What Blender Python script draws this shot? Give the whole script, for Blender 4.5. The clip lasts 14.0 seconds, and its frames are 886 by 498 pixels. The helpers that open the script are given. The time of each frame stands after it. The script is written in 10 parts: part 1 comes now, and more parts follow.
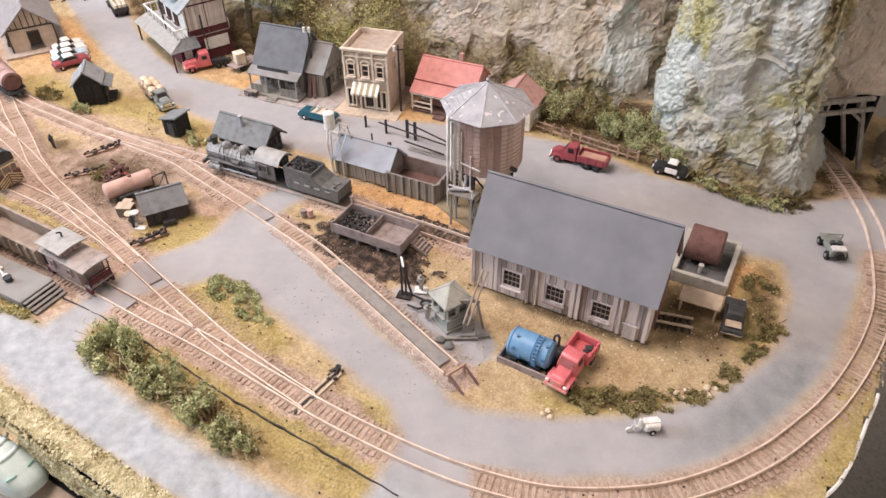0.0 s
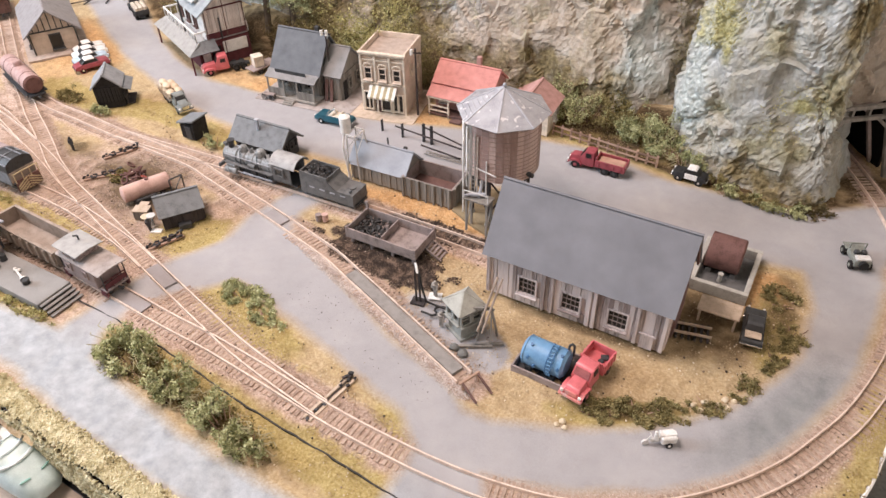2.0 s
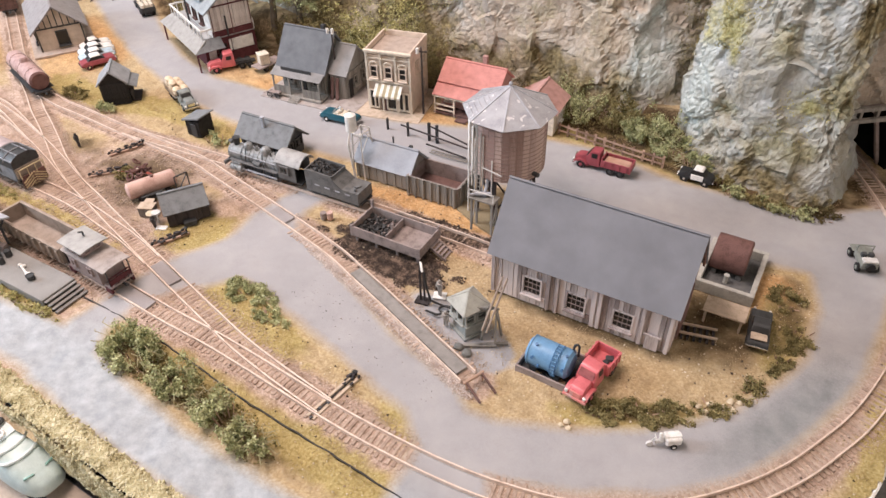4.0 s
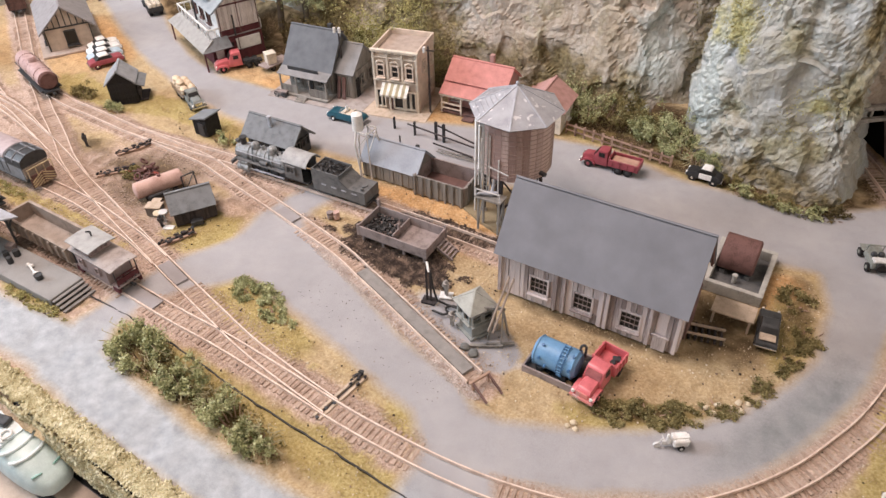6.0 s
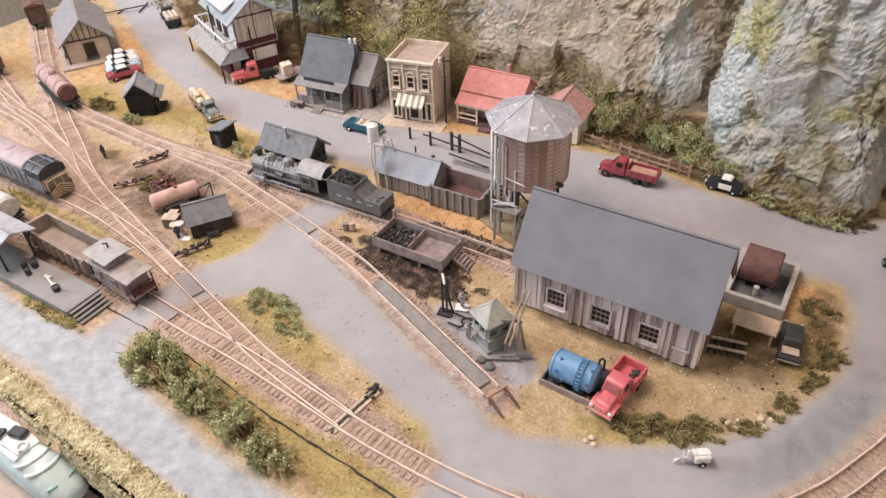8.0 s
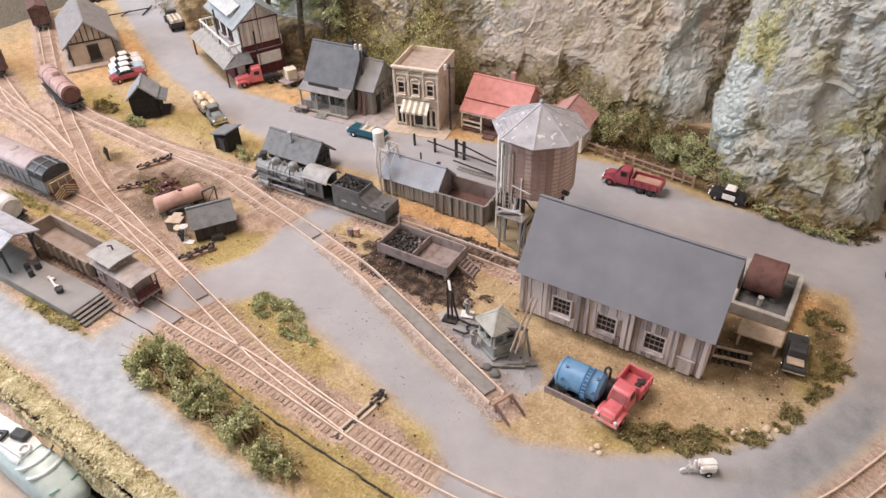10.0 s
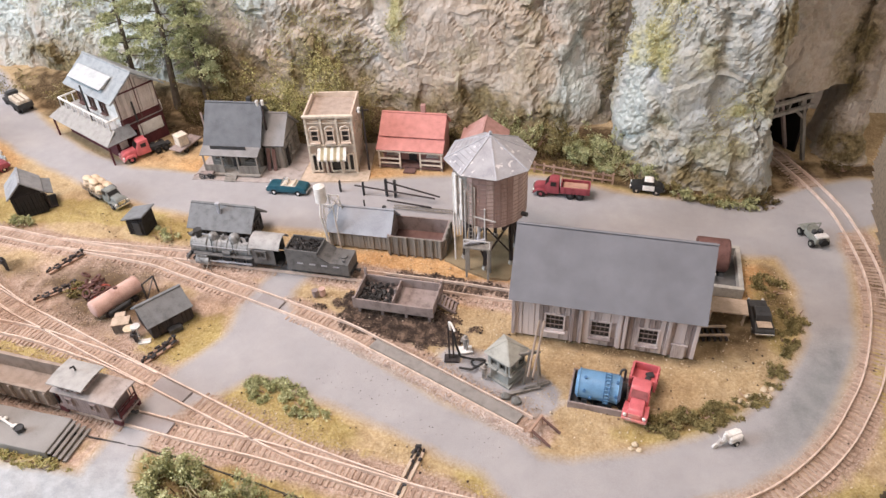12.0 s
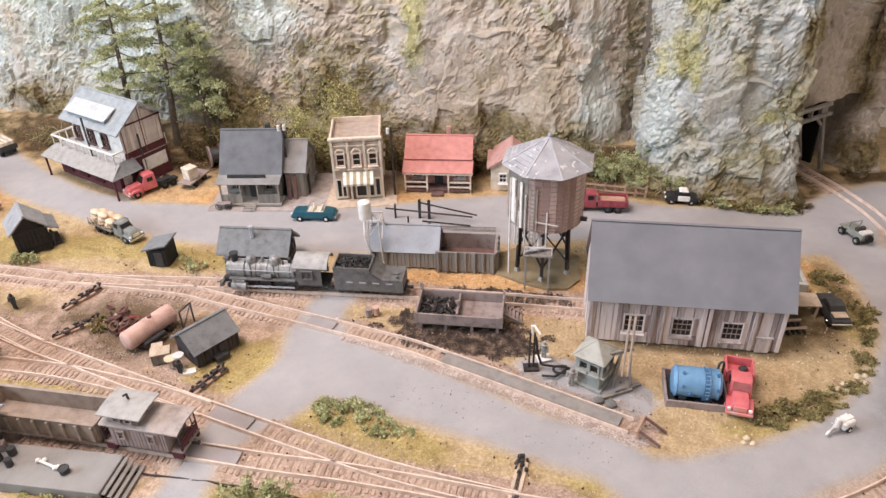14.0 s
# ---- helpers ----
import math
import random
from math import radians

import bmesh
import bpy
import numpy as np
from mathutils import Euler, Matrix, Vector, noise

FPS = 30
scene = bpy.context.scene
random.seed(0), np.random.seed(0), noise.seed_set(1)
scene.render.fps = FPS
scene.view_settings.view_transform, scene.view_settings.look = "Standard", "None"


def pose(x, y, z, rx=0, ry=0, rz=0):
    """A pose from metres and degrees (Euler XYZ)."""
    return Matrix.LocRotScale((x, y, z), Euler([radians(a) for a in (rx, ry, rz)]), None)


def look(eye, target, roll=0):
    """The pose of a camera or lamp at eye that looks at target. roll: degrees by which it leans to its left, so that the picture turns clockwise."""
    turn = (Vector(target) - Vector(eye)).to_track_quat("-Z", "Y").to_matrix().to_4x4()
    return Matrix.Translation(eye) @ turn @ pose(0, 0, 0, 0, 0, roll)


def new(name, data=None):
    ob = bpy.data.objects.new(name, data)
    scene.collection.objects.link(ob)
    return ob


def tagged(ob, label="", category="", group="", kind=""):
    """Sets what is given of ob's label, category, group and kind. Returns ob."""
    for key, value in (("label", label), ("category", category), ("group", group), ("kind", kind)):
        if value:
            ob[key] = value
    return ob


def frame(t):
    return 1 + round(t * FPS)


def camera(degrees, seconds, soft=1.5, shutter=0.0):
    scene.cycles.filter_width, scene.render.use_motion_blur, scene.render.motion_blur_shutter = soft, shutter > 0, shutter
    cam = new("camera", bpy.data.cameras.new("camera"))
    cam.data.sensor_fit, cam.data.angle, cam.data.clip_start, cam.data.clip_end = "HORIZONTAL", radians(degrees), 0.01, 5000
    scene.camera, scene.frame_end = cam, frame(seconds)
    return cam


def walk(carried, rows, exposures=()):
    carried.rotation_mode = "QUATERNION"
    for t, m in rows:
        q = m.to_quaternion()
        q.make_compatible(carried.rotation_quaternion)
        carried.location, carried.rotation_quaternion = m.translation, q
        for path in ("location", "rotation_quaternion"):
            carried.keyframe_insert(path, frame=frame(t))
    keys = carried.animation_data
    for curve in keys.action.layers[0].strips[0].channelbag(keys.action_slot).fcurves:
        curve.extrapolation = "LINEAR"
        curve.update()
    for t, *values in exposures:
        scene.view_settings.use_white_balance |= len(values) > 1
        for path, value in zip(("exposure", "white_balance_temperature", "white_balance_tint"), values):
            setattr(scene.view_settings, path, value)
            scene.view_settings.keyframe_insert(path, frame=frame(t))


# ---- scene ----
cam = camera(63.39, 14.0, soft=1.5)
walk(cam, [
    (0.0, look((0.2319, -0.4758, 0.4878), (-0.0259, -0.0042, 0.0394), -0.68)),
    (0.5, look((0.2340, -0.4719, 0.4924), (-0.0286, -0.0030, 0.0438), -0.86)),
    (1.0, look((0.2317, -0.4732, 0.4898), (-0.0228, -0.0055, 0.0354), 0.10)),
    (1.5, look((0.2328, -0.4708, 0.4881), (-0.0279, -0.0023, 0.0381), -0.67)),
    (2.0, look((0.2314, -0.4668, 0.4880), (-0.0426, -0.0036, 0.0403), -1.44)),
    (2.5, look((0.2316, -0.4689, 0.4851), (-0.0451, -0.0051, 0.0398), -1.73)),
    (3.0, look((0.2311, -0.4665, 0.4856), (-0.0439, -0.0035, 0.0384), -1.45)),
    (5.5, look((0.2291, -0.4665, 0.4872), (-0.0521, -0.0078, 0.0394), -1.44)),
    (6.0, look((0.2298, -0.4639, 0.4868), (-0.0531, -0.0077, 0.0376), -1.76)),
    (6.5, look((0.2296, -0.4656, 0.4860), (-0.0551, -0.0075, 0.0399), -1.69)),
    (7.0, look((0.2285, -0.4659, 0.4869), (-0.0564, -0.0067, 0.0419), -1.65)),
    (7.5, look((0.2258, -0.4612, 0.4864), (-0.0714, -0.0077, 0.0436), -2.34)),
    (8.0, look((0.2266, -0.4585, 0.4855), (-0.0722, -0.0057, 0.0431), -2.84)),
    (10.3, look((0.2171, -0.4676, 0.4859), (-0.0771, -0.0047, 0.0509), -1.28)),
    (10.5, look((0.2173, -0.4701, 0.4927), (-0.0688, 0.0017, 0.0619), -0.70)),
    (11.0, look((0.1885, -0.4760, 0.5208), (-0.0493, 0.0039, 0.0701), -2.52)),
    (11.5, look((0.1407, -0.4954, 0.5226), (-0.0698, 0.0009, 0.0761), -3.80)),
    (12.0, look((0.0817, -0.5095, 0.5195), (-0.0690, 0.0186, 0.0854), -2.94)),
    (12.5, look((0.0187, -0.5214, 0.4994), (-0.0814, 0.0126, 0.0579), -2.16)),
    (13.0, look((-0.0214, -0.5373, 0.4801), (-0.1316, -0.0028, 0.0417), -4.17)),
    (13.5, look((-0.0327, -0.5457, 0.4697), (-0.1467, 0.0114, 0.0614), -3.18)),
    (14.0, look((-0.0451, -0.5444, 0.4517), (-0.1397, 0.0364, 0.0726), -1.72)),
], exposures=[(0.0, 0.12, 6500, 15), (3.2, 0.12, 6500, 15), (5.3, -0.02, 6500, 15), (8.2, -0.02, 6500, 15), (10.3, -0.05, 6500, 15), (11.5, -0.1, 6500, 15), (12.0, 0.06, 6500, 15), (14.0, 0.06, 6500, 15)])

# ---- light: a room with ceiling tubes and a daylight window ----
world = bpy.data.worlds.new("room_world")
scene.world = world
world.use_nodes = True
world.node_tree.nodes["Background"].inputs[0].default_value = (0.8, 0.85, 1.0, 1)
world.node_tree.nodes["Background"].inputs[1].default_value = 0.012


def area_lamp(name, eye, target, w, h, watts, colour):
    data = bpy.data.lights.new(name, "AREA")
    data.shape, data.size, data.size_y, data.energy, data.color = "RECTANGLE", w, h, watts, colour
    ob = new(name, data)
    ob.matrix_world = look(eye, target)
    return ob


area_lamp("ceiling_tube_lamp", (-0.70, -0.2, 1.6), (-0.45, 0.02, 0), 1.3, 0.45, 35.5, (1.0, 0.855, 0.775))
area_lamp("window_lamp", (-2.85, -1.0, 1.2), (-0.2, 0.15, 0), 1.5, 1.2, 128, (0.72, 0.87, 1.0))

# ---- helpers for building; all lengths below in decimetres of the model ----
DM = 0.1
rng = random.Random(7)


def box(bm, c, s, rz=0.0, bev=0.0, rx=0.0, ry=0.0):
    m = Matrix.Translation(c) @ Euler((radians(rx), radians(ry), radians(rz))).to_matrix().to_4x4() @ Matrix.Diagonal((*s, 1))
    vs = bmesh.ops.create_cube(bm, size=1, matrix=m)["verts"]
    if bev:
        es = list({e for v in vs for e in v.link_edges})
        bmesh.ops.bevel(bm, geom=es, offset=bev, segments=1, affect="EDGES")


def rod(bm, a, b, r, r2=None, n=10, caps=True):
    a, b = Vector(a), Vector(b)
    d = b - a
    m = Matrix.Translation((a + b) / 2) @ d.to_track_quat("Z", "Y").to_matrix().to_4x4()
    bmesh.ops.create_cone(bm, cap_ends=caps, segments=n, radius1=r, radius2=r if r2 is None else r2, depth=d.length, matrix=m)


def beam(bm, a, b, w, h):
    """A square bar from a to b."""
    a, b = Vector(a), Vector(b)
    d = b - a
    m = Matrix.Translation((a + b) / 2) @ d.to_track_quat("Z", "Y").to_matrix().to_4x4() @ Matrix.Diagonal((w, h, d.length, 1))
    bmesh.ops.create_cube(bm, size=1, matrix=m)


def ball(bm, c, s, n=10):
    m = Matrix.Translation(c) @ Matrix.Diagonal((*s, 1))
    bmesh.ops.create_uvsphere(bm, u_segments=n, v_segments=max(5, n // 2 + 1), radius=1, matrix=m)


def prism(bm, pts, axis, a, b):
    """A flat outline, given in the two axes other than the named one, drawn out from a to b."""
    def at(p, w):
        return {"x": (w, p[0], p[1]), "y": (p[0], w, p[1]), "z": (p[0], p[1], w)}[axis]
    va = [bm.verts.new(at(p, a)) for p in pts]
    vb = [bm.verts.new(at(p, b)) for p in pts]
    bm.faces.new(va)
    bm.faces.new(vb[::-1])
    for i in range(len(pts)):
        j = (i + 1) % len(pts)
        bm.faces.new((va[i], vb[i], vb[j], va[j]))


def plate(bm, p, q, r, s, t):
    """A thin slab with corners p q r s, thickened along its normal by t."""
    p, q, r, s = map(Vector, (p, q, r, s))
    n = (q - p).cross(s - p).normalized() * t
    lo = [bm.verts.new(v) for v in (p, q, r, s)]
    hi = [bm.verts.new(v + n) for v in (p, q, r, s)]
    bm.faces.new(lo[::-1])
    bm.faces.new(hi)
    for i in range(4):
        j = (i + 1) % 4
        bm.faces.new((lo[i], lo[j], hi[j], hi[i]))


def tube(bm, pts, r, n=6):
    for a, b in zip(pts, pts[1:]):
        rod(bm, a, b, r, n=n)


def ring(bm, c, axis, r, t, n=20, m=6):
    """A torus round c."""
    q = Vector(axis).to_track_quat("Z", "Y").to_matrix()
    rows = []
    for i in range(n):
        a = 2 * math.pi * i / n
        row = []
        for j in range(m):
            b = 2 * math.pi * j / m
            row.append(bm.verts.new(Vector(c) + q @ Vector(((r + t * math.cos(b)) * math.cos(a), (r + t * math.cos(b)) * math.sin(a), t * math.sin(b)))))
        rows.append(row)
    for i in range(n):
        for j in range(m):
            bm.faces.new((rows[i][j], rows[(i + 1) % n][j], rows[(i + 1) % n][(j + 1) % m], rows[i][(j + 1) % m]))


def mesh_of(name, bm, material, smooth=35):
    bmesh.ops.recalc_face_normals(bm, faces=bm.faces)
    bm.transform(Matrix.Scale(DM, 4))
    me = bpy.data.meshes.new(name)
    bm.to_mesh(me)
    bm.free()
    me.materials.append(material)
    if smooth:
        me.polygons.foreach_set("use_smooth", [True] * len(me.polygons))
        me.set_sharp_from_angle(angle=radians(smooth))
    return me


def part(name, bm, material, parent, label="", smooth=35):
    ob = new(name, mesh_of(name, bm, material, smooth))
    ob.parent = parent
    if label:
        ob["label"] = label
    return ob


def at(x, y, z=0.0, rz=0.0, rx=0.0, ry=0.0):
    return pose(x * DM, y * DM, z * DM, rx, ry, rz)


def thing(name, x, y, z, rz, label, category, group=""):
    ob = new(name)
    ob.empty_display_size = 0.01
    ob.matrix_basis = at(x, y, z, rz)
    return tagged(ob, label, category, group)


def solo(name, bm, material, x, y, z, rz, label, category, group="", smooth=35):
    ob = new(name, mesh_of(name, bm, material, smooth))
    ob.matrix_basis = at(x, y, z, rz)
    return tagged(ob, label, category, group)


def lattice(x, y, cell, seed):
    """Smooth value noise from 0 to 1 on arrays, with the given cell size."""
    g = np.random.RandomState(seed).rand(64, 64)
    u, v = np.asarray(x) / cell + 1000, np.asarray(y) / cell + 1000
    i, j = np.floor(u).astype(int), np.floor(v).astype(int)
    a, b = u - i, v - j
    a, b = a * a * (3 - 2 * a), b * b * (3 - 2 * b)
    p = lambda k, l: g[(i + k) % 64, (j + l) % 64]
    return (p(0, 0) * (1 - a) + p(1, 0) * a) * (1 - b) + (p(0, 1) * (1 - a) + p(1, 1) * a) * b


def rough(x, y, cell, seed, octaves=4):
    return sum(lattice(x, y, cell / 2**k, seed + k) * 0.5 ** (k + 1) for k in range(octaves)) / (1 - 0.5**octaves)


def along(x, y, line):
    """Distance to a line of (x, y, half width), less the half width there."""
    best = np.full(np.shape(x), 99.0)
    for (x0, y0, r0), (x1, y1, r1) in zip(line, line[1:]):
        dx, dy = x1 - x0, y1 - y0
        f = np.clip(((x - x0) * dx + (y - y0) * dy) / (dx * dx + dy * dy), 0, 1)
        best = np.minimum(best, np.hypot(x - x0 - f * dx, y - y0 - f * dy) - (r0 + f * (r1 - r0)))
    return best


def spline(pts, step):
    """A smooth curve through the points, resampled evenly."""
    p = [Vector((*q, 0)) if len(q) == 2 else Vector(q) for q in pts]
    p = [2 * p[0] - p[1], *p, 2 * p[-1] - p[-2]]
    out = []
    for a, b, c, d in zip(p, p[1:], p[2:], p[3:]):
        for k in range(24):
            t = k / 24
            out.append(0.5 * (2 * b + (c - a) * t + (2 * a - 5 * b + 4 * c - d) * t * t + (3 * b - a - 3 * c + d) * t**3))
    out.append(p[-2])
    done, rest = [out[0]], 0.0
    for a, b in zip(out, out[1:]):
        n = (b - a).length
        while rest + n >= step:
            a = a + (b - a) * ((step - rest) / n)
            n = (b - a).length
            done.append(a)
            rest = 0.0
        rest += n
    return done


# ---- materials ----
def nodes_of(name):
    m = bpy.data.materials.new(name)
    m.use_nodes = True
    return m, m.node_tree.nodes, m.node_tree.links, m.node_tree.nodes["Principled BSDF"]


def node(nodes, kind, **inputs):
    n = nodes.new(kind)
    for k, v in inputs.items():
        n.inputs[k.replace("_", " ")].default_value = v
    return n


def ramp(nodes, stops):
    r = nodes.new("ShaderNodeValToRGB")
    while len(r.color_ramp.elements) < len(stops):
        r.color_ramp.elements.new(0.5)
    for e, (p, c) in zip(r.color_ramp.elements, stops):
        e.position, e.color = p, (*c, 1)
    return r


def shade(c, f):
    return tuple(min(1.0, v * f) for v in c)


def paint(name, c, c2=None, rough_=0.7, metal=0.0, scale=120, bump=0.15, fine=900, spread=0.18, vary=0.0, grain=None):
    """Two-scale variation round a colour; grain: stretch along z for boards."""
    m, ns, ln, bsdf = nodes_of(name)
    tc = ns.new("ShaderNodeTexCoord")
    src = tc.outputs["Object"]
    if grain:
        mp = ns.new("ShaderNodeMapping")
        mp.inputs["Scale"].default_value = grain
        ln.new(src, mp.inputs[0])
        src = mp.outputs[0]
    n1, n2 = node(ns, "ShaderNodeTexNoise", Scale=scale, Detail=5.0), node(ns, "ShaderNodeTexNoise", Scale=fine, Detail=3.0)
    for n in (n1, n2):
        ln.new(src, n.inputs["Vector"])
    c2 = c2 or shade(c, 0.62)
    r = ramp(ns, [(0.5 - spread, c2), (0.5, c), (0.5 + spread, shade(c, 1.16))])
    mixf = node(ns, "ShaderNodeMath")
    mixf.operation = "MULTIPLY_ADD"
    mixf.inputs[1].default_value = 0.35
    ln.new(n2.outputs["Fac"], mixf.inputs[0])
    half = node(ns, "ShaderNodeMath")
    half.operation = "MULTIPLY"
    half.inputs[1].default_value = 0.65
    ln.new(n1.outputs["Fac"], half.inputs[0])
    ln.new(half.outputs[0], mixf.inputs[2])
    last = mixf.outputs[0]
    if vary:
        oi = ns.new("ShaderNodeObjectInfo")
        v = node(ns, "ShaderNodeMath")
        v.operation = "MULTIPLY_ADD"
        v.inputs[1].default_value = vary
        ln.new(oi.outputs["Random"], v.inputs[0])
        ln.new(last, v.inputs[2])
        sub = node(ns, "ShaderNodeMath")
        sub.operation = "SUBTRACT"
        sub.inputs[1].default_value = vary / 2
        ln.new(v.outputs[0], sub.inputs[0])
        last = sub.outputs[0]
    ln.new(last, r.inputs[0])
    ln.new(r.outputs[0], bsdf.inputs["Base Color"])
    bsdf.inputs["Roughness"].default_value, bsdf.inputs["Metallic"].default_value = rough_, metal
    if rough_ >= 0.7:
        bsdf.inputs["Specular IOR Level"].default_value = 0.2
    if bump:
        b = node(ns, "ShaderNodeBump", Strength=bump, Distance=0.0006)
        ln.new(mixf.outputs[0], b.inputs["Height"])
        ln.new(b.outputs[0], bsdf.inputs["Normal"])
    return m


M = {}
M["shingle"] = paint("grey_roofing", (0.195, 0.198, 0.218), (0.166, 0.169, 0.186), 0.9, scale=40, fine=2500, bump=0.3)
M["barn_wood"] = paint("weathered_board", (0.56, 0.49, 0.475), (0.27, 0.22, 0.21), 0.85, scale=160, grain=(1, 1, 0.08), vary=0.5)
M["black_wood"] = paint("black_stained_board", (0.03, 0.028, 0.028), (0.014, 0.013, 0.013), 0.8, scale=160)
M["dark_wood"] = paint("dark_stained_wood", (0.06, 0.05, 0.05), (0.025, 0.022, 0.022), 0.8, scale=200, grain=(1, 1, 0.15), vary=0.2)
M["tank_wood"] = paint("tank_stave_wood", (0.54, 0.41, 0.37), (0.32, 0.215, 0.19), 0.8, scale=120, grain=(1, 1, 0.1), vary=0.4)
M["zinc"] = paint("weathered_sheet_metal", (0.42, 0.43, 0.47), (0.28, 0.28, 0.31), 0.6, scale=90, fine=500)
M["bank"] = paint("cream_plaster", (0.66, 0.55, 0.46), (0.54, 0.44, 0.36), 0.8)
M["red_roof"] = paint("faded_red_roofing", (0.56, 0.245, 0.22), (0.46, 0.19, 0.17), 0.7)
M["pink"] = paint("faded_pink_paint", (0.46, 0.27, 0.245), (0.36, 0.2, 0.18), 0.75)
M["cream"] = paint("cream_paint", (0.68, 0.60, 0.50), None, 0.7)
M["white"] = paint("white_paint", (0.76, 0.74, 0.71), (0.55, 0.53, 0.5), 0.6)
M["black"] = paint("black_paint", (0.018, 0.018, 0.02), (0.01, 0.01, 0.01), 0.5)
M["soot"] = paint("sooty_black_metal", (0.04, 0.042, 0.045), (0.015, 0.015, 0.015), 0.55, scale=200)
M["rail"] = paint("worn_rail_metal", (0.74, 0.60, 0.51), (0.55, 0.42, 0.34), 0.45, metal=0.15)
M["tie"] = paint("weathered_tie_wood", (0.37, 0.25, 0.19), (0.19, 0.12, 0.09), 0.9, vary=0.5)
M["concrete"] = paint("stained_concrete", (0.42, 0.41, 0.38), (0.28, 0.27, 0.25), 0.9)
M["rust"] = paint("rusty_brown_paint", (0.16, 0.085, 0.075), (0.09, 0.045, 0.04), 0.75)
M["glass"] = paint("dark_window_glass", (0.012, 0.011, 0.011), None, 0.4, bump=0)
M["blue"] = paint("blue_enamel", (0.14, 0.29, 0.47), (0.10, 0.22, 0.38), 0.45)
M["truck_red"] = paint("bright_red_enamel", (0.60, 0.15, 0.165), (0.50, 0.11, 0.125), 0.36, bump=0.04)
M["maroon"] = paint("maroon_enamel", (0.30, 0.06, 0.075), (0.2, 0.035, 0.045), 0.45, bump=0.04)
M["teal"] = paint("teal_enamel", (0.016, 0.085, 0.12), None, 0.3, bump=0.03)
M["chrome"] = paint("chrome", (0.7, 0.7, 0.7), None, 0.25, metal=1.0, bump=0)
M["rubber"] = paint("tyre_rubber", (0.025, 0.024, 0.024), None, 0.8)
M["olive"] = paint("grey_olive_paint", (0.22, 0.235, 0.225), (0.11, 0.12, 0.115), 0.7)
M["booth"] = paint("grey_green_paint", (0.31, 0.315, 0.295), (0.22, 0.225, 0.21), 0.75)
M["booth_roof"] = paint("pale_grey_roofing", (0.38, 0.38, 0.345), (0.28, 0.28, 0.25), 0.8)
M["grey_board"] = paint("grey_painted_board", (0.27, 0.25, 0.225), (0.16, 0.145, 0.13), 0.85, scale=160, grain=(1, 1, 0.1), vary=0.2)
M["brown_board"] = paint("brown_painted_board", (0.16, 0.095, 0.085), (0.09, 0.055, 0.05), 0.8, scale=160, vary=0.2)
M["bin_wood"] = paint("sooty_grey_wood", (0.30, 0.245, 0.23), (0.15, 0.12, 0.11), 0.85, scale=120)
M["coal"] = paint("coal", (0.022, 0.02, 0.02), (0.01, 0.01, 0.01), 0.6, bump=0.6, fine=600)
M["pale_timber"] = paint("pale_bare_timber", (0.52, 0.42, 0.33), (0.36, 0.28, 0.2), 0.85)
M["awning_white"] = paint("white_canvas", (0.78, 0.74, 0.68), None, 0.85)
M["awning_tan"] = paint("tan_canvas", (0.40, 0.34, 0.22), None, 0.85)
M["brick_red"] = paint("dull_red_board", (0.11, 0.035, 0.04), (0.06, 0.02, 0.025), 0.8)
M["pale_roof"] = paint("pale_blue_grey_roofing", (0.30, 0.33, 0.35), (0.21, 0.235, 0.25), 0.75)
M["pink_tank"] = paint("dusty_pink_metal", (0.56, 0.38, 0.33), (0.38, 0.23, 0.19), 0.7, scale=60)
M["gondola"] = paint("dusty_tan_metal", (0.33, 0.265, 0.22), (0.22, 0.175, 0.14), 0.8)
M["caboose"] = paint("dusty_brown_red_wood", (0.315, 0.25, 0.24), (0.225, 0.17, 0.165), 0.8)
M["car_roof"] = paint("dusty_car_roof", (0.38, 0.335, 0.315), (0.26, 0.225, 0.21), 0.8)
M["tender"] = paint("dusty_dark_grey_metal", (0.13, 0.13, 0.13), (0.06, 0.06, 0.06), 0.6, scale=160)
M["boiler"] = paint("dusty_grey_boiler_metal", (0.27, 0.278, 0.28), (0.065, 0.065, 0.065), 0.34, scale=110, fine=500)
M["diesel"] = paint("dusty_grey_blue_metal", (0.22, 0.23, 0.25), (0.12, 0.12, 0.13), 0.65)
M["yellow"] = paint("dull_yellow_paint", (0.56, 0.45, 0.29), None, 0.7)
M["silver"] = paint("pale_silver_paint", (0.62, 0.60, 0.58), (0.42, 0.40, 0.38), 0.5)
M["sack"] = paint("straw_coloured_sacking", (0.66, 0.54, 0.40), (0.48, 0.37, 0.25), 0.9)
M["toy_green"] = paint("pale_mint_plastic", (0.56, 0.67, 0.66), (0.47, 0.60, 0.585), 0.35, bump=0.03)
M["dark_board"] = paint("dark_fascia_board", (0.012, 0.011, 0.011), None, 0.85)
M["tan_deck"] = paint("tan_road_plate", (0.42, 0.34, 0.29), (0.33, 0.27, 0.23), 0.85)
M["blue_grey"] = paint("blue_grey_carpet", (0.20, 0.21, 0.25), (0.13, 0.14, 0.17), 0.95, fine=2000)
M["figure"] = paint("painted_figurine", (0.36, 0.33, 0.30), (0.12, 0.11, 0.11), 0.7, scale=300)
M["figure_dark"] = paint("dark_painted_figurine", (0.06, 0.055, 0.055), None, 0.7, scale=300)
M["stone_pale"] = paint("pale_pebble", (0.62, 0.52, 0.38), (0.5, 0.4, 0.27), 0.85)
M["tank_pink_brown"] = paint("dusty_brown_tank", (0.48, 0.33, 0.31), (0.30, 0.17, 0.16), 0.32)
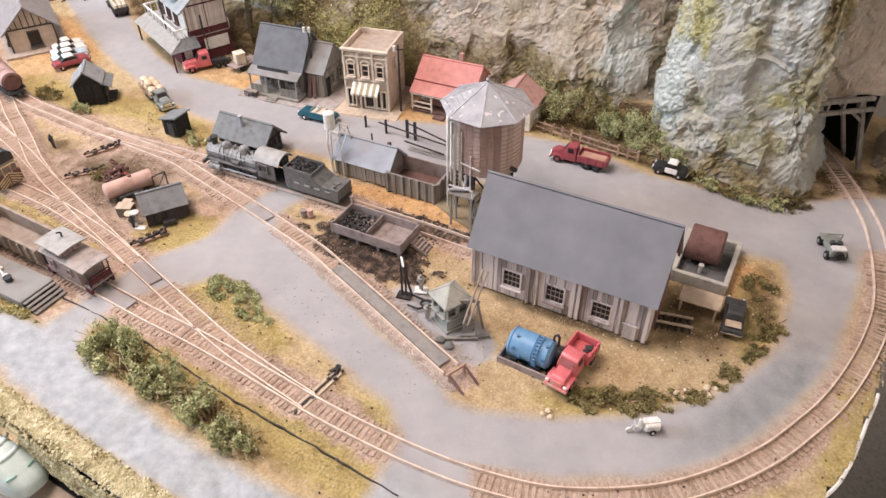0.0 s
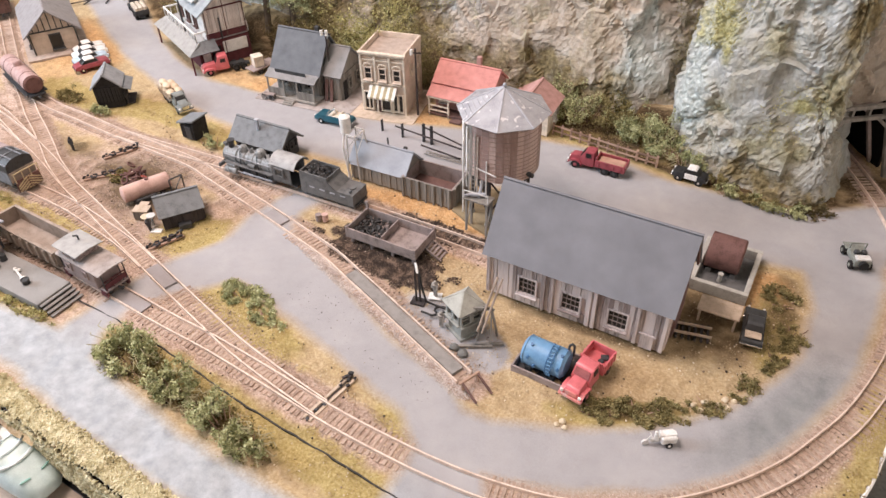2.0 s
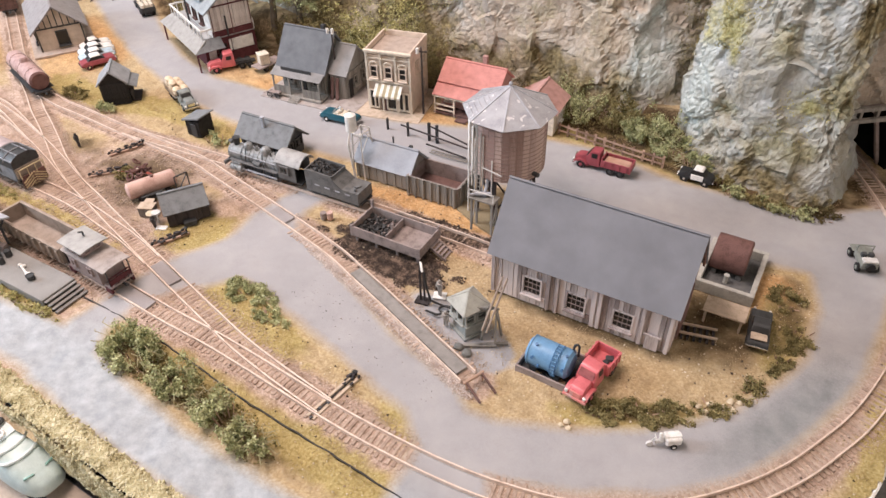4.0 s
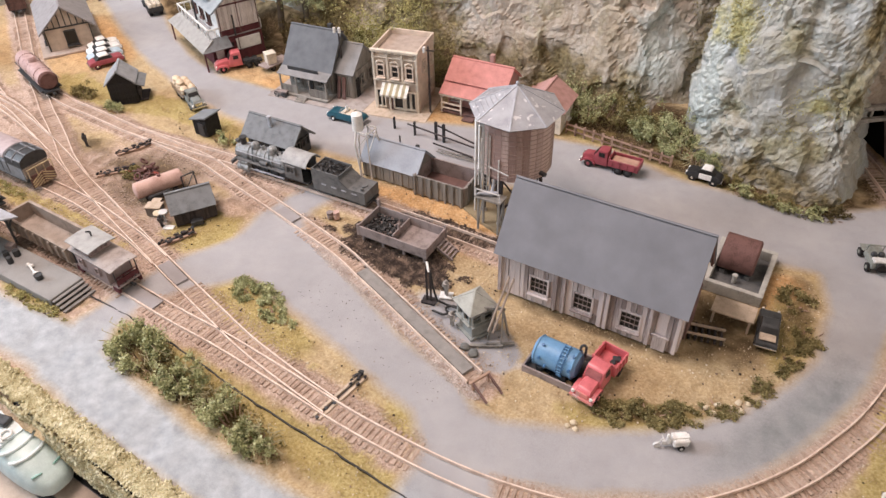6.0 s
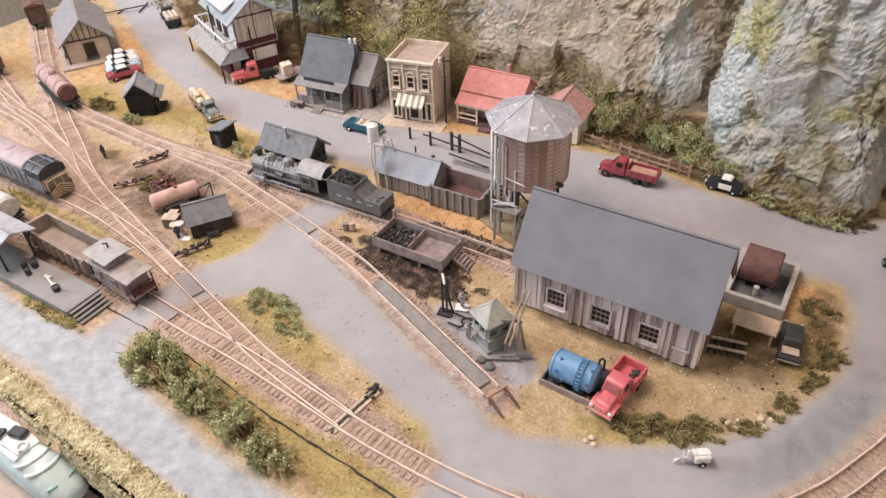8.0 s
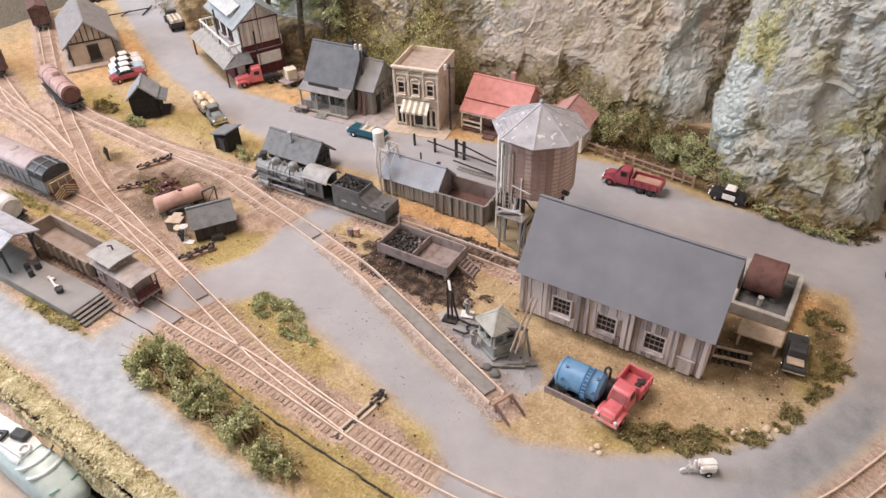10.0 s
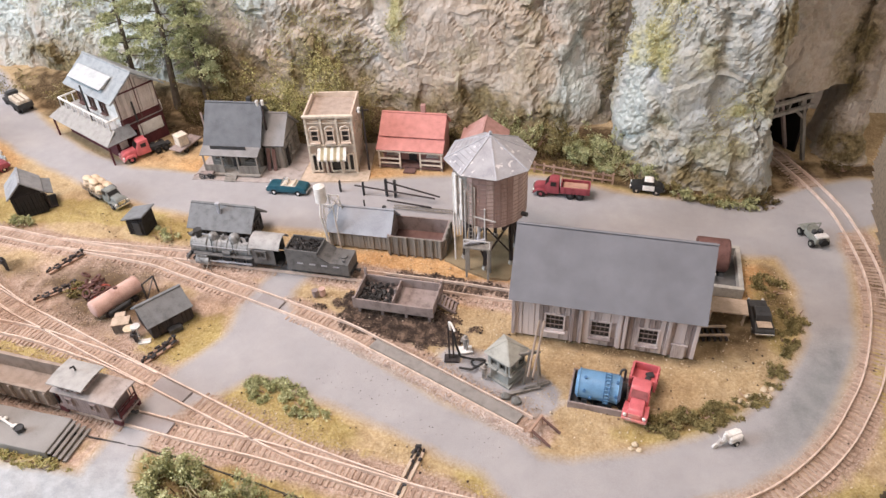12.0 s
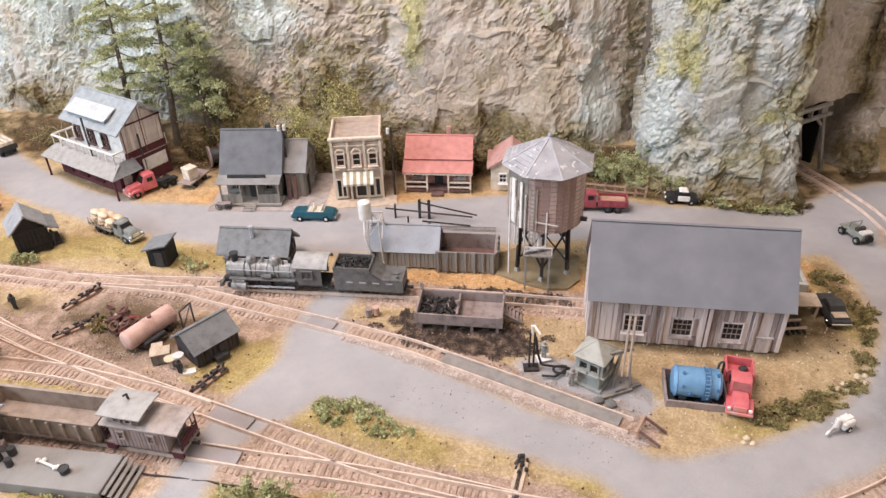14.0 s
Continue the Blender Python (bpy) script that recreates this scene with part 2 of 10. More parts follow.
M["pale_blue"] = paint("pale_blue_enamel", (0.45, 0.55, 0.62), None, 0.4, bump=0.03)
M["car_roof_pale"] = paint("pale_dusty_roof", (0.37, 0.365, 0.355), (0.28, 0.275, 0.265), 0.75)
M["silver_grey"] = paint("dusty_silver_grey", (0.36, 0.355, 0.35), (0.22, 0.215, 0.21), 0.6)
M["hose"] = paint("black_hose", (0.015, 0.015, 0.015), None, 0.6)


def leafy(name, dark, mid, light):
    m, ns, ln, bsdf = nodes_of(name)
    geo = ns.new("ShaderNodeNewGeometry")
    tc = ns.new("ShaderNodeTexCoord")
    clump = node(ns, "ShaderNodeTexNoise", Scale=110.0, Detail=2.0)
    ln.new(tc.outputs["Object"], clump.inputs["Vector"])
    patchy = node(ns, "ShaderNodeMath")
    patchy.operation = "MULTIPLY_ADD"
    patchy.inputs[1].default_value, patchy.inputs[2].default_value = 1.7, -0.6
    ln.new(clump.outputs["Fac"], patchy.inputs[0])
    both = node(ns, "ShaderNodeMath")
    both.operation = "MULTIPLY_ADD"
    both.inputs[1].default_value = 0.5
    ln.new(geo.outputs["Random Per Island"], both.inputs[0])
    ln.new(patchy.outputs[0], both.inputs[2])
    r = ramp(ns, [(0.0, dark), (0.5, mid), (1.0, light)])
    ln.new(both.outputs[0], r.inputs[0])
    ln.new(r.outputs[0], bsdf.inputs["Base Color"])
    bsdf.inputs["Roughness"].default_value = 0.9
    bsdf.inputs["Specular IOR Level"].default_value = 0.15
    return m


M["bush"] = leafy("olive_bush_foliage", (0.15, 0.16, 0.065), (0.40, 0.41, 0.21), (0.66, 0.67, 0.42))
M["bush_light"] = leafy("yellow_green_foliage", (0.20, 0.18, 0.06), (0.40, 0.365, 0.15), (0.62, 0.57, 0.31))
M["bush_brown"] = leafy("brown_olive_scrub", (0.085, 0.07, 0.03), (0.235, 0.195, 0.085), (0.41, 0.35, 0.17))
M["tendril"] = paint("pale_olive_twig", (0.40, 0.36, 0.22), (0.27, 0.22, 0.12), 0.9)
# scrub brown, deepened to carry the shade behind the shops
M["scrub_dark"] = leafy("dark_brown_scrub", (0.04, 0.03, 0.015), (0.11, 0.085, 0.04), (0.23, 0.185, 0.09))
M["hedge"] = leafy("pale_yellow_hedge_foam", (0.36, 0.315, 0.175), (0.55, 0.495, 0.315), (0.77, 0.72, 0.53))
M["tree"] = leafy("grey_green_tree_foliage", (0.17, 0.19, 0.12), (0.37, 0.41, 0.29), (0.55, 0.60, 0.47))
M["gravel"] = leafy("pink_tan_gravel", (0.34, 0.25, 0.20), (0.50, 0.385, 0.315), (0.66, 0.55, 0.47))
M["pale_stones"] = leafy("pale_pink_gravel", (0.36, 0.29, 0.26), (0.54, 0.46, 0.42), (0.74, 0.67, 0.63))
M["tree_green"] = leafy("yellow_green_tree_foliage", (0.22, 0.24, 0.12), (0.42, 0.45, 0.25), (0.62, 0.64, 0.42))
M["bark"] = paint("grey_brown_bark", (0.12, 0.10, 0.08), (0.06, 0.05, 0.04), 0.9, scale=200)
M["fleck"] = leafy("pale_fleck", (0.50, 0.40, 0.26), (0.66, 0.56, 0.42), (0.78, 0.70, 0.58))
M["rubble"] = leafy("dark_cinder_rubble", (0.025, 0.02, 0.017), (0.075, 0.054, 0.043), (0.28, 0.20, 0.15))
M["sandgrit"] = leafy("tan_ground_grit", (0.26, 0.18, 0.095), (0.43, 0.32, 0.19), (0.58, 0.47, 0.32))
M["tuft"] = leafy("dry_olive_grass", (0.27, 0.21, 0.08), (0.385, 0.305, 0.13), (0.48, 0.39, 0.19))


# ---- ground: one sheet with its roads, turf, sand and ballast ----
STREET = [(-10.4, 4.2, 0.5), (-9.3, 3.55, 0.42), (-8.2, 2.87, 0.36), (-6.9, 2.22, 0.30), (-5.8, 1.84, 0.34), (-4.6, 1.75, 0.44), (-3.6, 1.70, 0.50),
          (-2.5, 1.85, 0.54), (-1.0, 2.25, 0.60), (0.0, 2.42, 0.56), (1.0, 2.28, 0.48), (2.0, 2.25, 0.52), (2.9, 2.35, 0.54), (3.07, 1.9, 0.38), (3.15, 1.3, 0.27),
          (3.08, 0.57, 0.23), (2.92, 0.1, 0.23), (2.68, -0.4, 0.26), (2.40, -0.75, 0.30), (2.0, -1.1, 0.29), (1.5, -1.38, 0.29), (0.8, -1.62, 0.25), (0.45, -1.60, 0.22)]
DIAGONAL = [(0.8, -2.4, 0.42), (0.6, -1.75, 0.26), (0.2, -1.43, 0.22), (-0.5, -1.22, 0.25), (-1.25, -0.96, 0.31), (-1.95, -0.72, 0.38), (-2.42, -0.6, 0.42), (-2.62, -0.15, 0.27),
            (-2.62, 0.2, 0.2), (-2.5, 0.7, 0.2)]
WEST = [(-2.5, -0.75, 0.36), (-2.9, -1.35, 0.26), (-3.08, -1.85, 0.17), (-3.1, -2.3, 0.2), (-2.95, -2.7, 0.3)]
FRONT = [(-6.5, -2.55, 0.28), (-4.4, -2.68, 0.24), (-3.2, -2.65, 0.28), (-2.4, -2.8, 0.24), (-1.5, -2.9, 0.22), (0.0, -2.95, 0.2), (1.6, -2.9, 0.2)]
EAST = [(2.75, 2.45, 0.45), (3.15, 2.72, 0.46), (3.55, 2.98, 0.46), (3.95, 3.25, 0.40)]
ROADS = (STREET, DIAGONAL, WEST, FRONT, EAST)

TRACKS = {
    "engine_track": [(-11.4, 2.62), (-10.76, 2.25), (-9.19, 1.30), (-8.35, 0.80), (-7.7, 0.60), (-7.09, 0.49), (-6.53, 0.46), (-5.69, 0.40), (-4.97, 0.37), (-4.24, 0.33), (-3.83, 0.24), (-3.39, 0.14),
                     (-2.61, -0.04), (-1.70, -0.27), (-1.25, -0.437), (-0.77, -0.622), (0.40, -1.087)],
    "shed_track": [(-5.69, 0.40), (-4.97, 0.42), (-4.11, 0.48), (-3.2, 0.51), (-1.9, 0.55), (-0.82, 0.56), (-0.29, 0.55), (0.3, 0.55)],
    "main_track": [(-8.2, -1.56), (-6.3, -1.62), (-4.4, -1.70), (-3.10, -1.78), (-2.50, -1.82), (-1.91, -1.84), (-1.37, -1.88), (-0.84, -1.93), (-0.43, -1.97), (0.0, -1.99), (0.56, -1.99), (1.1, -1.94),
                   (1.66, -1.80), (2.27, -1.46), (2.67, -1.09), (2.98, -0.68), (3.19, -0.29), (3.36, 0.08), (3.51, 0.57), (3.62, 1.1), (3.66, 1.6), (3.61, 2.2), (3.49, 2.84), (3.28, 3.38), (2.98, 3.95), (2.62, 4.55)],
    "ladder_track": [(-9.4, 0.36), (-8.22, 0.11), (-7.55, -0.01), (-6.82, -0.23), (-6.0, -0.47), (-5.27, -0.72), (-4.69, -0.885), (-4.15, -1.05), (-3.5, -1.24), (-2.88, -1.42), (-2.12, -1.63), (-1.65, -1.755), (-1.1, -1.86), (-0.5, -1.95)],
    "yard_track": [(-7.6, -0.98), (-6.4, -0.98), (-5.27, -1.0), (-4.76, -1.03), (-4.16, -1.12), (-3.72, -1.2), (-3.2, -1.34)],
    "tank_track": [(-8.35, 0.80), (-7.75, 0.50), (-7.2, 0.2), (-6.82, 0.02), (-6.3, -0.24), (-5.82, -0.49), (-5.2, -0.74)],
    "siding_track": [(-11.3, 0.95), (-10.5, 0.83), (-9.6, 0.62), (-8.8, 0.34), (-8.1, 0.10)],
    "storage_track": [(-9.6, -0.05), (-8.6, 0.02), (-7.9, -0.02), (-7.2, -0.15), (-6.5, -0.33)],
}


def edge_gap(x, y):
    """Positive inside the rim of the layout table."""
    rim = [(4.9, 6.0), (4.18, 4.2), (3.94, 3.1), (3.84, 2.0), (3.71, 0.5), (3.63, 0.0), (3.54, -0.5), (3.40, -0.85), (3.0, -1.45), (2.4, -2.1), (1.6, -2.9), (1.0, -3.45)]
    ys, xs = [p[1] for p in rim[::-1]], [p[0] for p in rim[::-1]]
    side = (np.interp(y, ys, xs) - x) * 0.9
    return np.minimum(side, y + 3.27 + 0.05 * (x + 1.3) * (x < -1.3) * -1.0)


def road_gap(x, y):
    gap = np.full(np.shape(x), 99.0)
    for line in ROADS:
        gap = np.minimum(gap, along(x, y, line))
    return gap + 0.07 * (rough(x, y, 0.35, 3, 4) - 0.5) + 0.05 * (rough(x, y, 1.2, 9, 2) - 0.5)


def spot(x, y, cx, cy, rx, ry, turn=0.0):
    c, s = math.cos(radians(turn)), math.sin(radians(turn))
    u, v = (x - cx) * c + (y - cy) * s, -(x - cx) * s + (y - cy) * c
    return 1 - np.hypot(u / rx, v / ry)


def soft(v, w):
    return np.clip(v / w + 0.5, 0, 1)


STEP = 0.032
gx, gy = np.meshgrid(np.arange(-11.5, 5.0, STEP), np.arange(-3.75, 5.6, STEP), indexing="ij")
road = road_gap(gx, gy)
grit = rough(gx, gy, 0.12, 21, 3)
wide = rough(gx, gy, 0.9, 31, 4)
rails_gap = np.full(gx.shape, 99.0)
for line in TRACKS.values():
    rails_gap = np.minimum(rails_gap, along(gx, gy, [(p[0], p[1], 0.0) for p in line]))
on_road = soft(-road, 0.27)
yard = 0.75 * soft(-2.9 - gx + 0.8 * (wide - 0.5), 1.2) * soft(0.62 - gy + 0.5 * (wide - 0.5), 0.6)
ballast = soft(0.215 + 0.14 * (wide - 0.5) - rails_gap, 0.16)
ballast = np.maximum(ballast, yard * soft(wide - 0.35, 0.3)) * (1 - 0.85 * on_road)
SPOTS = [(-1.9, -1.38, 0.95, 0.22, -14), (2.62, 0.75, 0.22, 0.6, 5), (1.72, -0.80, 0.75, 0.17, 24), (-0.9, -2.32, 2.2, 0.2, -3), (-5.4, 1.1, 1.2, 0.25, 0),
         (-7.0, 0.95, 0.9, 0.3, 0), (-0.3, 3.4, 1.2, 0.45, 0), (1.6, 3.0, 1.3, 0.3, 0), (2.5, -1.75, 1.4, 0.3, 35), (-3.25, -0.72, 0.40, 0.33, 0), (0.3, -1.75, 0.5, 0.15, -14), (-5.2, -1.30, 1.2, 0.14, 0),
         (-4.4, 0.95, 0.8, 0.2, 0), (-3.75, -2.42, 0.8, 0.12, -8), (3.6, -0.4, 0.25, 1.5, 0)]
green = np.full(gx.shape, -9.0)
for s in SPOTS:
    green = np.maximum(green, spot(gx, gy, *s))
fringe = soft(0.13 - road, 0.16) * soft(gx + 3.0, 1.0) * (gy < 1.9)
green = np.clip(np.maximum(0.55 * fringe * soft(wide - 0.42, 0.3), soft(green + 0.9 * (wide - 0.5) + 0.7 * (grit - 0.5), 0.7)), 0, 1) * (1 - on_road)
orange = np.maximum(spot(gx, gy, -0.9, 0.75, 1.3, 0.45, 3), spot(gx, gy, 2.45, 1.25, 0.25, 0.35, 0))
orange = np.maximum(orange, np.maximum(0.30 * spot(gx, gy, -3.2, 2.55, 3.0, 0.30, 6), 0.3 * spot(gx, gy, -9, 2.2, 1.4, 0.8)))
orange = soft(orange + 0.5 * (wide - 0.5), 0.6) * (1 - on_road)
cinder = np.maximum(spot(gx, gy, -1.2, -0.02, 0.75, 0.30, -3), spot(gx, gy, -0.85, 0.60, 0.6, 0.16, 0))
cinder = soft(cinder + 0.8 * (grit - 0.5) + 0.5 * (wide - 0.5), 0.5) * (1 - on_road)
# brown leaf litter and trodden earth, with shade behind shops and shed painted in
SOIL_AND_SHADE = [(-7.4, 3.85, 2.4, 0.50, -5), (-3.7, 3.78, 2.9, 0.62, 0), (-5.4, 3.45, 0.55, 0.40, 0), (-0.9, 3.62, 1.5, 0.36, 0), (3.05, 3.72, 0.55, 0.28, 30), (3.8, 3.85, 0.45, 0.30, 20), (1.5, 2.98, 1.6, 0.24, -6), (0.5, 3.74, 0.75, 0.34, -10), (2.84, 3.08, 0.34, 0.42, 0), (0.2, 3.25, 0.7, 0.22, -8)]
TRODDEN_AND_SHADE = [(2.08, 0.58, 0.50, 0.52, 0), (2.9, -1.62, 1.3, 0.24, 42), (-1.5, -2.44, 1.15, 0.15, -5), (-4.1, -0.40, 0.85, 0.46, 20), (3.72, 0.9, 0.12, 1.6, 4), (2.66, 1.05, 0.22, 0.55, 0),
           (1.0, 0.02, 1.0, 0.10, 0), (1.72, -0.72, 0.55, 0.12, 24), (-4.75, -0.12, 0.9, 0.42, 12), (-5.9, -0.1, 0.5, 0.22, 0), (-2.3, -2.3, 0.5, 0.14, -5), (1.2, 0.9, 0.4, 0.3, 0)]
soil = np.zeros(gx.shape)
for spots, weight in ((SOIL_AND_SHADE, 0.95), (TRODDEN_AND_SHADE, 0.68)):
    for s in spots:
        soil = np.maximum(soil, weight * soft(spot(gx, gy, *s) - 0.05 + 0.9 * (wide - 0.5) + 1.1 * (grit - 0.5), 1.2))
soil *= 1 - on_road
# streaky road stain that also paints in the light's falloff to the east
stain_and_falloff = 0.8 * on_road * soft(spot(gx, gy, 2.95, -0.15, 0.42, 0.95, -18) + 0.7 * (wide - 0.5) + 0.5 * (grit - 0.5), 1.2)
height = 0.035 * (rough(gx, gy, 0.5, 41, 5) - 0.45) + 0.035 * (grit - 0.5)
height = height * np.clip(road / 0.12, 0.12, 1) * np.clip(rails_gap / 0.25, 0.25, 1) + 0.004 * (rough(gx, gy, 0.25, 51, 3) - 0.5) - 0.012 * np.clip(road / 0.1, 0, 1)
# lumpy cast plaster of the front road; the mask also tints it with daylight
cast_and_daylight = soft(-2.28 - gy + 0.25 * (wide - 0.5), 0.5) * np.clip(1.6 - gx, 0, 1)
height += cast_and_daylight * on_road * (0.04 * (rough(gx, gy, 0.34, 61, 2) - 0.5) + 0.012 * (rough(gx, gy, 0.13, 62, 2) - 0.5))
height += 0.0145 * np.clip(1.6 - rails_gap / 0.13, 0, 1) * (1 - on_road)
height += 0.25 * np.clip((gy - 3.55 + 0.3 * (gx > 0.3)) / 0.6, 0, 1) ** 1.5 * (gx < 2.6)
height -= 0.16 * np.clip((-2.97 - gy - 0.045 * (gx + 3.6)) / 0.35, 0, 1) ** 1.6
# the gap between two boards
seam = along(gx, gy, [(-8.0, -1.95, 0), (-3.17, -2.03, 0), (-2.12, -2.10, 0), (-1.16, -2.21, 0), (0.01, -2.29, 0), (0.9, -2.36, 0)]) + 0.02 * (grit - 0.5)
height -= 0.02 * np.clip(1 - seam / 0.02, 0, 1)
# the walled oil pit is level
level = (np.abs(gx - 2.0) < 0.32) & (np.abs(gy - 1.4) < 0.45)
height = np.where(level, -0.02, height)
keep_cell = edge_gap(gx, gy) > 0.05 * (rough(gx, gy, 0.15, 71, 3) - 0.5)

nx, ny = gx.shape
ids = np.arange(nx * ny).reshape(nx, ny)
quads = np.stack([ids[:-1, :-1], ids[1:, :-1], ids[1:, 1:], ids[:-1, 1:]], -1).reshape(-1, 4)
inside = keep_cell[:-1, :-1].ravel() & keep_cell[1:, 1:].ravel()
paved = (on_road[:-1, :-1].ravel() + on_road[1:, 1:].ravel()) > 1.0
coords = np.stack([gx, gy, height], -1).reshape(-1, 3) * DM
# packed grey dirt round the booth
pad = np.maximum(spot(gx, gy, -0.05, -0.58, 0.62, 0.27, -14), spot(gx, gy, 0.30, -0.72, 0.36, 0.26, 0))
pad = 0.85 * soft(pad + 0.5 * (grit - 0.5) + 0.3 * (wide - 0.5), 0.35)
zone = np.stack([np.maximum(on_road, pad), green, ballast, orange], -1).reshape(-1, 4)


def sheet(name, faces, material, label):
    used, index = np.unique(faces, return_inverse=True)
    me = bpy.data.meshes.new(name)
    me.from_pydata(coords[used], [], index.reshape(-1, 4).tolist())
    me.attributes.new("zone", "FLOAT_COLOR", "POINT").data.foreach_set("color", zone[used].astype(np.float32).ravel())
    me.attributes.new("cinder", "FLOAT", "POINT").data.foreach_set("value", cinder.ravel()[used].astype(np.float32))
    me.attributes.new("stain_and_falloff", "FLOAT", "POINT").data.foreach_set("value", stain_and_falloff.ravel()[used].astype(np.float32))
    me.attributes.new("soil", "FLOAT", "POINT").data.foreach_set("value", soil.ravel()[used].astype(np.float32))
    me.attributes.new("cast_and_daylight", "FLOAT", "POINT").data.foreach_set("value", cast_and_daylight.ravel()[used].astype(np.float32))
    me.polygons.foreach_set("use_smooth", [True] * len(me.polygons))
    me.materials.append(material)
    return tagged(new(name, me), label, kind="structure")


def ground_material():
    m, ns, ln, bsdf = nodes_of("scenic_ground")
    zone_at = ns.new("ShaderNodeAttribute")
    zone_at.attribute_name = "zone"
    cin = ns.new("ShaderNodeAttribute")
    cin.attribute_name = "cinder"
    sep = ns.new("ShaderNodeSeparateColor")
    ln.new(zone_at.outputs["Color"], sep.inputs[0])
    tc = ns.new("ShaderNodeTexCoord")
    big, mid, fine, specks = (node(ns, "ShaderNodeTexNoise", Scale=s, Detail=6.0, Roughness=0.62) for s in (14, 70, 420, 1500))
    for n in (big, mid, fine, specks):
        ln.new(tc.outputs["Object"], n.inputs["Vector"])

    def coat(noise_node, *stops):
        r = ramp(ns, stops)
        ln.new(noise_node.outputs["Fac"], r.inputs[0])
        return r.outputs[0]

    def mix(fac, a, b):
        x = ns.new("ShaderNodeMix")
        x.data_type = "RGBA"
        ln.new(fac, x.inputs["Factor"])
        ln.new(a, x.inputs[6])
        ln.new(b, x.inputs[7])
        return x.outputs[2]

    def ragged(fac, w=0.45):
        a = node(ns, "ShaderNodeMath")
        a.operation = "MULTIPLY_ADD"
        a.inputs[1].default_value = w
        ln.new(fine.outputs["Fac"], a.inputs[0])
        ln.new(fac, a.inputs[2])
        mr = ns.new("ShaderNodeMapRange")
        mr.inputs["From Min"].default_value, mr.inputs["From Max"].default_value = 0.25 + w * 0.5, 0.75 + w * 0.5
        ln.new(a.outputs[0], mr.inputs["Value"])
        return mr.outputs[0]

    sand = coat(fine, (0.30, (0.345, 0.25, 0.138)), (0.48, (0.455, 0.34, 0.197)), (0.66, (0.56, 0.44, 0.285)))
    turf = coat(fine, (0.34, (0.31, 0.235, 0.09)), (0.5, (0.42, 0.33, 0.14)), (0.66, (0.52, 0.42, 0.21)))
    clay = coat(fine, (0.32, (0.42, 0.235, 0.10)), (0.5, (0.58, 0.35, 0.165)), (0.68, (0.67, 0.46, 0.26)))
    stones = coat(fine, (0.36, (0.33, 0.235, 0.185)), (0.5, (0.48, 0.355, 0.285)), (0.66, (0.62, 0.49, 0.41)))
    ash = coat(fine, (0.35, (0.02, 0.016, 0.014)), (0.55, (0.065, 0.045, 0.036)), (0.72, (0.22, 0.15, 0.10)))
    grey = coat(big, (0.30, (0.33, 0.323, 0.333)), (0.5, (0.365, 0.356, 0.367)), (0.70, (0.41, 0.397, 0.402)))
    # front road plaster, with bluish window light painted into the tone
    plaster = coat(mid, (0.32, (0.325, 0.35, 0.375)), (0.5, (0.385, 0.41, 0.435)), (0.66, (0.455, 0.48, 0.505)))
    cast_and_daylight_at = ns.new("ShaderNodeAttribute")
    cast_and_daylight_at.attribute_name = "cast_and_daylight"
    grey = mix(cast_and_daylight_at.outputs["Fac"], grey, plaster)
    stain_and_falloff_at = ns.new("ShaderNodeAttribute")
    stain_and_falloff_at.attribute_name = "stain_and_falloff"
    # duller road tone for the streaks and the painted falloff
    dulled = coat(mid, (0.34, (0.225, 0.232, 0.238)), (0.5, (0.25, 0.256, 0.26)), (0.68, (0.285, 0.29, 0.292)))
    grey = mix(ragged(stain_and_falloff_at.outputs["Fac"], 0.5), grey, dulled)
    c = mix(ragged(zone_at.outputs["Alpha"]), sand, clay)
    c = mix(ragged(sep.outputs[2]), c, stones)
    c = mix(ragged(sep.outputs[1]), c, turf)
    # litter brown, darkened to hold the shade between buildings and cliff
    litter = coat(fine, (0.34, (0.04, 0.027, 0.015)), (0.5, (0.095, 0.064, 0.034)), (0.68, (0.21, 0.15, 0.085)))
    soil_and_shade_at = ns.new("ShaderNodeAttribute")
    soil_and_shade_at.attribute_name = "soil"
    c = mix(ragged(soil_and_shade_at.outputs["Fac"]), c, litter)
    c = mix(ragged(cin.outputs["Fac"]), c, ash)
    c = mix(ragged(sep.outputs[0], 0.3), c, grey)
    dust = ramp(ns, [(0.35, (0.8, 0.78, 0.76)), (0.65, (1.12, 1.12, 1.12))])
    ln.new(specks.outputs["Fac"], dust.inputs[0])
    mul = ns.new("ShaderNodeMix")
    mul.data_type, mul.blend_type = "RGBA", "MULTIPLY"
    mul.inputs["Factor"].default_value = 0.6
    mottle = ramp(ns, [(0.32, (0.74, 0.72, 0.70)), (0.5, (1.0, 1.0, 1.0)), (0.68, (1.14, 1.14, 1.14))])
    ln.new(mid.outputs["Fac"], mottle.inputs[0])
    broad = ns.new("ShaderNodeMix")
    broad.data_type, broad.blend_type = "RGBA", "MULTIPLY"
    off_road = ns.new("ShaderNodeMapRange")
    off_road.inputs["To Min"].default_value, off_road.inputs["To Max"].default_value = 0.8, 0.15
    ln.new(sep.outputs[0], off_road.inputs["Value"])
    ln.new(off_road.outputs[0], broad.inputs["Factor"])
    ln.new(c, broad.inputs[6])
    ln.new(mottle.outputs[0], broad.inputs[7])
    c = broad.outputs[2]
    ln.new(c, mul.inputs[6])
    ln.new(dust.outputs[0], mul.inputs[7])
    ln.new(mul.outputs[2], bsdf.inputs["Base Color"])
    bsdf.inputs["Roughness"].default_value = 0.92
    bsdf.inputs["Specular IOR Level"].default_value = 0.15
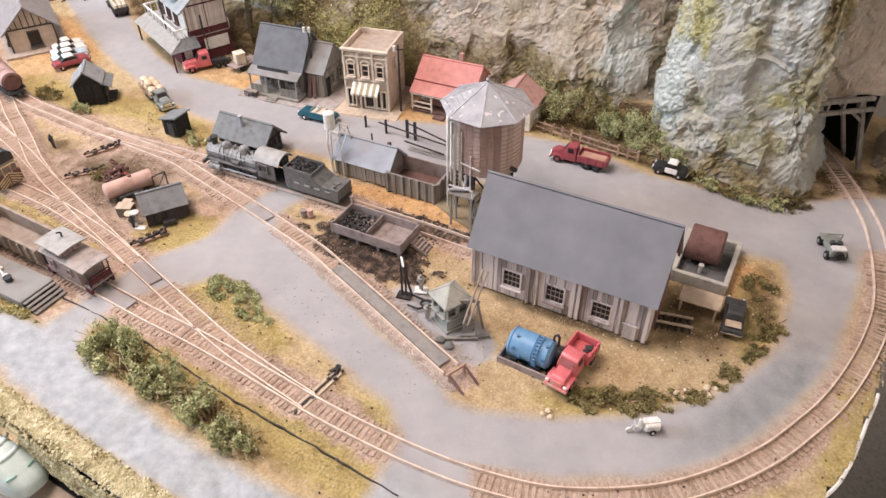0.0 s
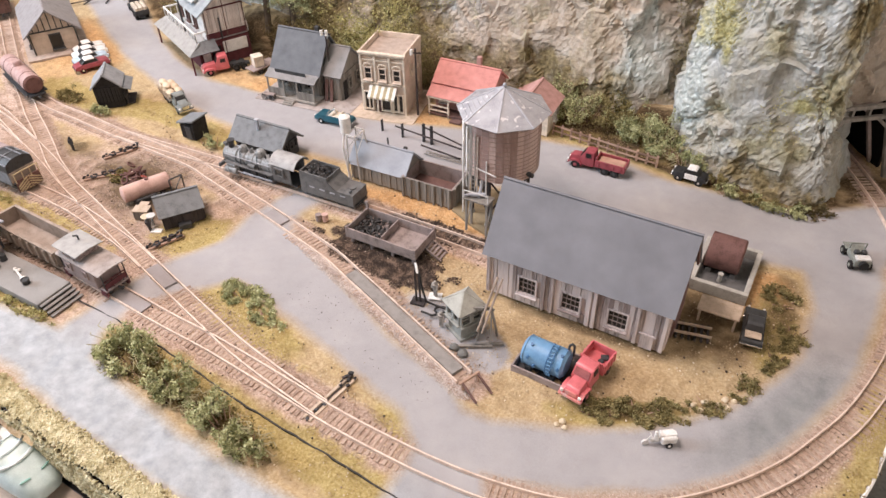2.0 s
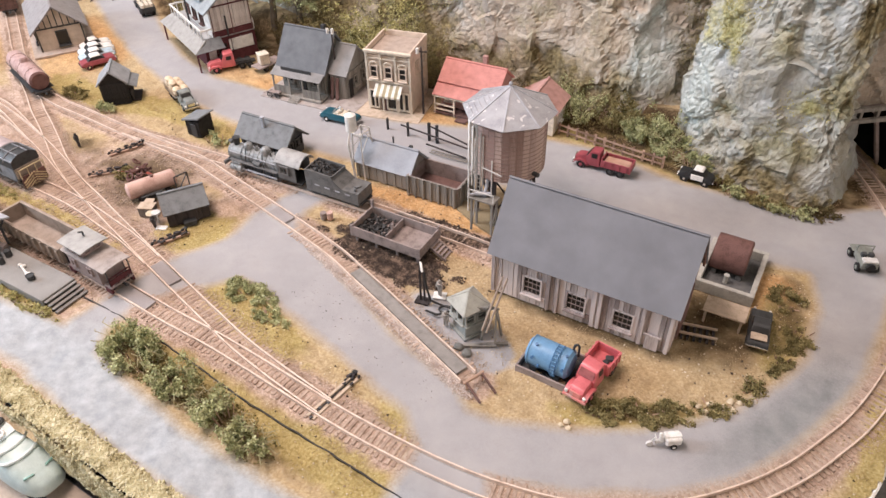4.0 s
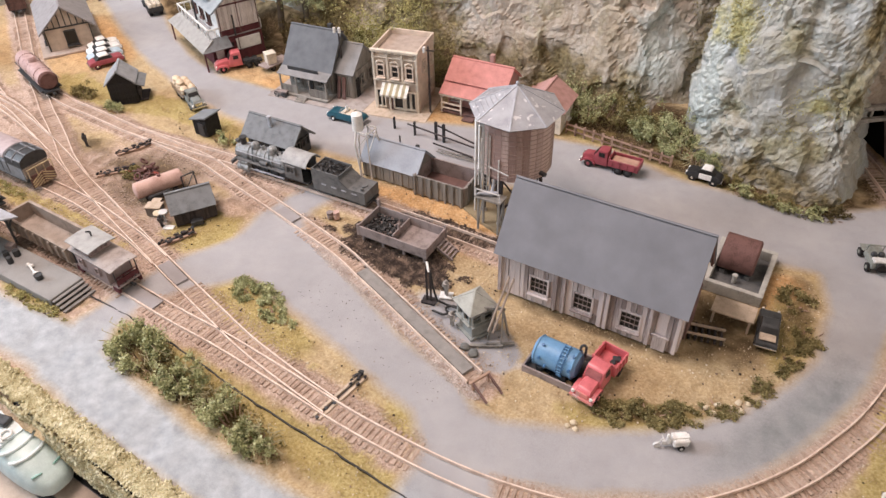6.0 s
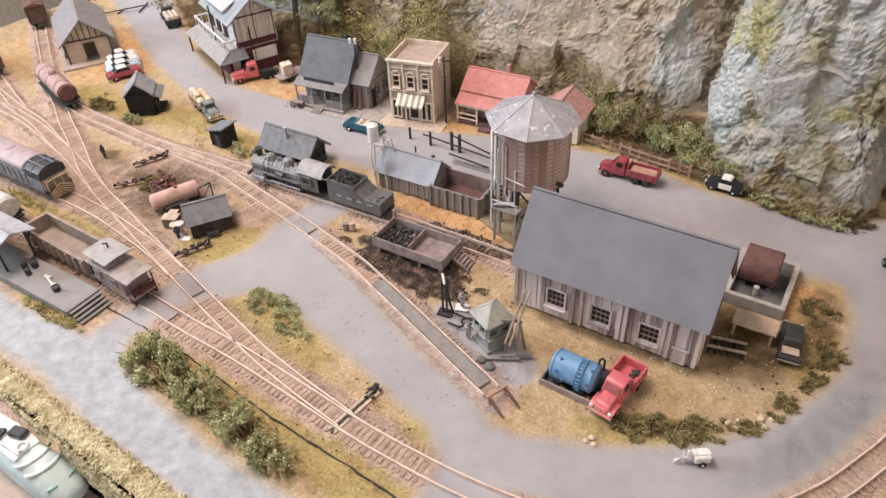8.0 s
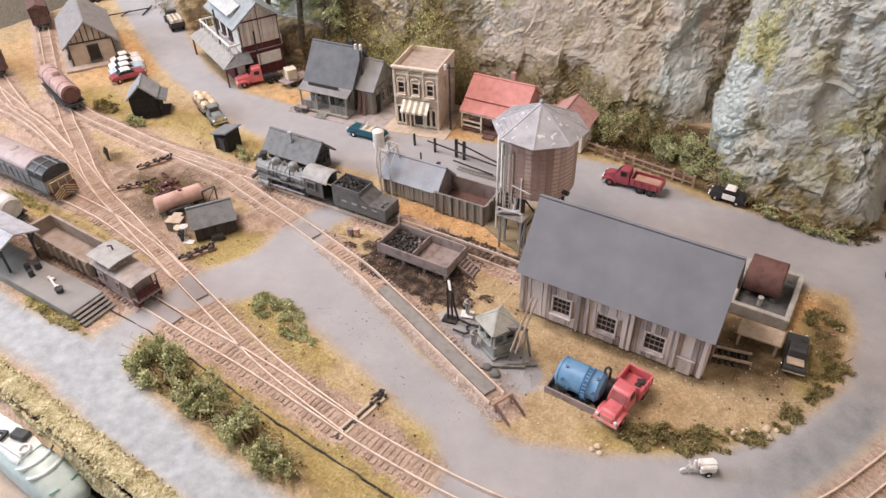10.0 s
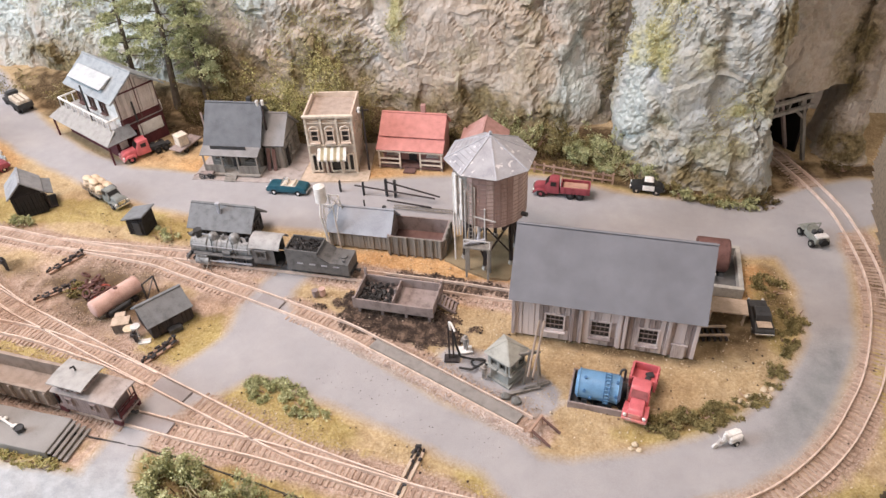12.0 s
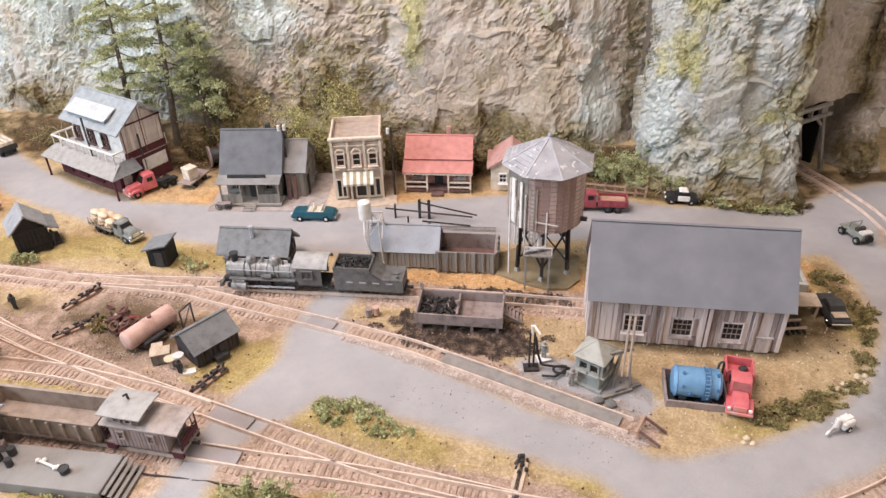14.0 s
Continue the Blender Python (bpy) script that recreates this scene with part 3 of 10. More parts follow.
    inv = node(ns, "ShaderNodeMath")
    inv.operation = "SUBTRACT"
    inv.inputs[0].default_value = 1.0
    ln.new(sep.outputs[0], inv.inputs[1])
    st = node(ns, "ShaderNodeMath")
    st.operation = "MULTIPLY_ADD"
    st.inputs[1].default_value, st.inputs[2].default_value = 0.8, 0.1
    ln.new(inv.outputs[0], st.inputs[0])
    b = node(ns, "ShaderNodeBump", Distance=0.0016)
    ln.new(st.outputs[0], b.inputs["Strength"])
    ln.new(fine.outputs["Fac"], b.inputs["Height"])
    ln.new(b.outputs[0], bsdf.inputs["Normal"])
    return m


M["ground"] = ground_material()
sheet("ground", quads[inside & ~paved], M["ground"], "sandy scenic ground with olive turf and ballast")
sheet("road", quads[inside & paved], M["ground"], "grey dusty road surface with soft edges")


# ---- cliff ----
def rock_material(name, base_stops, warm_stops):
    m, ns, ln, bsdf = nodes_of(name)
    tc = ns.new("ShaderNodeTexCoord")
    a, b, c, d, e = (node(ns, "ShaderNodeTexNoise", Scale=s, Detail=7.0, Roughness=0.65) for s in (9, 42, 170, 13, 420))
    d.inputs["W" if "W" in d.inputs and d.noise_dimensions == "4D" else "Distortion"].default_value = 0.6
    for n in (a, b, c, d, e):
        ln.new(tc.outputs["Object"], n.inputs["Vector"])
    base = ramp(ns, base_stops)
    ln.new(b.outputs["Fac"], base.inputs[0])
    warm = ramp(ns, warm_stops)
    ln.new(c.outputs["Fac"], warm.inputs[0])
    def mix(fac, x, y):
        n = ns.new("ShaderNodeMix")
        n.data_type = "RGBA"
        ln.new(fac, n.inputs["Factor"])
        ln.new(x, n.inputs[6])
        ln.new(y, n.inputs[7])
        return n.outputs[2]
    w = ramp(ns, [(0.45, (0, 0, 0)), (0.6, (0.7, 0.7, 0.7))])
    ln.new(a.outputs["Fac"], w.inputs[0])
    moss = ramp(ns, [(0.3, (0.14, 0.14, 0.05)), (0.6, (0.36, 0.35, 0.16))])
    ln.new(c.outputs["Fac"], moss.inputs[0])
    g = ramp(ns, [(0.55, (0, 0, 0)), (0.68, (0.5, 0.5, 0.5))])
    ln.new(d.outputs["Fac"], g.inputs[0])
    # run-off stains, longer than wide
    st = node(ns, "ShaderNodeTexNoise", Scale=1.0, Detail=5.0, Roughness=0.6)
    mp = ns.new("ShaderNodeMapping")
    mp.inputs["Scale"].default_value = (16, 16, 4.5)
    ln.new(tc.outputs["Object"], mp.inputs["Vector"])
    ln.new(mp.outputs[0], st.inputs["Vector"])
    wash = ramp(ns, [(0.50, (0, 0, 0)), (0.72, (0.6, 0.6, 0.6))])
    ln.new(st.outputs["Fac"], wash.inputs[0])
    soil = ramp(ns, [(0.35, (0.20, 0.16, 0.085)), (0.65, (0.40, 0.34, 0.22))])
    ln.new(c.outputs["Fac"], soil.inputs[0])
    body = mix(wash.outputs[0], mix(w.outputs[0], base.outputs[0], warm.outputs[0]), soil.outputs[0])
    body = mix(g.outputs[0], body, moss.outputs[0])
    fa = ns.new("ShaderNodeAttribute")
    fa.attribute_name = "flock"
    fs = ns.new("ShaderNodeSeparateColor")
    ln.new(fa.outputs["Color"], fs.inputs[0])
    # tone 2 is pale plaster with bluish window light painted in
    for k, stops in ((3, [(0.35, (0.20, 0.18, 0.095)), (0.65, (0.42, 0.385, 0.25))]), (2, [(0.35, (0.40, 0.43, 0.40)), (0.65, (0.62, 0.67, 0.65))]), (1, [(0.35, (0.10, 0.078, 0.04)), (0.65, (0.31, 0.25, 0.135))]), (0, [(0.35, (0.28, 0.265, 0.115)), (0.65, (0.58, 0.55, 0.31))])):
        tone = ramp(ns, stops)
        ln.new(c.outputs["Fac"], tone.inputs[0])
        cover = node(ns, "ShaderNodeMath")
        cover.operation = "MULTIPLY_ADD"
        cover.use_clamp = True
        cover.inputs[1].default_value = 1.5
        ln.new(fs.outputs[k] if k < 3 else fa.outputs["Alpha"], cover.inputs[0])
        thin = node(ns, "ShaderNodeMath")
        thin.operation = "MULTIPLY_ADD"
        thin.inputs[1].default_value, thin.inputs[2].default_value = {2: (-1.6, 0.72), 3: (-2.2, 0.40)}.get(k, (-2.4, 0.75))
        ln.new(b.outputs["Fac"], thin.inputs[0])
        ln.new(thin.outputs[0], cover.inputs[2])
        body = mix(cover.outputs[0], body, tone.outputs[0])
    ln.new(body, bsdf.inputs["Base Color"])
    bsdf.inputs["Roughness"].default_value = 0.9
    bsdf.inputs["Specular IOR Level"].default_value = 0.15
    chipped = node(ns, "ShaderNodeMath")
    chipped.operation = "MULTIPLY_ADD"
    chipped.inputs[1].default_value = 0.45
    ln.new(e.outputs["Fac"], chipped.inputs[0])
    ln.new(c.outputs["Fac"], chipped.inputs[2])
    bp = node(ns, "ShaderNodeBump", Strength=0.7, Distance=0.0046)
    ln.new(chipped.outputs[0], bp.inputs["Height"])
    ln.new(bp.outputs[0], bsdf.inputs["Normal"])
    return m


M["rock"] = rock_material("tan_plaster_rock", [(0.26, (0.25, 0.195, 0.145)), (0.40, (0.43, 0.365, 0.30)), (0.48, (0.51, 0.45, 0.385)), (0.56, (0.46, 0.42, 0.375)), (0.64, (0.57, 0.53, 0.48)), (0.74, (0.65, 0.625, 0.595))],
                          [(0.32, (0.37, 0.29, 0.21)), (0.5, (0.48, 0.39, 0.31)), (0.68, (0.57, 0.50, 0.42))])
M["rock_grey"] = rock_material("grey_plaster_rock", [(0.26, (0.20, 0.19, 0.15)), (0.40, (0.36, 0.355, 0.315)), (0.48, (0.44, 0.445, 0.415)), (0.56, (0.40, 0.41, 0.40)), (0.64, (0.53, 0.55, 0.54)), (0.74, (0.63, 0.66, 0.66))],
                               [(0.32, (0.30, 0.28, 0.22)), (0.5, (0.47, 0.46, 0.41)), (0.68, (0.62, 0.63, 0.59))])


CRAGS = {}
# flocked patches: (centre, radii, yellow-green, brown, pale plaster with painted window light, or thin olive)
FLOCK_AND_PALE_LIGHT = [((1.14, 3.25, 2.25), (0.36, 0.6, 1.2), 0), ((0.86, 3.4, 1.7), (0.16, 0.5, 0.5), 0), ((2.2, 3.0, 1.05), (0.13, 0.4, 0.14), 0), ((2.0, 3.0, 0.55), (0.5, 0.5, 0.3), 3), ((2.4, 3.0, 1.3), (0.3, 0.5, 0.4), 3), ((1.75, 3.0, 1.7), (0.25, 0.5, 0.4), 3),
         ((1.7, 3.0, 0.10), (1.1, 0.5, 0.24), 1), ((2.5, 3.1, 2.0), (0.25, 0.5, 0.7), 1),
         ((0.62, 4.1, 2.0), (0.20, 0.6, 1.6), 1), ((-2.35, 4.3, 2.0), (0.22, 0.7, 1.3), 0), ((-3.6, 4.2, 0.7), (1.1, 0.8, 0.65), 1), ((-1.0, 4.1, 0.35), (1.6, 0.7, 0.42), 1),
         ((-5.2, 4.2, 0.5), (0.8, 0.7, 0.7), 1), ((-8.3, 4.6, 0.4), (1.0, 0.8, 0.5), 1), ((3.55, 4.1, 1.5), (0.22, 0.5, 0.8), 1), ((3.7, 4.0, 0.2), (0.5, 0.5, 0.3), 1),
         ((-7.2, 4.5, 2.0), (1.9, 0.9, 1.8), 2), ((-10.0, 4.6, 2.0), (1.6, 0.9, 1.8), 2), ((-4.6, 4.1, 2.4), (0.6, 0.8, 1.2), 2), ((0.95, 3.35, 0.9), (0.24, 0.5, 0.75), 2), ((0.2, 3.9, 1.1), (0.35, 0.5, 0.9), 2)]


def crag(name, base, top, lean, label, seed, low=0.0, amp=0.20, step=0.034, blocky=1.0, rock="rock"):
    """A rock face that follows a base line upwards, broken into ledges and facets."""
    line = spline(base, step)
    rows = int((top - low) / step)
    verts, faces = [], []
    for i, p in enumerate(line):
        t = line[min(i + 1, len(line) - 1)] - line[max(i - 1, 0)]
        n = Vector((t.y, -t.x, 0)).normalized()
        for k in range(rows + 1):
            z = low + (top - low) * k / rows
            q = Vector((p.x, p.y, z * 0.9 + seed))
            big = noise.fractal(q * 0.75, 1.0, 2.0, 3)
            wv = 0.22 * noise.noise_vector(q * 1.7) + 0.05 * noise.noise_vector(q * 7)
            r = q + wv
            broken = min(1.0, max(0.0, 0.5 + 2.2 * noise.noise(q * 1.15 + Vector((5, 2, 8)))))
            out = amp * big + 0.022 * noise.fractal(q * 5.0, 0.8, 2.0, 4)
            # tilted chips of broken rock at three sizes, in patches between trowelled plaster
            for size, depth in ((2.6, 0.085 * blocky), (7.0, 0.045 * blocky * (0.25 + broken)), (15.0, 0.028 * blocky * (0.25 + broken))):
                r = q * size + 0.25 * wv * size
                seat = noise.voronoi(r)[1][0]
                tilt = noise.cell_vector(seat * 9.7)
                out += depth * ((r - seat).dot(tilt) * 0.8 + noise.cell(seat * 5.3 + Vector((40, 0, 0))) - 0.5)
            out += 0.03 * broken * (((z * 1.7 + 0.4 * noise.noise(q * 1.1) + 0.2 * noise.noise(q * 5.0)) % 1.0) - 0.5)
            d = n * (out - lean * z - 0.12 * (1 - math.exp(-z * 3)))
            verts.append(Vector((p.x + d.x, p.y + d.y, z + 0.10 * noise.noise(q * 2.2 + Vector((9, 9, 9))))) * DM)
    for i in range(len(line) - 1):
        for k in range(rows):
            a = i * (rows + 1) + k
            faces.append((a, a + rows + 1, a + rows + 2, a + 1))
    me = bpy.data.meshes.new(name)
    me.from_pydata(verts, [], faces)
    me.materials.append(M[rock])
    v = np.array([tuple(p) for p in verts]) / DM
    flock = np.zeros((len(v), 4), np.float32)
    for centre, radii, kind in FLOCK_AND_PALE_LIGHT:
        d = 1 - np.sqrt((((v - np.array(centre)) / np.array(radii)) ** 2).sum(1))
        d += 1.1 * (rough(v[:, 0] + v[:, 1], v[:, 2], 0.3, 5, 4) - 0.5)
        flock[:, kind] = np.maximum(flock[:, kind], np.clip(0.35 + d * 1.1, 0, 1))
    me.attributes.new("flock", "FLOAT_COLOR", "POINT").data.foreach_set("color", flock.ravel())
    CRAGS[name] = np.array([tuple(v) for v in verts]) / DM
    return tagged(new(name, me), label, kind="structure")


crag("cliff_back", [(-12, 4.5), (-10.5, 4.36), (-9.6, 4.32), (-8.6, 4.30), (-7.5, 4.25), (-6.4, 4.12), (-5.4, 3.92), (-4.1, 3.95), (-3.0, 4.0), (-2.0, 3.85), (-0.8, 3.8), (0.0, 3.82), (0.9, 4.1)],
     4.2, 0.16, "tall layered plaster rock cliff with moss", 3.0, low=-0.1, amp=0.17, blocky=0.40)
crag("cliff_buttress", [(0.62, 4.6), (0.66, 3.9), (0.92, 3.40), (1.45, 3.06), (1.95, 2.95), (2.45, 2.88), (2.74, 3.05), (2.80, 3.5), (2.78, 4.2), (2.7, 4.9)],
     4.2, 0.06, "bulging pale grey plaster rock buttress with moss", 11.0, low=-0.1, amp=0.14, blocky=0.55, rock="rock_grey")
crag("cliff_pier", [(3.42, 5.0), (3.37, 4.35), (3.46, 4.04), (3.8, 3.95), (4.02, 4.06), (4.12, 4.5), (4.15, 5.2)], 4.2, 0.05, "narrow plaster rock pier beside the tunnel", 17.0, low=-0.1, amp=0.1, blocky=0.35)
crag("cliff_over_tunnel", [(2.5, 3.42), (2.95, 3.63), (3.35, 3.88), (3.75, 4.10), (4.1, 4.4)], 4.2, 0.08, "plaster rock brow above the tunnel mouth", 23.0, low=0.99, amp=0.07, blocky=0.35)


# ---- tracks ----
tie_bm = bmesh.new()
box(tie_bm, (0, 0, 0), (0.029, 0.29, 0.03), bev=0.004)
M["track_tie"] = paint("dusty_sleeper_wood", (0.40, 0.305, 0.245), (0.28, 0.20, 0.155), 0.9, vary=0.35)
TIE = mesh_of("tie", tie_bm, M["track_tie"], 0)


def rail_strip(line, off, w, z0, z1):
    bm = bmesh.new()
    prev = None
    for i, p in enumerate(line):
        t = (line[min(i + 1, len(line) - 1)] - line[max(i - 1, 0)]).normalized()
        n = Vector((-t.y, t.x, 0))
        ring_ = [bm.verts.new(p + n * (off + s) + Vector((0, 0, z))) for s, z in ((-w * 1.1, z0), (-w, z1), (w, z1), (w * 1.1, z0))]
        if prev:
            for a in range(4):
                b = (a + 1) % 4
                bm.faces.new((prev[a], prev[b], ring_[b], ring_[a]))
        else:
            bm.faces.new(ring_)
        prev = ring_
    bm.faces.new(prev[::-1])
    return bm


def covered(x, y):
    return float(road_gap(np.array([x]), np.array([y]))[0]) < -0.02


LABELS = {"engine_track": "weathered model track leading to a timber bumper", "shed_track": "weathered model track running into the engine shed",
          "main_track": "curved model track circling to the tunnel", "ladder_track": "weathered model track with turnouts",
          "yard_track": "weathered yard track beside the loading dock", "tank_track": "weathered track under the tank car", "siding_track": "worn siding track under a dark boxcar", "storage_track": "weathered storage track with worn ties"}


def lay_track(name, pts, skip_ties):
    root = tagged(new(name), LABELS[name], "railway track", kind="structure")
    line = spline(pts, 0.06)
    for off in (-0.0825, 0.0825):
        part("rail", rail_strip(line, off, 0.0062, 0.004, 0.042), M["rail"], root, smooth=0)
    ties = spline(pts, 0.0555)
    for i in range(len(ties) - 1):
        p, d = ties[i], ties[i + 1] - ties[i]
        if covered(p.x, p.y) or any(math.hypot(p.x - a, p.y - b) < 0.045 for a, b in skip_ties):
            continue
        o = new("tie", TIE)
        o.parent = root
        o.matrix_basis = at(p.x, p.y + rng.uniform(-0.012, 0.012), -0.006 + rng.uniform(-0.003, 0.002), math.degrees(math.atan2(d.y, d.x)) + rng.uniform(-2, 2))
        skip_ties.append((p.x, p.y))


laid = []
for track_name, track_pts in TRACKS.items():
    lay_track(track_name, track_pts, laid)


# ---- room round the layout ----
M["room_paint"] = paint("beige_wall_paint", (0.26, 0.23, 0.20), (0.22, 0.195, 0.165), 0.9)
def room():
    for name, c, s, mat_, lab in (("room_floor", (0, 0, -9.2), (60, 50, 0.2), "concrete", "plain grey room floor"), ("ceiling", (0, 0, 18.1), (60, 50, 0.2), "room_paint", "plain dim ceiling"),
                                  ("wall_north", (0, 14, 4.4), (60, 0.4, 27.6), "room_paint", "plain beige room wall"), ("wall_south", (0, -24.8, 4.4), (60, 0.4, 27.6), "room_paint", "plain beige room wall"),
                                  ("wall_west", (-29.8, 0, 4.4), (0.4, 49.2, 27.6), "cream", "plain cream room wall"), ("wall_east", (7.2, 0, 4.4), (0.4, 49.2, 27.6), "cream", "plain cream room wall")):
        bm = bmesh.new()
        box(bm, c, s)
        tagged(new(name, mesh_of(name, bm, M[mat_], 0)), lab, kind="structure")


room()


# ---- buildings ----
def pane_window(parent, x, y, z, w, h, face, cols=2, rows=2, frame_mat="white", name="window", sill=True, bar=0.007, bar_mat=None):
    """A window on a wall; face: the turn of the wall's outward side, 0 looks to -y."""
    m = at(x, y, z, face)
    bm = bmesh.new()
    t = 0.016
    for sx in (-1, 1):
        box(bm, (sx * (w / 2 + t / 2), -0.008, 0), (t, 0.026, h + 2 * t))
    for sz in (-1, 1):
        box(bm, (0, -0.008, sz * (h / 2 + t / 2)), (w, 0.026, t))
    ob = part(name, bm, M[frame_mat], parent, smooth=0)
    ob.matrix_basis = m
    bm = bmesh.new()
    box(bm, (0, 0.004, 0), (w, 0.004, h))
    part("pane", bm, M["glass"], ob, "dark glass", smooth=0)
    bm = bmesh.new()
    for k in range(1, cols):
        box(bm, (-w / 2 + w * k / cols, -0.004, 0), (bar, 0.012, h))
    for k in range(1, rows):
        box(bm, (0, -0.0045, -h / 2 + h * k / rows), (w, 0.012, bar))
    if cols * rows > 1:
        part("muntin", bm, M[bar_mat or frame_mat], ob, smooth=0)
    else:
        bm.free()
    if sill:
        bm = bmesh.new()
        box(bm, (0, -0.02, -h / 2 - t - 0.008), (w + 0.05, 0.05, 0.016), bev=0.003)
        part("sill", bm, M[frame_mat], ob, smooth=0)
    return ob


def gable_body(parent, x0, x1, y0, y1, wall, ridge, axis, mat_, name="wall"):
    bm = bmesh.new()
    if axis == "x":
        prism(bm, [(y0, 0), (y1, 0), (y1, wall), ((y0 + y1) / 2, ridge), (y0, wall)], "x", x0, x1)
    else:
        prism(bm, [(x0, 0), (x1, 0), (x1, wall), ((x0 + x1) / 2, ridge), (x0, wall)], "y", y0, y1)
    return part(name, bm, M[mat_], parent, smooth=0)


def gable_roof(parent, x0, x1, y0, y1, wall, ridge, axis, over, mat_, t=0.022, label=""):
    """Two roof slopes with an overhang, and a ridge cap."""
    if axis == "x":
        ym, k = (y0 + y1) / 2, (ridge - wall) / ((y1 - y0) / 2)
        for s in (-1, 1):
            e = y0 - over if s < 0 else y1 + over
            ze = wall - over * k
            bm = bmesh.new()
            p = [(x0 - over, e, ze), (x1 + over, e, ze), (x1 + over, ym, ridge), (x0 - over, ym, ridge)]
            plate(bm, *(p if s < 0 else [p[1], p[0], p[3], p[2]]), t)
            part("roof_slope", bm, M[mat_], parent, label, smooth=0)
        bm = bmesh.new()
        box(bm, ((x0 + x1) / 2, ym, ridge + t * 1.1), (x1 - x0 + 2 * over, 0.035, 0.018), bev=0.004)
    else:
        xm, k = (x0 + x1) / 2, (ridge - wall) / ((x1 - x0) / 2)
        for s in (-1, 1):
            e = x0 - over if s < 0 else x1 + over
            ze = wall - over * k
            bm = bmesh.new()
            p = [(e, y1 + over, ze), (e, y0 - over, ze), (xm, y0 - over, ridge), (xm, y1 + over, ridge)]
            plate(bm, *(p if s < 0 else [p[1], p[0], p[3], p[2]]), t)
            part("roof_slope", bm, M[mat_], parent, label, smooth=0)
        bm = bmesh.new()
        box(bm, (xm, (y0 + y1) / 2, ridge + t * 1.1), (0.035, y1 - y0 + 2 * over, 0.018), bev=0.004)
    part("ridge_cap", bm, M[mat_], parent, smooth=0)


def boards(parent, x0, x1, z0, z1, y, w, mat_, face=0, holes=(), name="board", origin=(0, 0), jitter=0.006, gap=0.004):
    """Upright boards on a wall that looks along -y of its own turn; top: number or function of x."""
    x = x0
    top = z1 if callable(z1) else (lambda _: z1)
    while x < x1 - 0.01:
        bw = min(w * rng.uniform(0.75, 1.3), x1 - x)
        xc = x + bw / 2
        spans = [(z0, top(xc))]
        for hx0, hx1, hz0, hz1 in holes:
            if x < hx1 and x + bw > hx0:
                spans = [(z0, hz0), (hz1, top(xc))]
        for a, b in spans:
            if b - a < 0.02:
                continue
            bm = bmesh.new()
            d = 0.014 + rng.uniform(0, jitter)
            low = a - (rng.uniform(0, 0.012) if a == z0 and z0 > 0.015 else 0)
            box(bm, (0, -d / 2, (low + b) / 2), (bw - gap, d, b - low), bev=0.002)
            ob = part(name, bm, M[mat_], parent, smooth=0)
            ob.matrix_basis = at(origin[0], origin[1], 0, face) @ at(xc, y, 0, 0, 0, rng.uniform(-0.5, 0.5))
        x += bw


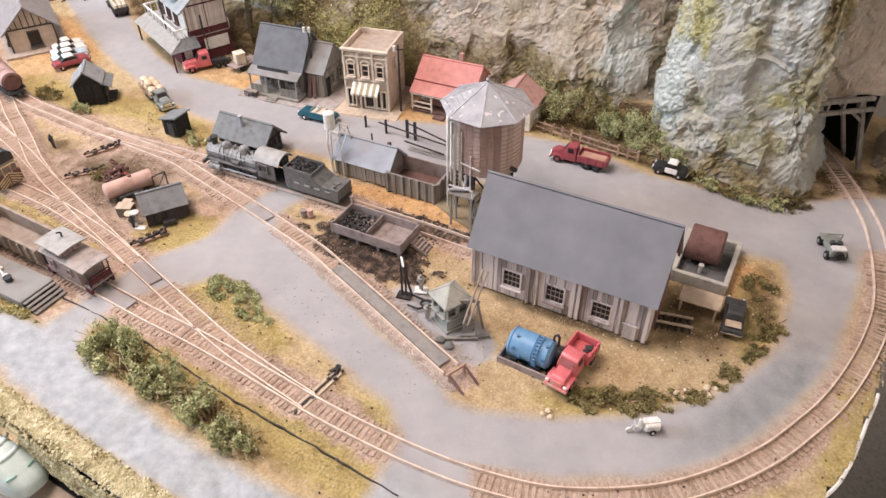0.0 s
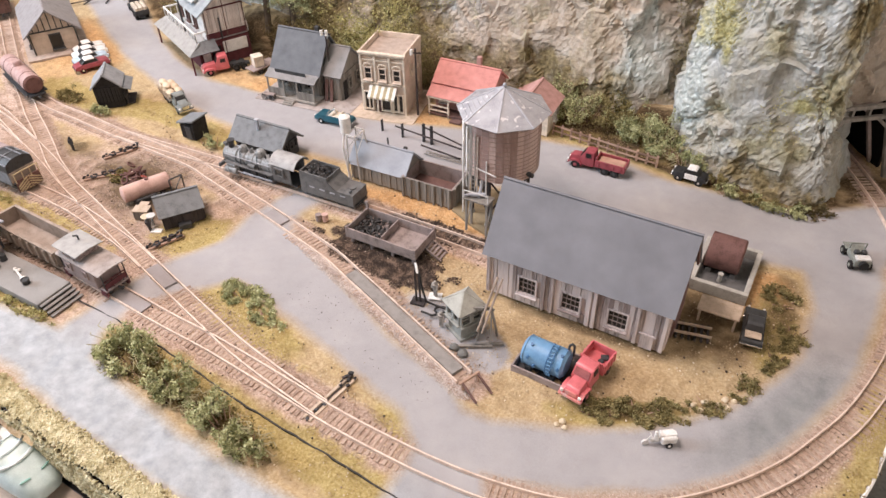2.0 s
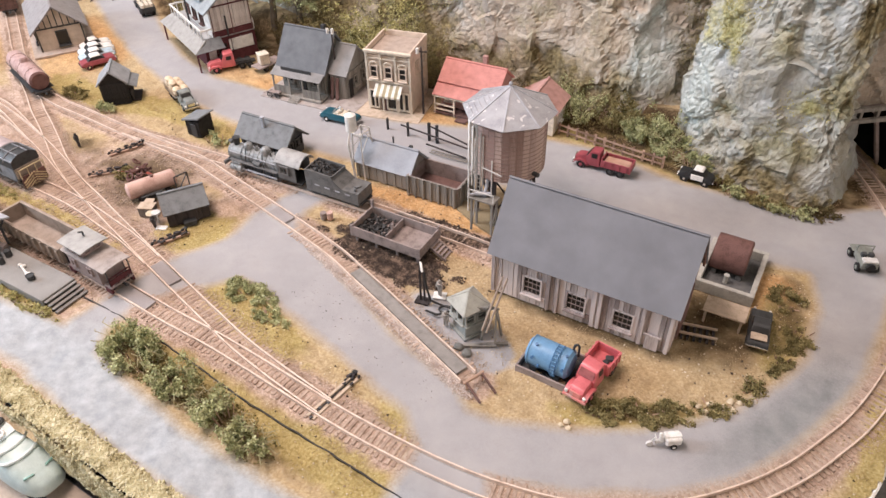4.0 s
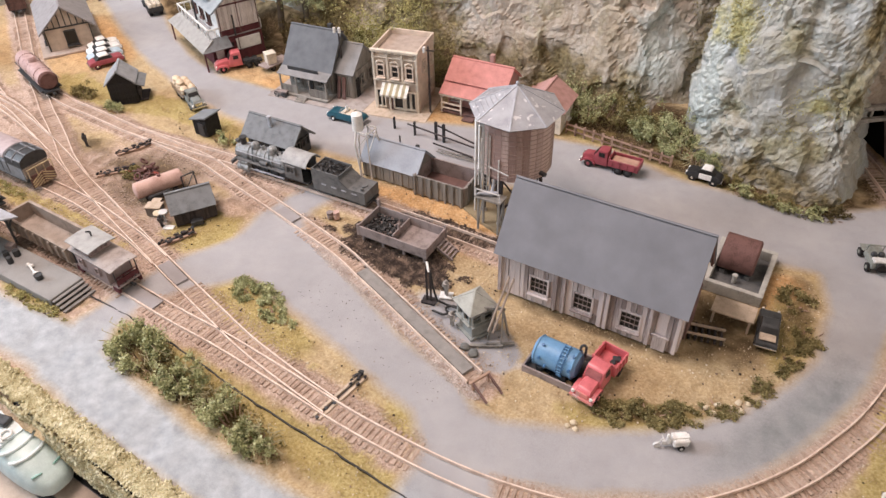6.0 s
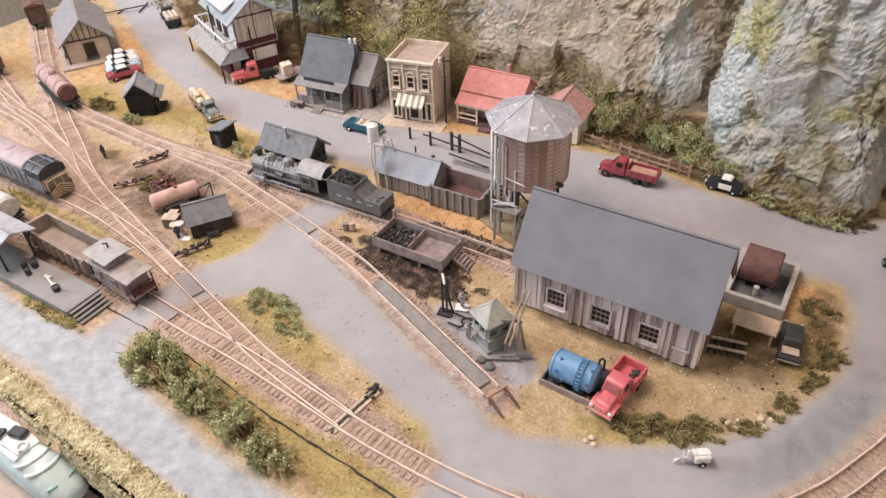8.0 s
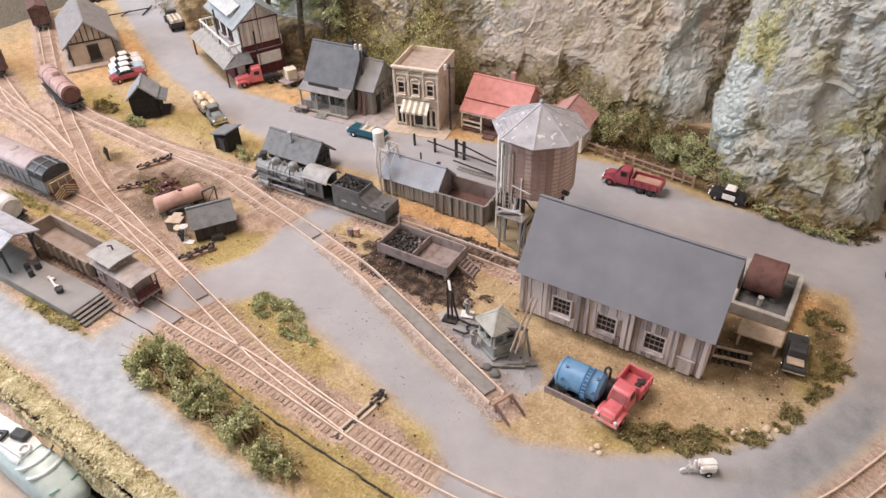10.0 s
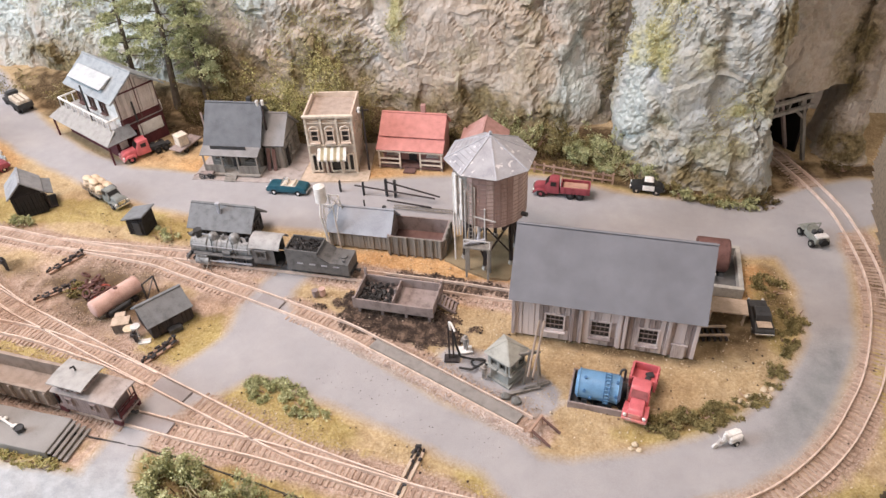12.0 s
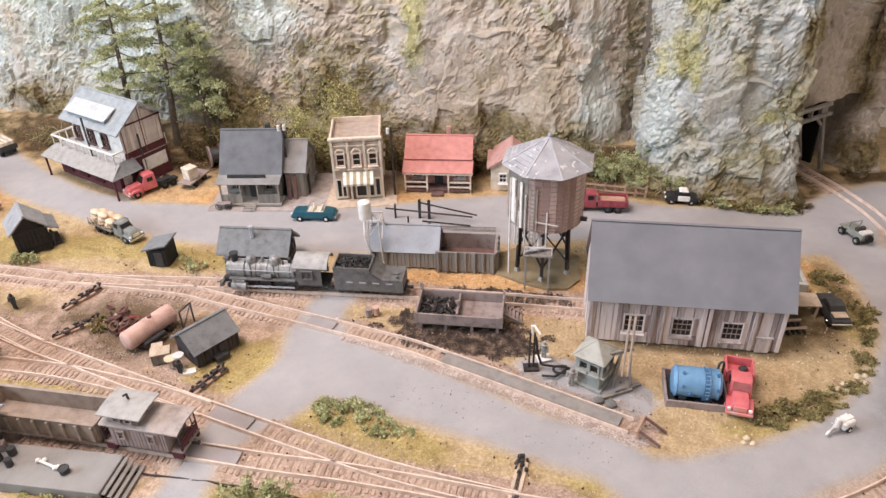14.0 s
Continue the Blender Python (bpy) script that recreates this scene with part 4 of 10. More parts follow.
def engine_shed():
    s = thing("engine_shed", 0, 0, 0, 0, "long weathered grey board engine shed with a slate-grey roof", "shed")
    holes = [(0.36, 0.54, 0.13, 0.34), (0.80, 0.98, 0.12, 0.33), (1.25, 1.43, 0.11, 0.32)]
    bm = bmesh.new()
    xs = [0.04] + [v for h in holes for v in h[:2]] + [1.77]
    for i in range(0, len(xs), 2):
        box(bm, ((xs[i] + xs[i + 1]) / 2, 0.065, 0.28), (xs[i + 1] - xs[i], 0.03, 0.56))
    for h in holes:
        box(bm, ((h[0] + h[1]) / 2, 0.065, h[2] / 2), (h[1] - h[0], 0.03, h[2]))
        box(bm, ((h[0] + h[1]) / 2, 0.065, (h[3] + 0.56) / 2), (h[1] - h[0], 0.03, 0.56 - h[3]))
    part("front_wall", bm, M["barn_wood"], s, smooth=0)
    bm = bmesh.new()
    box(bm, (0.905, 0.735, 0.28), (1.73, 0.03, 0.56))
    part("back_wall", bm, M["barn_wood"], s, smooth=0)
    for x in (0.055, 1.755):
        bm = bmesh.new()
        prism(bm, [(0.08, 0), (0.72, 0), (0.72, 0.60), (0.4, 1.07), (0.08, 0.60)], "x", x - 0.015, x + 0.015)
        part("gable_wall", bm, M["barn_wood"], s, smooth=0)
    boards(s, 0.04, 1.77, 0.012, 0.55, 0.05, 0.05, "barn_wood", holes=holes)
    for x in (0.045, 0.62, 0.70, 1.07, 1.12, 1.52, 1.765):
        bm = bmesh.new()
        box(bm, (x, 0.022, 0.29), (0.035, 0.02, 0.54), bev=0.003)
        part("batten", bm, M["barn_wood"], s, smooth=0)
    boards(s, 0.06, 0.74, 0.012, lambda v: 0.60 + 0.47 * (1 - abs(v - 0.4) / 0.34), 0, 0.055, "barn_wood", face=90, origin=(1.77, 0))
    boards(s, -0.74, -0.06, 0.012, lambda v: 0.60 + 0.47 * (1 - abs(v + 0.4) / 0.34), 0, 0.055, "barn_wood", face=-90, origin=(0.04, 0))
    for h in holes:
        pane_window(s, (h[0] + h[1]) / 2, 0.045, (h[2] + h[3]) / 2, 0.17, 0.19, 0, 4, 3, "barn_wood", bar=0.0045, bar_mat="bin_wood")
    bm = bmesh.new()
    box(bm, (1.63, 0.016, 0.10), (0.12, 0.014, 0.18), bev=0.002)
    box(bm, (1.63, 0.006, 0.185), (0.16, 0.014, 0.022), bev=0.002)
    part("hatch", bm, M["barn_wood"], s, "small low board hatch", smooth=0)
    for a, b in (((0.0, -0.02, 0.50), (1.83, -0.02, 0.50)), ((1.83, 0.82, 0.50), (0.0, 0.82, 0.50))):
        bm = bmesh.new()
        ridge_a, ridge_b = (a[0], 0.4, 1.10), (b[0], 0.4, 1.10)
        plate(bm, a, b, ridge_b, ridge_a, 0.022)
        part("roof_slope", bm, M["shingle"], s, "slate-grey roofing sheet", smooth=0)
    bm = bmesh.new()
    box(bm, (0.915, 0.4, 1.122), (1.84, 0.03, 0.014), bev=0.004)
    part("ridge_cap", bm, M["shingle"], s, smooth=0)
    for x in (0.02, 1.81):
        for a, b in (((x, 0.0, 0.50), (x, 0.395, 1.08)), ((x, 0.80, 0.50), (x, 0.405, 1.08))):
            bm = bmesh.new()
            beam(bm, a, b, 0.02, 0.035)
            part("barge_board", bm, M["brown_board"], s, smooth=0)
    bm = bmesh.new()
    box(bm, (1.79, 0.4, 0.24), (0.03, 0.30, 0.46), bev=0.004)
    part("shed_door", bm, M["brown_board"], s, "closed brown board door", smooth=0)


engine_shed()


def water_tower():
    s = thing("water_tower", -0.43, 1.25, 0, 0, "round wooden water tank on timber legs with a patched metal roof", "water tower")
    R, z0, z1 = 0.39, 0.66, 1.275
    bm = bmesh.new()
    rod(bm, (0, 0, z0), (0, 0, z1), R - 0.02, n=32)
    tank = part("tank", bm, M["tank_wood"], s)
    n = 34
    for k in range(n):
        a = 2 * math.pi * (k + 0.5) / n
        bm = bmesh.new()
        box(bm, (0, 0, (z0 + z1) / 2), (0.022, 2 * math.pi * R / n - 0.0016, z1 - z0), bev=0.002)
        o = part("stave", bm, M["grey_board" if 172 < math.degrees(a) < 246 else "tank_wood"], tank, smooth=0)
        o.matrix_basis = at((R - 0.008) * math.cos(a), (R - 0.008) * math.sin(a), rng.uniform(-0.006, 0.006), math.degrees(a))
    for k in range(13):
        bm = bmesh.new()
        ring(bm, (0, 0, z0 + 0.03 + (z1 - z0 - 0.06) * (k / 12) ** 1.15), (0, 0, 1), R + 0.005, 0.004, n=40, m=4)
        part("hoop", bm, M["tank_hoop"], tank)
    m, rim, eave, apex = 8, 0.485, 1.30, 1.545
    for k in range(m):
        a, b = 2 * math.pi * (k + 0.4) / m, 2 * math.pi * (k + 1.4) / m
        p, q = (rim * math.cos(a), rim * math.sin(a), eave), (rim * math.cos(b), rim * math.sin(b), eave)
        bm = bmesh.new()
        plate(bm, p, q, (q[0] * 0.004, q[1] * 0.004, apex), (p[0] * 0.004, p[1] * 0.004, apex), 0.009)
        part("roof_panel", bm, M["patched"], s, smooth=0)
        for j in range(1, 9) if math.cos((a + b) / 2) < -0.3 else ():
            f = 1 - j / 9.5
            zr = eave + 0.0125 + (apex - eave) * (1 - f)
            bm = bmesh.new()
            beam(bm, (p[0] * f, p[1] * f, zr), (q[0] * f, q[1] * f, zr), 0.008, 0.007)
            part("roof_seam", bm, M["patched"], s, smooth=0)
        bm = bmesh.new()
        beam(bm, (p[0], p[1], p[2] + 0.01), (0, 0, apex + 0.01), 0.014, 0.014)
        part("hip_strip", bm, M["zinc"], s, smooth=0)
    bm = bmesh.new()
    ball(bm, (0, 0, apex + 0.03), (0.02, 0.02, 0.025))
    part("finial", bm, M["zinc"], s)
    legs = []
    for k in range(6):
        a = 2 * math.pi * (k + 0.5) / 6
        foot, head = Vector((0.31 * math.cos(a), 0.31 * math.sin(a), 0.07)), Vector((0.29 * math.cos(a), 0.29 * math.sin(a), 0.60))
        legs.append((foot, head))
        bm = bmesh.new()
        beam(bm, foot, head, 0.035, 0.035)
        part("leg", bm, M["dark_wood"], s, smooth=0)
        bm = bmesh.new()
        rod(bm, (foot.x, foot.y, -0.01), (foot.x, foot.y, 0.075), 0.045, 0.026, n=4)
        part("footing", bm, M["concrete"], s, "pale concrete footing", smooth=0)
    for k in range(6):
        (a, b), (c, d) = legs[k], legs[(k + 1) % 6]
        bm = bmesh.new()
        beam(bm, a + Vector((0, 0, 0.1)), d, 0.016, 0.016)
        beam(bm, c + Vector((0, 0, 0.1)), b, 0.016, 0.016)
        part("cross_brace", bm, M["dark_wood"], s, smooth=0)
    for k in range(7):
        y = -0.27 + 0.09 * k
        bm = bmesh.new()
        box(bm, (0, y, 0.638), (0.62 * math.cos(math.asin(min(0.95, abs(y) / 0.36))) + 0.06, 0.035, 0.045))
        part("tank_joist", bm, M["dark_wood"], s, smooth=0)
    for x in (-0.2, 0.2):
        bm = bmesh.new()
        box(bm, (x, 0, 0.60), (0.035, 0.6, 0.035))
        part("bearer", bm, M["dark_wood"], s, smooth=0)
    bm = bmesh.new()
    box(bm, (-0.05, -0.43, 0.45), (0.30, 0.16, 0.016))
    platform = part("platform", bm, M["grey_board"], s, "grey valve platform on posts", smooth=0)
    for x in (-0.17, 0.07):
        for ya, yb, za, zb, w in ((-0.48, -0.48, 0.02, 0.44, 0.02), (-0.36, -0.36, 0.02, 0.44, 0.02), (-0.48, -0.36, 0.08, 0.40, 0.012)):
            bm = bmesh.new()
            beam(bm, (x, ya, za), (x, yb, zb), w, w)
            part("post" if ya == yb else "brace", bm, M["grey_board"], platform, smooth=0)
    bm = bmesh.new()
    rod(bm, (-0.13, -0.46, 0.49), (0.02, -0.40, 0.50), 0.022, n=12)
    rod(bm, (-0.19, -0.485, 0.475), (-0.13, -0.46, 0.49), 0.014, n=10)
    rod(bm, (-0.05, -0.43, 0.46), (-0.05, -0.33, 0.66), 0.018, n=8)
    part("spout", bm, M["zinc"], s, "grey metal filling spout")
    bm = bmesh.new()
    for x in (-0.15, -0.11):
        beam(bm, (x, -0.41, 0.46), (x, -0.405, 1.2), 0.010, 0.010)
    for k in range(14):
        box(bm, (-0.13, -0.408, 0.50 + 0.05 * k), (0.045, 0.007, 0.007))
    part("ladder", bm, M["grey_board"], s, smooth=0)
    bm = bmesh.new()
    box(bm, (-0.325, -0.245, 0.95), (0.06, 0.02, 0.50), rz=-52, bev=0.003)
    box(bm, (-0.245, -0.325, 0.94), (0.03, 0.02, 0.52), rz=-38, bev=0.003)
    part("gauge_board", bm, M["white"], s, "white painted gauge board", smooth=0)
    bm = bmesh.new()
    rod(bm, (-0.27, -0.29, 0.45), (-0.27, -0.29, 0.85), 0.010, n=8)
    rod(bm, (-0.03, -0.38, 0.80), (0.08, -0.37, 0.78), 0.014, n=8)
    rod(bm, (-0.36, -0.2, 0.0), (-0.36, -0.2, 1.18), 0.010, n=8)
    part("pipe", bm, M["white"], s)
    for x, y, h in ((-0.20, -0.36, 0.62), (-0.09, -0.395, 0.70), (-0.30, -0.30, 0.55), (0.02, -0.405, 0.45)):
        bm = bmesh.new()
        rod(bm, (x, y, 0.46), (x, y, 0.46 + h), 0.008, n=8)
        part("riser_pipe", bm, M["silver"], s)
    for a, b in (((-0.19, -0.50, 0.47), (-0.19, -0.50, 0.56)), ((0.09, -0.50, 0.47), (0.09, -0.50, 0.56)), ((-0.19, -0.50, 0.555), (0.09, -0.50, 0.555)), ((-0.12, -0.40, 0.80), (0.14, -0.42, 0.77))):
        bm = bmesh.new()
        beam(bm, a, b, 0.010, 0.010)
        part("platform_rail", bm, M["silver"], s, smooth=0)
    bm = bmesh.new()
    rod(bm, (0.30, -0.12, 0.72), (0.43, -0.16, 0.72), 0.025, n=10)
    part("outlet", bm, M["soot"], s)


def patched_roof():
    m = paint("patched_sheet_roofing", (0.35, 0.35, 0.375), (0.25, 0.25, 0.275), 0.6, scale=80)
    ns, ln = m.node_tree.nodes, m.node_tree.links
    bsdf = ns["Principled BSDF"]
    old = bsdf.inputs["Base Color"].links[0].from_socket
    tc = ns.new("ShaderNodeTexCoord")
    v = node(ns, "ShaderNodeTexNoise", Scale=150.0, Detail=2.0, Distortion=0.3)
    ln.new(tc.outputs["Object"], v.inputs["Vector"])
    r = ramp(ns, [(0.64, (0, 0, 0)), (0.67, (1, 1, 1))])
    ln.new(v.outputs["Fac"], r.inputs[0])
    x = ns.new("ShaderNodeMix")
    x.data_type = "RGBA"
    ln.new(r.outputs[0], x.inputs["Factor"])
    ln.new(old, x.inputs[6])
    x.inputs[7].default_value = (0.62, 0.61, 0.62, 1)
    ln.new(x.outputs[2], bsdf.inputs["Base Color"])
    return m


M["patched"] = patched_roof()
M["tank_hoop"] = paint("rusty_hoop", (0.29, 0.21, 0.185), None, 0.7)
water_tower()


def bank():
    s = thing("brick_store", -2.83, 2.56, 0, 12, "two-storey cream brick shop with striped awning and arched windows", "shop")
    w, d, h = 0.64, 0.68, 0.88
    bm = bmesh.new()
    box(bm, (0, d / 2 + 0.01, 0.40), (w - 0.02, d - 0.02, 0.80))
    part("wall", bm, M["bank"], s, smooth=0)
    for c, z in (((-w / 2 + 0.012, d / 2, 0.83), (0.024, d, 0.10)), ((w / 2 - 0.012, d / 2, 0.83), (0.024, d, 0.10)), ((0, d - 0.012, 0.83), (w - 0.05, 0.024, 0.10))):
        bm = bmesh.new()
        box(bm, c, z, bev=0.003)
        part("parapet", bm, M["bank"], s, smooth=0)
    bm = bmesh.new()
    box(bm, (0, 0.0, 0.86), (w + 0.03, 0.05, 0.03), bev=0.004)
    box(bm, (0, 0.008, 0.835), (w, 0.034, 0.02))
    part("cornice", bm, M["cream"], s, smooth=0)
    bm = bmesh.new()
    box(bm, (0, d / 2, 0.803), (w - 0.05, d - 0.03, 0.006))
    part("flat_roof", bm, M["tan_deck"], s, "tan gravelled flat roof", smooth=0)
    bm = bmesh.new()
    box(bm, (0, 0.0, 0.435), (w, 0.03, 0.022), bev=0.003)
    part("string_course", bm, M["cream"], s, smooth=0)
    bm = bmesh.new()
    box(bm, (0, 0.004, 0.76), (w - 0.03, 0.02, 0.012))
    part("frieze", bm, M["cream"], s, smooth=0)
    for xs, z, h in (((-0.305, -0.105, 0.105, 0.305), 0.62, 0.40), ((-0.305, -0.10, 0.11, 0.305), 0.21, 0.42)):
        for x in xs:
            bm = bmesh.new()
            box(bm, (x, 0.002, z), (0.03, 0.022, h), bev=0.002)
            part("pilaster", bm, M["cream"], s, smooth=0)
    for x in (-0.205, 0.0, 0.205):
        ob = pane_window(s, x, 0.004, 0.575, 0.085, 0.15, 0, 1, 2, "bank")
        bm = bmesh.new()
        tube(bm, [(0.06 * math.cos(math.pi * k / 8), -0.01, 0.085 + 0.055 * math.sin(math.pi * k / 8)) for k in range(9)], 0.011)
        part("arch", bm, M["cream"], ob, smooth=0)
    for k in range(9):
        x = -0.17 + 0.043 * k
        bm = bmesh.new()
        plate(bm, (x - 0.0215, -0.13, 0.285), (x + 0.0215, -0.13, 0.285), (x + 0.0215, -0.005, 0.40), (x - 0.0215, -0.005, 0.40), 0.006)
        plate(bm, (x - 0.0215, -0.13, 0.262), (x + 0.0215, -0.13, 0.262), (x + 0.0215, -0.13, 0.288), (x - 0.0215, -0.13, 0.288), 0.005)
        part("awning_stripe", bm, M["awning_white" if k % 2 == 0 else "awning_tan"], s, smooth=0)
    for x, ww in ((-0.25, 0.05), (-0.19, 0.04), (0.03, 0.12), (0.165, 0.05), (0.245, 0.05)):
        pane_window(s, x, 0.004, 0.17, ww, 0.24, 0, 1, 1, "cream", sill=False)
    bm = bmesh.new()
    box(bm, (-0.085, 0.004, 0.14), (0.09, 0.014, 0.28), bev=0.002)
    part("door", bm, M["brown_board"], s, smooth=0)
    for y, z in ((0.25, 0.60), (0.5, 0.60), (0.48, 0.22)):
        pane_window(s, w / 2 - 0.008, y, z, 0.07, 0.13, 90, 1, 2, "bank")
    bm = bmesh.new()
    box(bm, (0, 0.28, -0.004), (0.95, 1.0, 0.02))
    part("sidewalk", bm, M["pale_timber"], s, smooth=0)


bank()


def utility_pole(x, y, h, lamps):
    p = thing("utility_pole", x, y, 0, 20, "dark wooden pole with crossarm and transformer cans", "utility pole")
    bm = bmesh.new()
    rod(bm, (0, 0, -0.02), (0, 0, h), 0.016, 0.012, n=8)
    part("pole", bm, M["dark_wood"], p)
    bm = bmesh.new()
    box(bm, (0, 0, h - 0.06), (0.16, 0.014, 0.016))
    part("crossarm", bm, M["dark_wood"], p, smooth=0)
    for k in range(lamps):
        bm = bmesh.new()
        rod(bm, (-0.045 + 0.07 * k, -0.03, h - 0.07), (-0.045 + 0.07 * k, -0.03, h + 0.0), 0.02, n=10)
        part("transformer_can", bm, M["white"], p)


utility_pole(-2.40, 2.72, 0.96, 1)
utility_pole(-3.80, 2.66, 0.97, 2)


def store():
    s = thing("grey_store", -4.21, 2.42, 0, 6, "weathered grey wooden store with a steep roof and porch", "store")
    gable_body(s, -0.36, 0.36, 0.0, 0.62, 0.42, 0.835, "x", "grey_board")
    gable_roof(s, -0.36, 0.36, 0.0, 0.62, 0.42, 0.835, "x", 0.05, "slate", label="dark blue-grey roofing")
    boards(s, -0.35, 0.35, 0.02, 0.40, 0.0, 0.05, "grey_board")
    bm = bmesh.new()
    plate(bm, (-0.42, -0.20, 0.31), (0.40, -0.20, 0.31), (0.40, -0.01, 0.39), (-0.42, -0.01, 0.39), 0.012)
    part("porch_roof", bm, M["annex_roof"], s, "dusty grey porch roof", smooth=0)
    bm = bmesh.new()
    box(bm, (-0.04, -0.10, 0.385), (0.50, 0.012, 0.055), bev=0.002)
    part("sign_board", bm, M["soot"], s, "blank dark sign board", smooth=0)
    bm = bmesh.new()
    box(bm, (0, -0.11, 0.035), (0.80, 0.24, 0.03), bev=0.003)
    part("porch_floor", bm, M["grey_board"], s, smooth=0)
    for x in (-0.38, -0.12, 0.10, 0.37):
        bm = bmesh.new()
        beam(bm, (x, -0.19, 0.04), (x, -0.19, 0.32), 0.018, 0.018)
        part("porch_post", bm, M["grey_board"], s, smooth=0)
    for a, b in ((-0.38, -0.12), (0.10, 0.37)):
        bm = bmesh.new()
        box(bm, ((a + b) / 2, -0.19, 0.16), (b - a, 0.012, 0.016))
        box(bm, ((a + b) / 2, -0.19, 0.10), (b - a, 0.010, 0.10))
        part("railing", bm, M["grey_board"], s, smooth=0)
    bm = bmesh.new()
    for k in range(3):
        box(bm, (-0.01, -0.25 - 0.035 * k, 0.03 - 0.011 * k), (0.16, 0.035, 0.022))
    part("step", bm, M["grey_board"], s, smooth=0)
    pane_window(s, -0.22, -0.018, 0.24, 0.12, 0.14, 0, 2, 2, "grey_board")
    pane_window(s, 0.22, -0.018, 0.24, 0.12, 0.14, 0, 2, 2, "grey_board")
    bm = bmesh.new()
    box(bm, (0.0, -0.02, 0.16), (0.10, 0.014, 0.24), bev=0.002)
    part("door", bm, M["soot"], s, smooth=0)
    pane_window(s, 0.362, 0.30, 0.26, 0.09, 0.14, 90, 1, 2, "grey_board")
    pane_window(s, 0.362, 0.31, 0.55, 0.08, 0.10, 90, 1, 2, "grey_board")
    bm = bmesh.new()
    box(bm, (0.20, 0.36, 0.84), (0.06, 0.06, 0.16), bev=0.004)
    part("chimney", bm, M["soot"], s, smooth=0)
    bm = bmesh.new()
    box(bm, (0.2, 0.2, 0.0), (1.5, 1.05, 0.02))
    part("boardwalk", bm, M["car_roof"], s, smooth=0)
    a = thing("grey_annex", -3.62, 2.55, 0, 6, "narrow grey board annex with a pitched grey roof", "annex")
    gable_body(a, -0.19, 0.07, 0.0, 0.62, 0.38, 0.66, "x", "grey_board")
    gable_roof(a, -0.19, 0.07, 0.0, 0.62, 0.38, 0.66, "x", 0.03, "annex_roof")
    boards(a, -0.18, 0.07, 0.012, 0.36, 0.0, 0.05, "grey_board")
    for y in (0.2, 0.42):
        pane_window(a, 0.090, y, 0.22, 0.07, 0.13, 90, 1, 2, "grey_board")
    boards(a, 0.02, 0.60, 0.012, 0.38, 0, 0.05, "grey_board", face=90, origin=(0.07, 0), holes=[(0.15, 0.25, 0.14, 0.3), (0.37, 0.47, 0.14, 0.3)])
    bm = bmesh.new()
    box(bm, (0.094, 0.075, 0.15), (0.014, 0.09, 0.27), bev=0.002)
    part("door", bm, M["black_wood"], a, "dark open doorway", smooth=0)
    for x in (-0.14, -0.06):
        bm = bmesh.new()
        box(bm, (x, -0.06, 0.15), (0.05, 0.015, 0.34), rx=-10 + 30 * x, bev=0.002)
        part("leaning_board", bm, M["brown_board"], a, "brown board leaning on the front", smooth=0)


M["annex_roof"] = paint("grey_weathered_roofing", (0.25, 0.245, 0.245), (0.18, 0.175, 0.175), 0.8, scale=70)
M["slate"] = paint("blue_grey_slate", (0.145, 0.155, 0.17), (0.11, 0.118, 0.13), 0.8, scale=70)
store()


